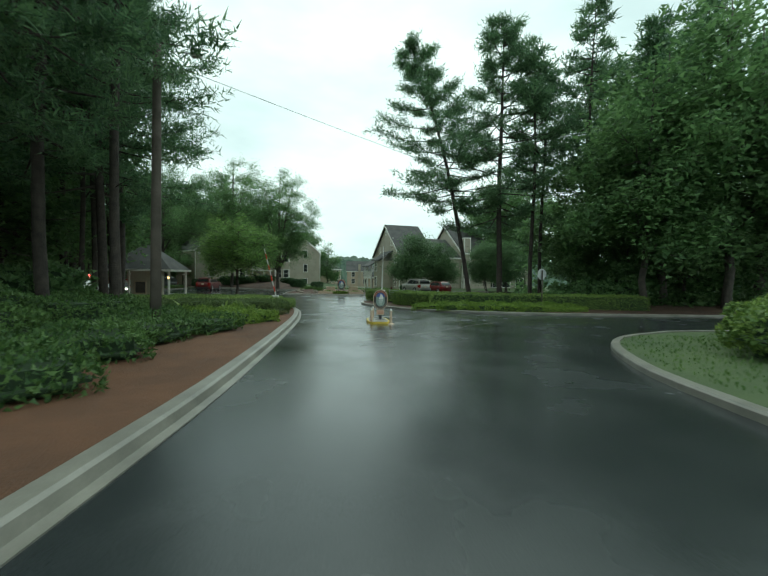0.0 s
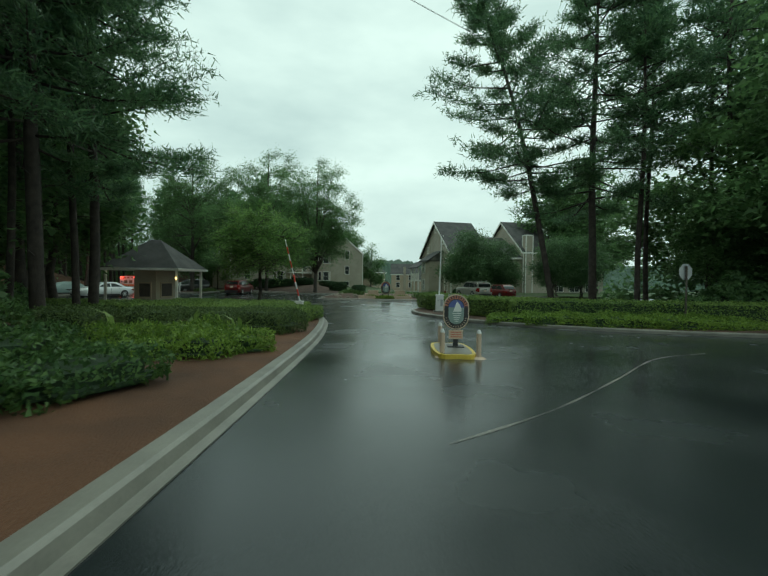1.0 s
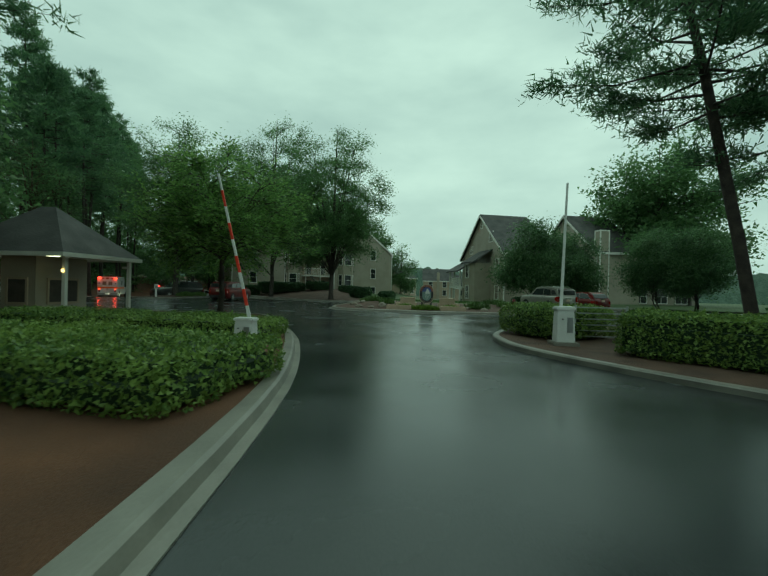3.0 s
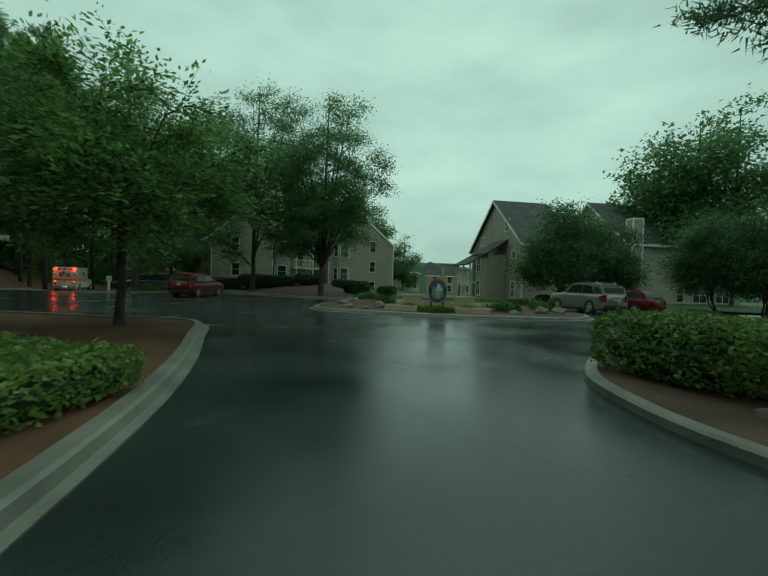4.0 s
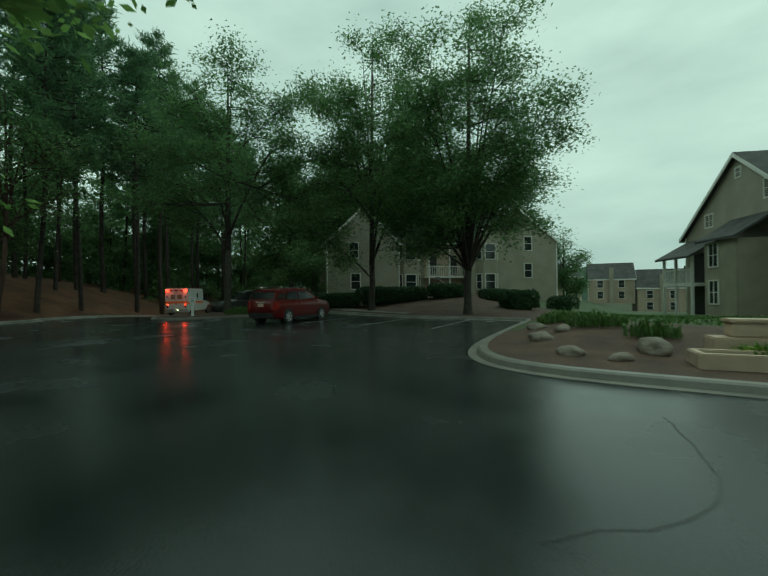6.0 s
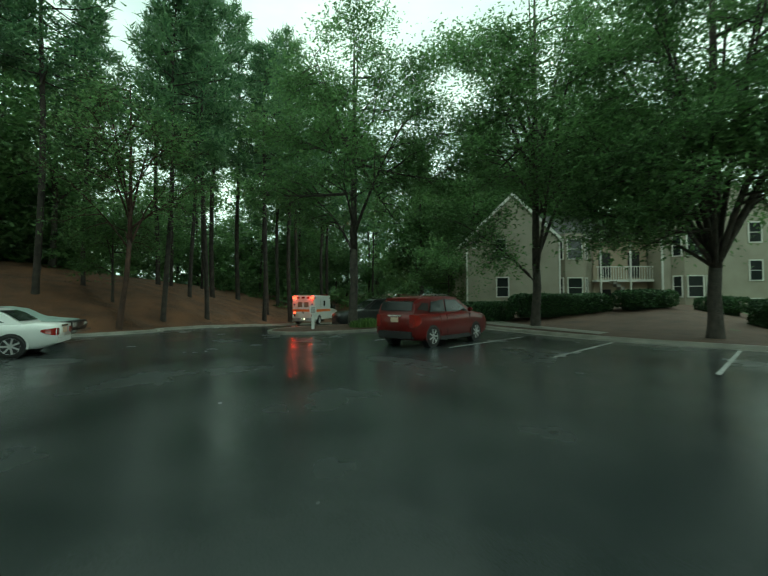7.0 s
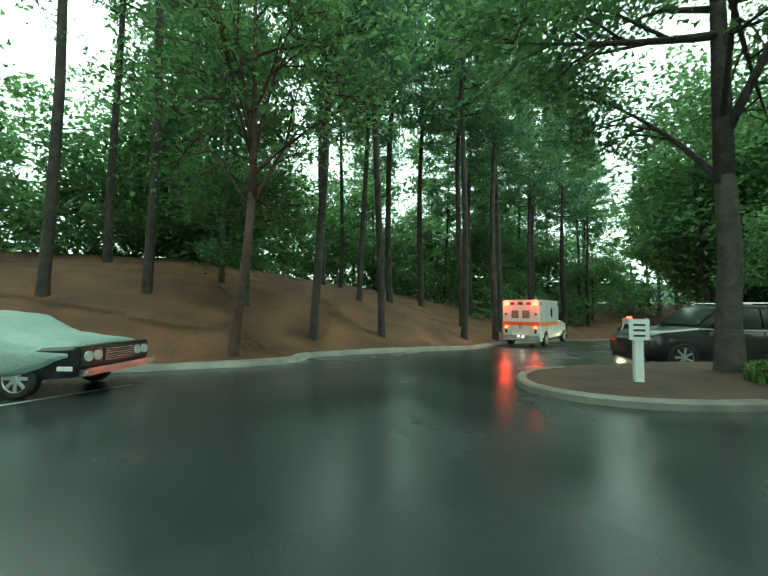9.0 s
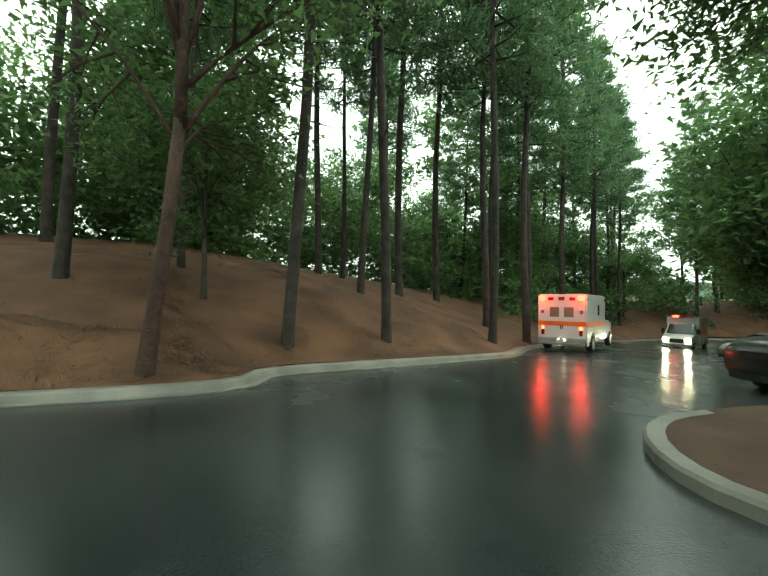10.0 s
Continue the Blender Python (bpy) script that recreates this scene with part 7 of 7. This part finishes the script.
def ambulance(m, label, front_lit=False, bar_lit=False):
    """A box-bodied ambulance: x forward from the rear step."""
    a = thing("ambulance", label, "ambulance", m)
    W, H = 1.03, 2.56
    part("module", box(0.25, -W, 0.42, 4.0, W, H, 0.06), "white_paint", a, "white box body")
    for s in (-1, 1):
        part("stripe", box(0.3, s * W - 0.004, 1.12, 3.95, s * W + 0.004, 1.34) if s > 0 else box(0.3, s * W - 0.004, 1.12, 3.95, s * W + 0.004, 1.34), "orange", a, "orange side stripe")
        part("side_window", box(2.3, s * W - 0.01, 1.62, 2.62, s * W + 0.012, 2.1, 0.01), "glass", a)
        part("side_door_seam", box(1.55, s * W - 0.006, 0.5, 1.565, s * W + 0.006, 2.3), "black", a)
        for x in (0.42, 3.8):
            part("side_beacon", box(x - 0.09, s * W - 0.01, 2.28, x + 0.09, s * W + 0.03, 2.42, 0.01), "tail", a, "red side beacon")
        part("skirt", box(0.3, s * (W - 0.03) - 0.02, 0.3, 0.75, s * (W - 0.03) + 0.02, 0.5), "metal", a)
    # back of the module
    part("rear_stripe", box(0.226, -W + 0.02, 1.16, 0.262, W - 0.02, 1.36), "orange", a, "orange rear stripe")
    for s in (-1, 1):
        d = part("rear_door", box(0.23, min(0.01 * s, 0.66 * s), 0.62, 0.252, max(0.01 * s, 0.66 * s), 2.16, 0.008), "white_paint", a)
        part("door_window", box(0.222, min(0.1 * s, 0.5 * s), 1.55, 0.246, max(0.1 * s, 0.5 * s), 1.98, 0.006), "van_glass", d)
        part("door_handle", box(0.2, 0.04 * s - 0.02, 1.0, 0.25, 0.04 * s + 0.02, 1.2, 0.008), "chrome", d)
        part("top_beacon", box(0.17, s * 0.83 - 0.11, 2.25, 0.26, s * 0.83 + 0.11, 2.45, 0.02), "beacon", a, "lit red corner beacon")
        part("warning_lamp", box(0.2, s * 0.46 - 0.12, 2.28, 0.26, s * 0.46 + 0.12, 2.42, 0.01), "tail", a, "dark red warning lamp")
        part("brake_lamp", box(0.19, s * 0.8 - 0.05, 1.0, 0.26, s * 0.8 + 0.05, 1.12, 0.015), "tail_bright", a, "lit red brake lamp")
        part("tail_lamp", box(0.2, s * 0.8 - 0.07, 0.74, 0.26, s * 0.8 + 0.07, 0.98, 0.015), "tail", a)
        cr = part("emblem", box(0.236, s * 0.82 - 0.02, 1.68, 0.244, s * 0.82 + 0.02, 1.86), "blue_sign", a, "blue medical star")
        for k in (60, -60):
            bm = box(-0.004, -0.02, -0.09, 0.004, 0.02, 0.09)
            bm.transform(Matrix.Translation((0.238, s * 0.82, 1.77)) @ Matrix.Rotation(radians(k), 4, "X"))
            part("emblem_arm", bm, "blue_sign", cr)
    part("centre_lamp", box(0.2, -0.13, 2.28, 0.26, 0.13, 2.44, 0.01), "tail", a, "dark warning lamp")
    part("kick_plate", box(0.225, -W + 0.03, 0.4, 0.256, W - 0.03, 0.62, 0.006), "metal", a, "tread-plate kick panel")
    st = part("rear_step", box(0.0, -0.95, 0.34, 0.28, 0.95, 0.42, 0.015), "metal", a)
    part("number_plate", box(-0.01, -0.16, 0.43, 0.01, 0.16, 0.58, 0.004), "white", st, "number plate with unreadable characters")
    for y in (-0.12, 0.12):
        part("reverse_lamp", box(0.21, y - 0.05, 0.5, 0.25, y + 0.05, 0.58, 0.01), "soft_lamp", a, "small lit plate lamp")
    # cab
    secs = [(3.95, 0.42, 1.35, 0.98, 2.0), (4.5, 0.42, 1.32, 0.98, 2.02), (5.2, 0.42, 1.26, 0.97, 1.3), (6.0, 0.46, 1.14, 0.92, 1.15), (6.2, 0.55, 1.0, 0.85, 1.0)]
    part("cab", loft(secs, lambda s: [(0, s[1]), (s[3] * 0.95, s[1]), (s[3], s[1] + 0.2), (s[3], s[2]), (s[3] * 0.82, s[4] - 0.03), (s[3] * 0.7, s[4]), (0, s[4] + 0.02)]), "white_paint", a)
    for s in (-1, 1):
        bm = bmesh.new()
        prism(bm, [(4.15, 1.38), (4.95, 1.34), (4.62, 1.9), (4.15, 1.92)], -0.01, 0.02, SIDE)
        for v in bm.verts:
            v.co.y = s * (0.985 - 0.15 * (v.co.z - 1.35) / 0.6 + v.co.y)
        bmesh.ops.recalc_face_normals(bm, faces=bm.faces)
        part("cab_window", bm, "glass", a)
        part("mirror", box(4.75, s * 1.12 - 0.1, 1.3, 4.85, s * 1.12 + 0.1, 1.7, 0.02), "black", a)
        part("headlamp", box(6.1, s * 0.68 - 0.17, 0.76, 6.26, s * 0.68 + 0.17, 1.02, 0.03), "head_on" if front_lit else "glass", a, "lit headlamp" if front_lit else "headlamp")
    bm = bmesh.new()
    q = [bm.verts.new(p) for p in ((5.22, -0.82, 1.32), (5.22, 0.82, 1.32), (4.58, 0.7, 2.0), (4.58, -0.7, 2.0))]
    bm.faces.new(q)
    bmesh.ops.translate(bm, vec=(0.03, 0, 0.03), verts=q)
    ob = part("windscreen", bm, "glass", a)
    ob.modifiers.new("thick", "SOLIDIFY").thickness = 0.02
    part("front_bumper", box(6.12, -0.92, 0.42, 6.32, 0.92, 0.62, 0.03), "chrome", a)
    part("grille", box(6.14, -0.46, 0.7, 6.23, 0.46, 0.98, 0.02), "black", a)
    bar = part("light_bar", box(4.0, -0.75, 2.5, 4.25, 0.75, 2.66, 0.03), "tail", a, "red roof light bar")
    part("bar_lamp", box(4.05, -0.62, 2.53, 4.27, -0.2, 2.68, 0.02), "beacon" if front_lit or bar_lit else "tail", bar, "lit red lamp of the bar" if front_lit or bar_lit else "")
    for s in (-1, 1):
        wheel(a, 1.35, s * 0.93, 0.38, 0.26)
        wheel(a, 5.35, s * 0.9, 0.38, 0.24)
        part("wheel_well", cyl(0.44, 0.44, 0, 0.1, 20, Matrix.Translation((1.35, s * (W + 0.003) - (0.1 if s > 0 else 0), 0.42)) @ Matrix.Rotation(radians(-90), 4, "X")), "black", a)
    return a


M["tail_bright"] = glow("brake_lamp_lit", (1.0, 0.05, 0.02), 7.0)
ambulance(heading(-43.75, 61.95, -0.53, 0.85), "white box ambulance with orange stripe and lit red beacons")
ambulance(heading(-53.4, 84.6, 0.42, -0.9), "white ambulance facing with lit headlamps and red light bar", True)

for dy in (-0.83, 0.83):
    spill = bpy.data.lights.new("beacon_light", "POINT")
    spill.energy, spill.color, spill.shadow_soft_size = 10.0, (1.0, 0.06, 0.03), 0.12
    lamp = new("beacon_light", spill)
    lamp.matrix_world = heading(-43.75, 61.95, -0.53, 0.85) @ Matrix.Translation((-0.12, dy, 2.4))
